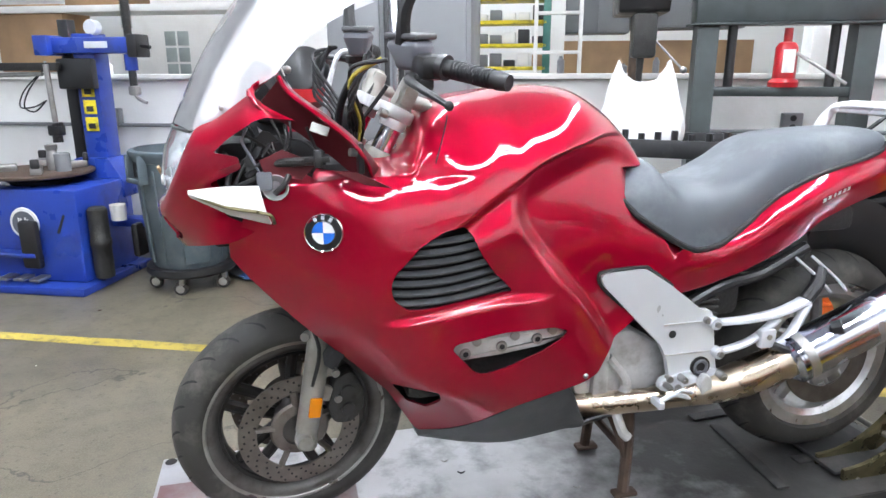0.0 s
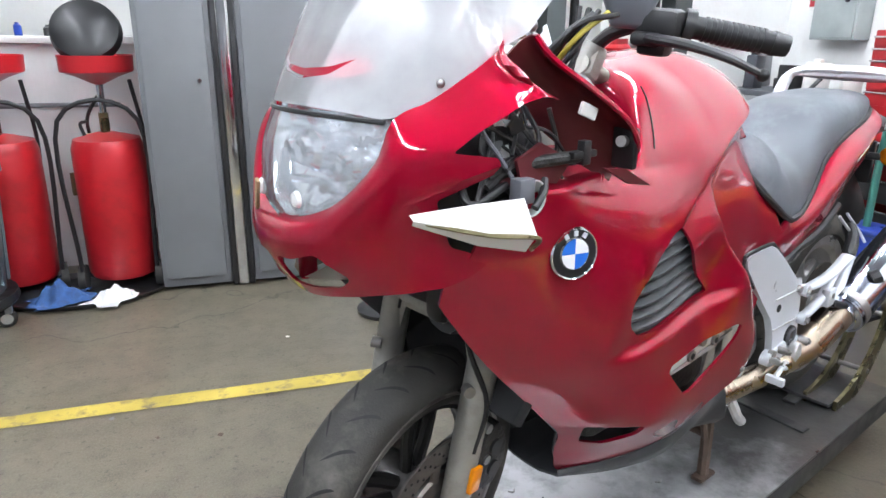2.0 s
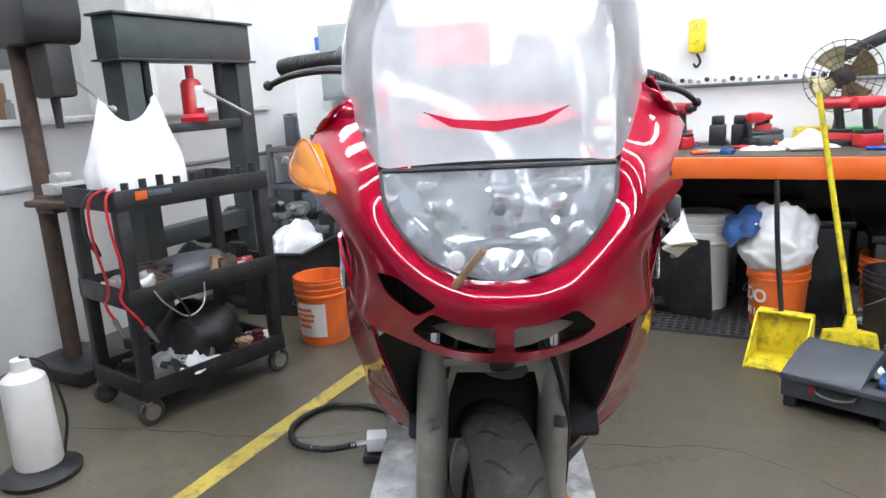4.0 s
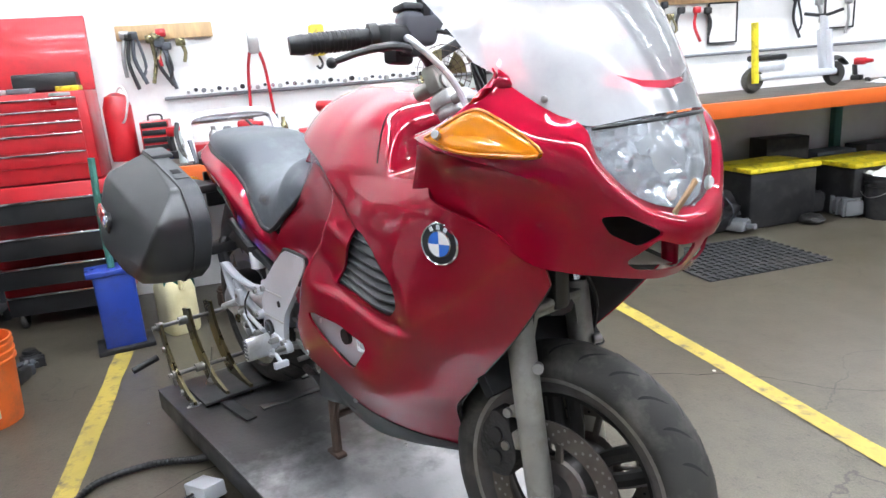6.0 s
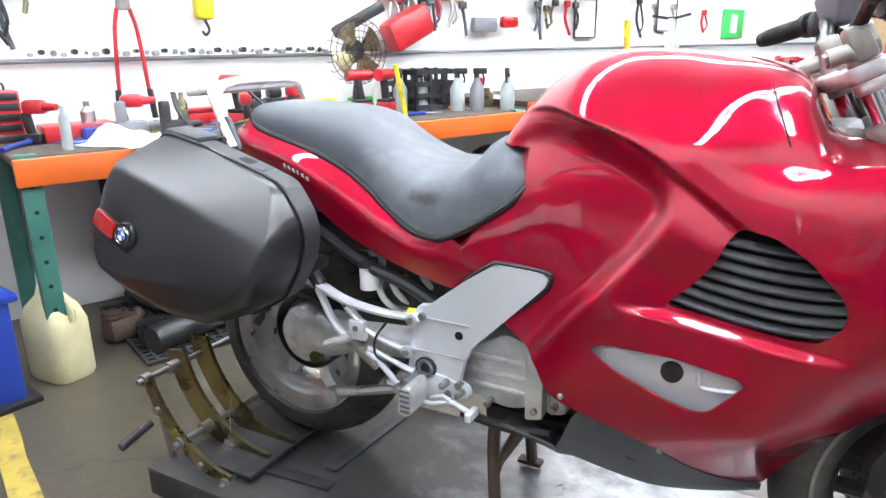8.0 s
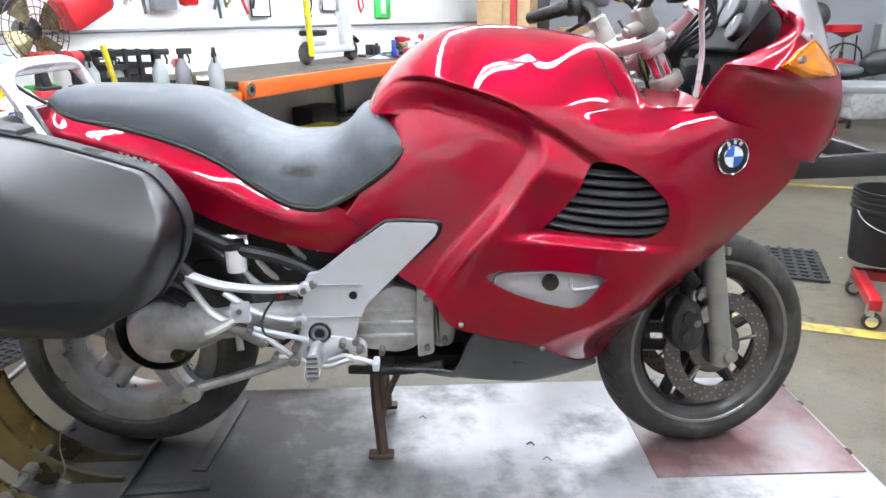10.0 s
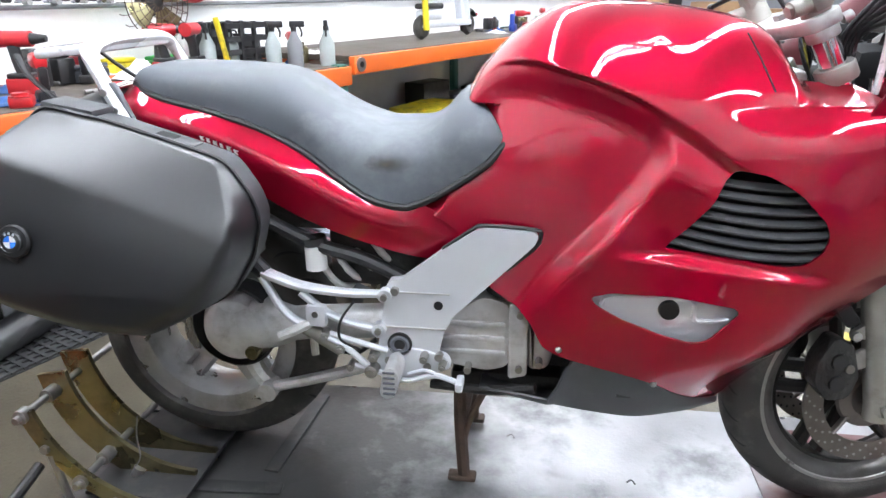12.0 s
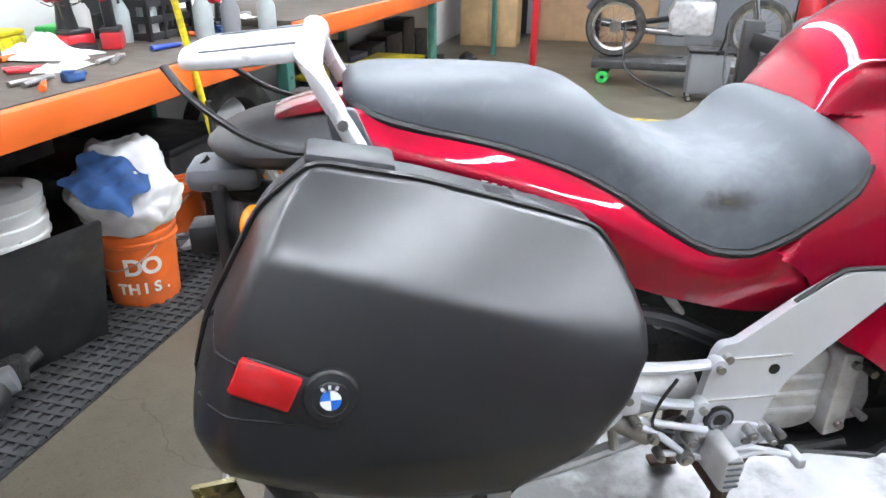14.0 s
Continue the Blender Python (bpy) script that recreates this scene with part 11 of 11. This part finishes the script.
# more on the bench top
for k in range(70):
    v = -0.80 + 0.105 * k + rnd.uniform(-0.04, 0.04)
    u = rnd.uniform(-2.78, -2.02)
    if abs(v - 1.0) < 0.16 or (1.25 < v < 1.8 and u < -2.3) or 1.95 < v < 4.4:
        continue
    m_ = at(u, v, bench_z(v), rnd.uniform(0, 180))
    col = rnd.choice((CHESTR, CHESTR, BLACK, BLACK, ENGINE, STEEL, GREYB, PAPER, CLOTHB, CASTAL))
    kind = k % 4
    if kind == 0:
        casting(m_, 900 + k, rnd.uniform(0.05, 0.11), col, "small machine part lying on the bench", "bench machine parts")
    elif kind == 1:
        t = thing("battery_drill", m_, "cordless drill with a red body, lying on the bench", "drill", "bench battery drills")
        part("body", cyl(box(B(), (0.0, 0, 0.155), (0.10, 0.055, 0.06), 0.018), (0.04, 0, 0.155), (0.105, 0, 0.155), 0.021, 0.014, 14), CHESTR, t)
        part("grip", box(B(), (-0.03, 0, 0.085), (0.036, 0.034, 0.11), 0.012, Matrix.Rotation(radians(-8), 4, "Y")), BLACK, t)
        part("battery", box(B(), (-0.02, 0, 0.022), (0.085, 0.06, 0.044), 0.010), BLACK if k % 8 else CHESTR, t)
    elif kind == 2:
        solid("rag", cloth((rnd.uniform(0.06, 0.12), rnd.uniform(0.05, 0.09)), 60 + k, 0.04), rnd.choice((BAGW, CLOTHB, PAPER, BLACK)), m_, "crumpled shop rag on the bench", "rag", "rags")
    else:
        bm = B()
        l = rnd.uniform(0.10, 0.22)
        tube(bm, [(-l / 2, 0, 0.010), (0, 0, 0.011), (l * 0.2, 0, 0.010)], lambda t: 0.012 - 0.003 * t, 8)
        t = thing("screwdriver", m_, "screwdriver with a coloured handle lying on the bench", "screwdriver", "bench screwdrivers")
        part("handle", bm, rnd.choice((CHESTR, BLACK, ORANGEB, BLUEP)), t)
        part("shaft", cyl(B(), (l * 0.2, 0, 0.010), (l * 0.75, 0, 0.008), 0.004, n=8), STEEL, t)

# a long settlement crack across the bay
crack = smoothpath([(0.10, -2.05, 0), (0.00, -1.75, 0), (-0.07, -1.53, 0), (-0.16, -1.11, 0), (-0.27, -0.84, 0), (-0.44, -0.60, 0), (-0.52, -0.15, 0), (-0.61, 0.28, 0), (-0.68, 0.46, 0), (-0.70, 0.65, 0), (-0.62, 0.85, 0), (-0.50, 1.08, 0), (-0.40, 1.30, 0), (-0.30, 1.50, 0), (-0.17, 1.66, 0), (0.02, 1.84, 0), (0.20, 2.30, 0)], 14)
bm = B()
rows = []
for k, p in enumerate(crack):
    q = p + Vector((0.014 * noise.noise(p * 9), 0.014 * noise.noise(p * 9 + Vector((5, 0, 0))), 0)) + Vector((0.006 * noise.noise(p * 40), 0, 0))
    w = 0.0012 + 0.0032 * abs(noise.noise(p * 6 + Vector((0, 9, 0))))
    rows.append([(q.x - w, q.y, 0.0012), (q.x + w, q.y, 0.0012)])
grid(bm, rows)
solid("floor_crack", bm, VOID, RM, "dark hairline crack wandering across the concrete floor", "crack", kind="structure", smooth=0)

# small litter on the floor
for k in range(40):
    bm = B()
    s_ = rnd.uniform(0.004, 0.012)
    a = rnd.uniform(0, 6.28)
    prism(bm, [(s_ * math.cos(a + q) * rnd.uniform(0.6, 1.3), s_ * math.sin(a + q) * rnd.uniform(0.6, 1.3)) for q in (0, 1.2, 2.6, 3.8, 5.1)], "Z", 0.0, 0.002)
    solid("litter", bm, rnd.choice((PAPER, BLACK, RUST, CABG)), at(rnd.uniform(-1.6, 3.2), rnd.choice((rnd.uniform(-1.6, -0.7), rnd.uniform(0.9, 3.0))), 0.0), "tiny scrap lying on the concrete floor", "scrap", "floor litter", smooth=0)
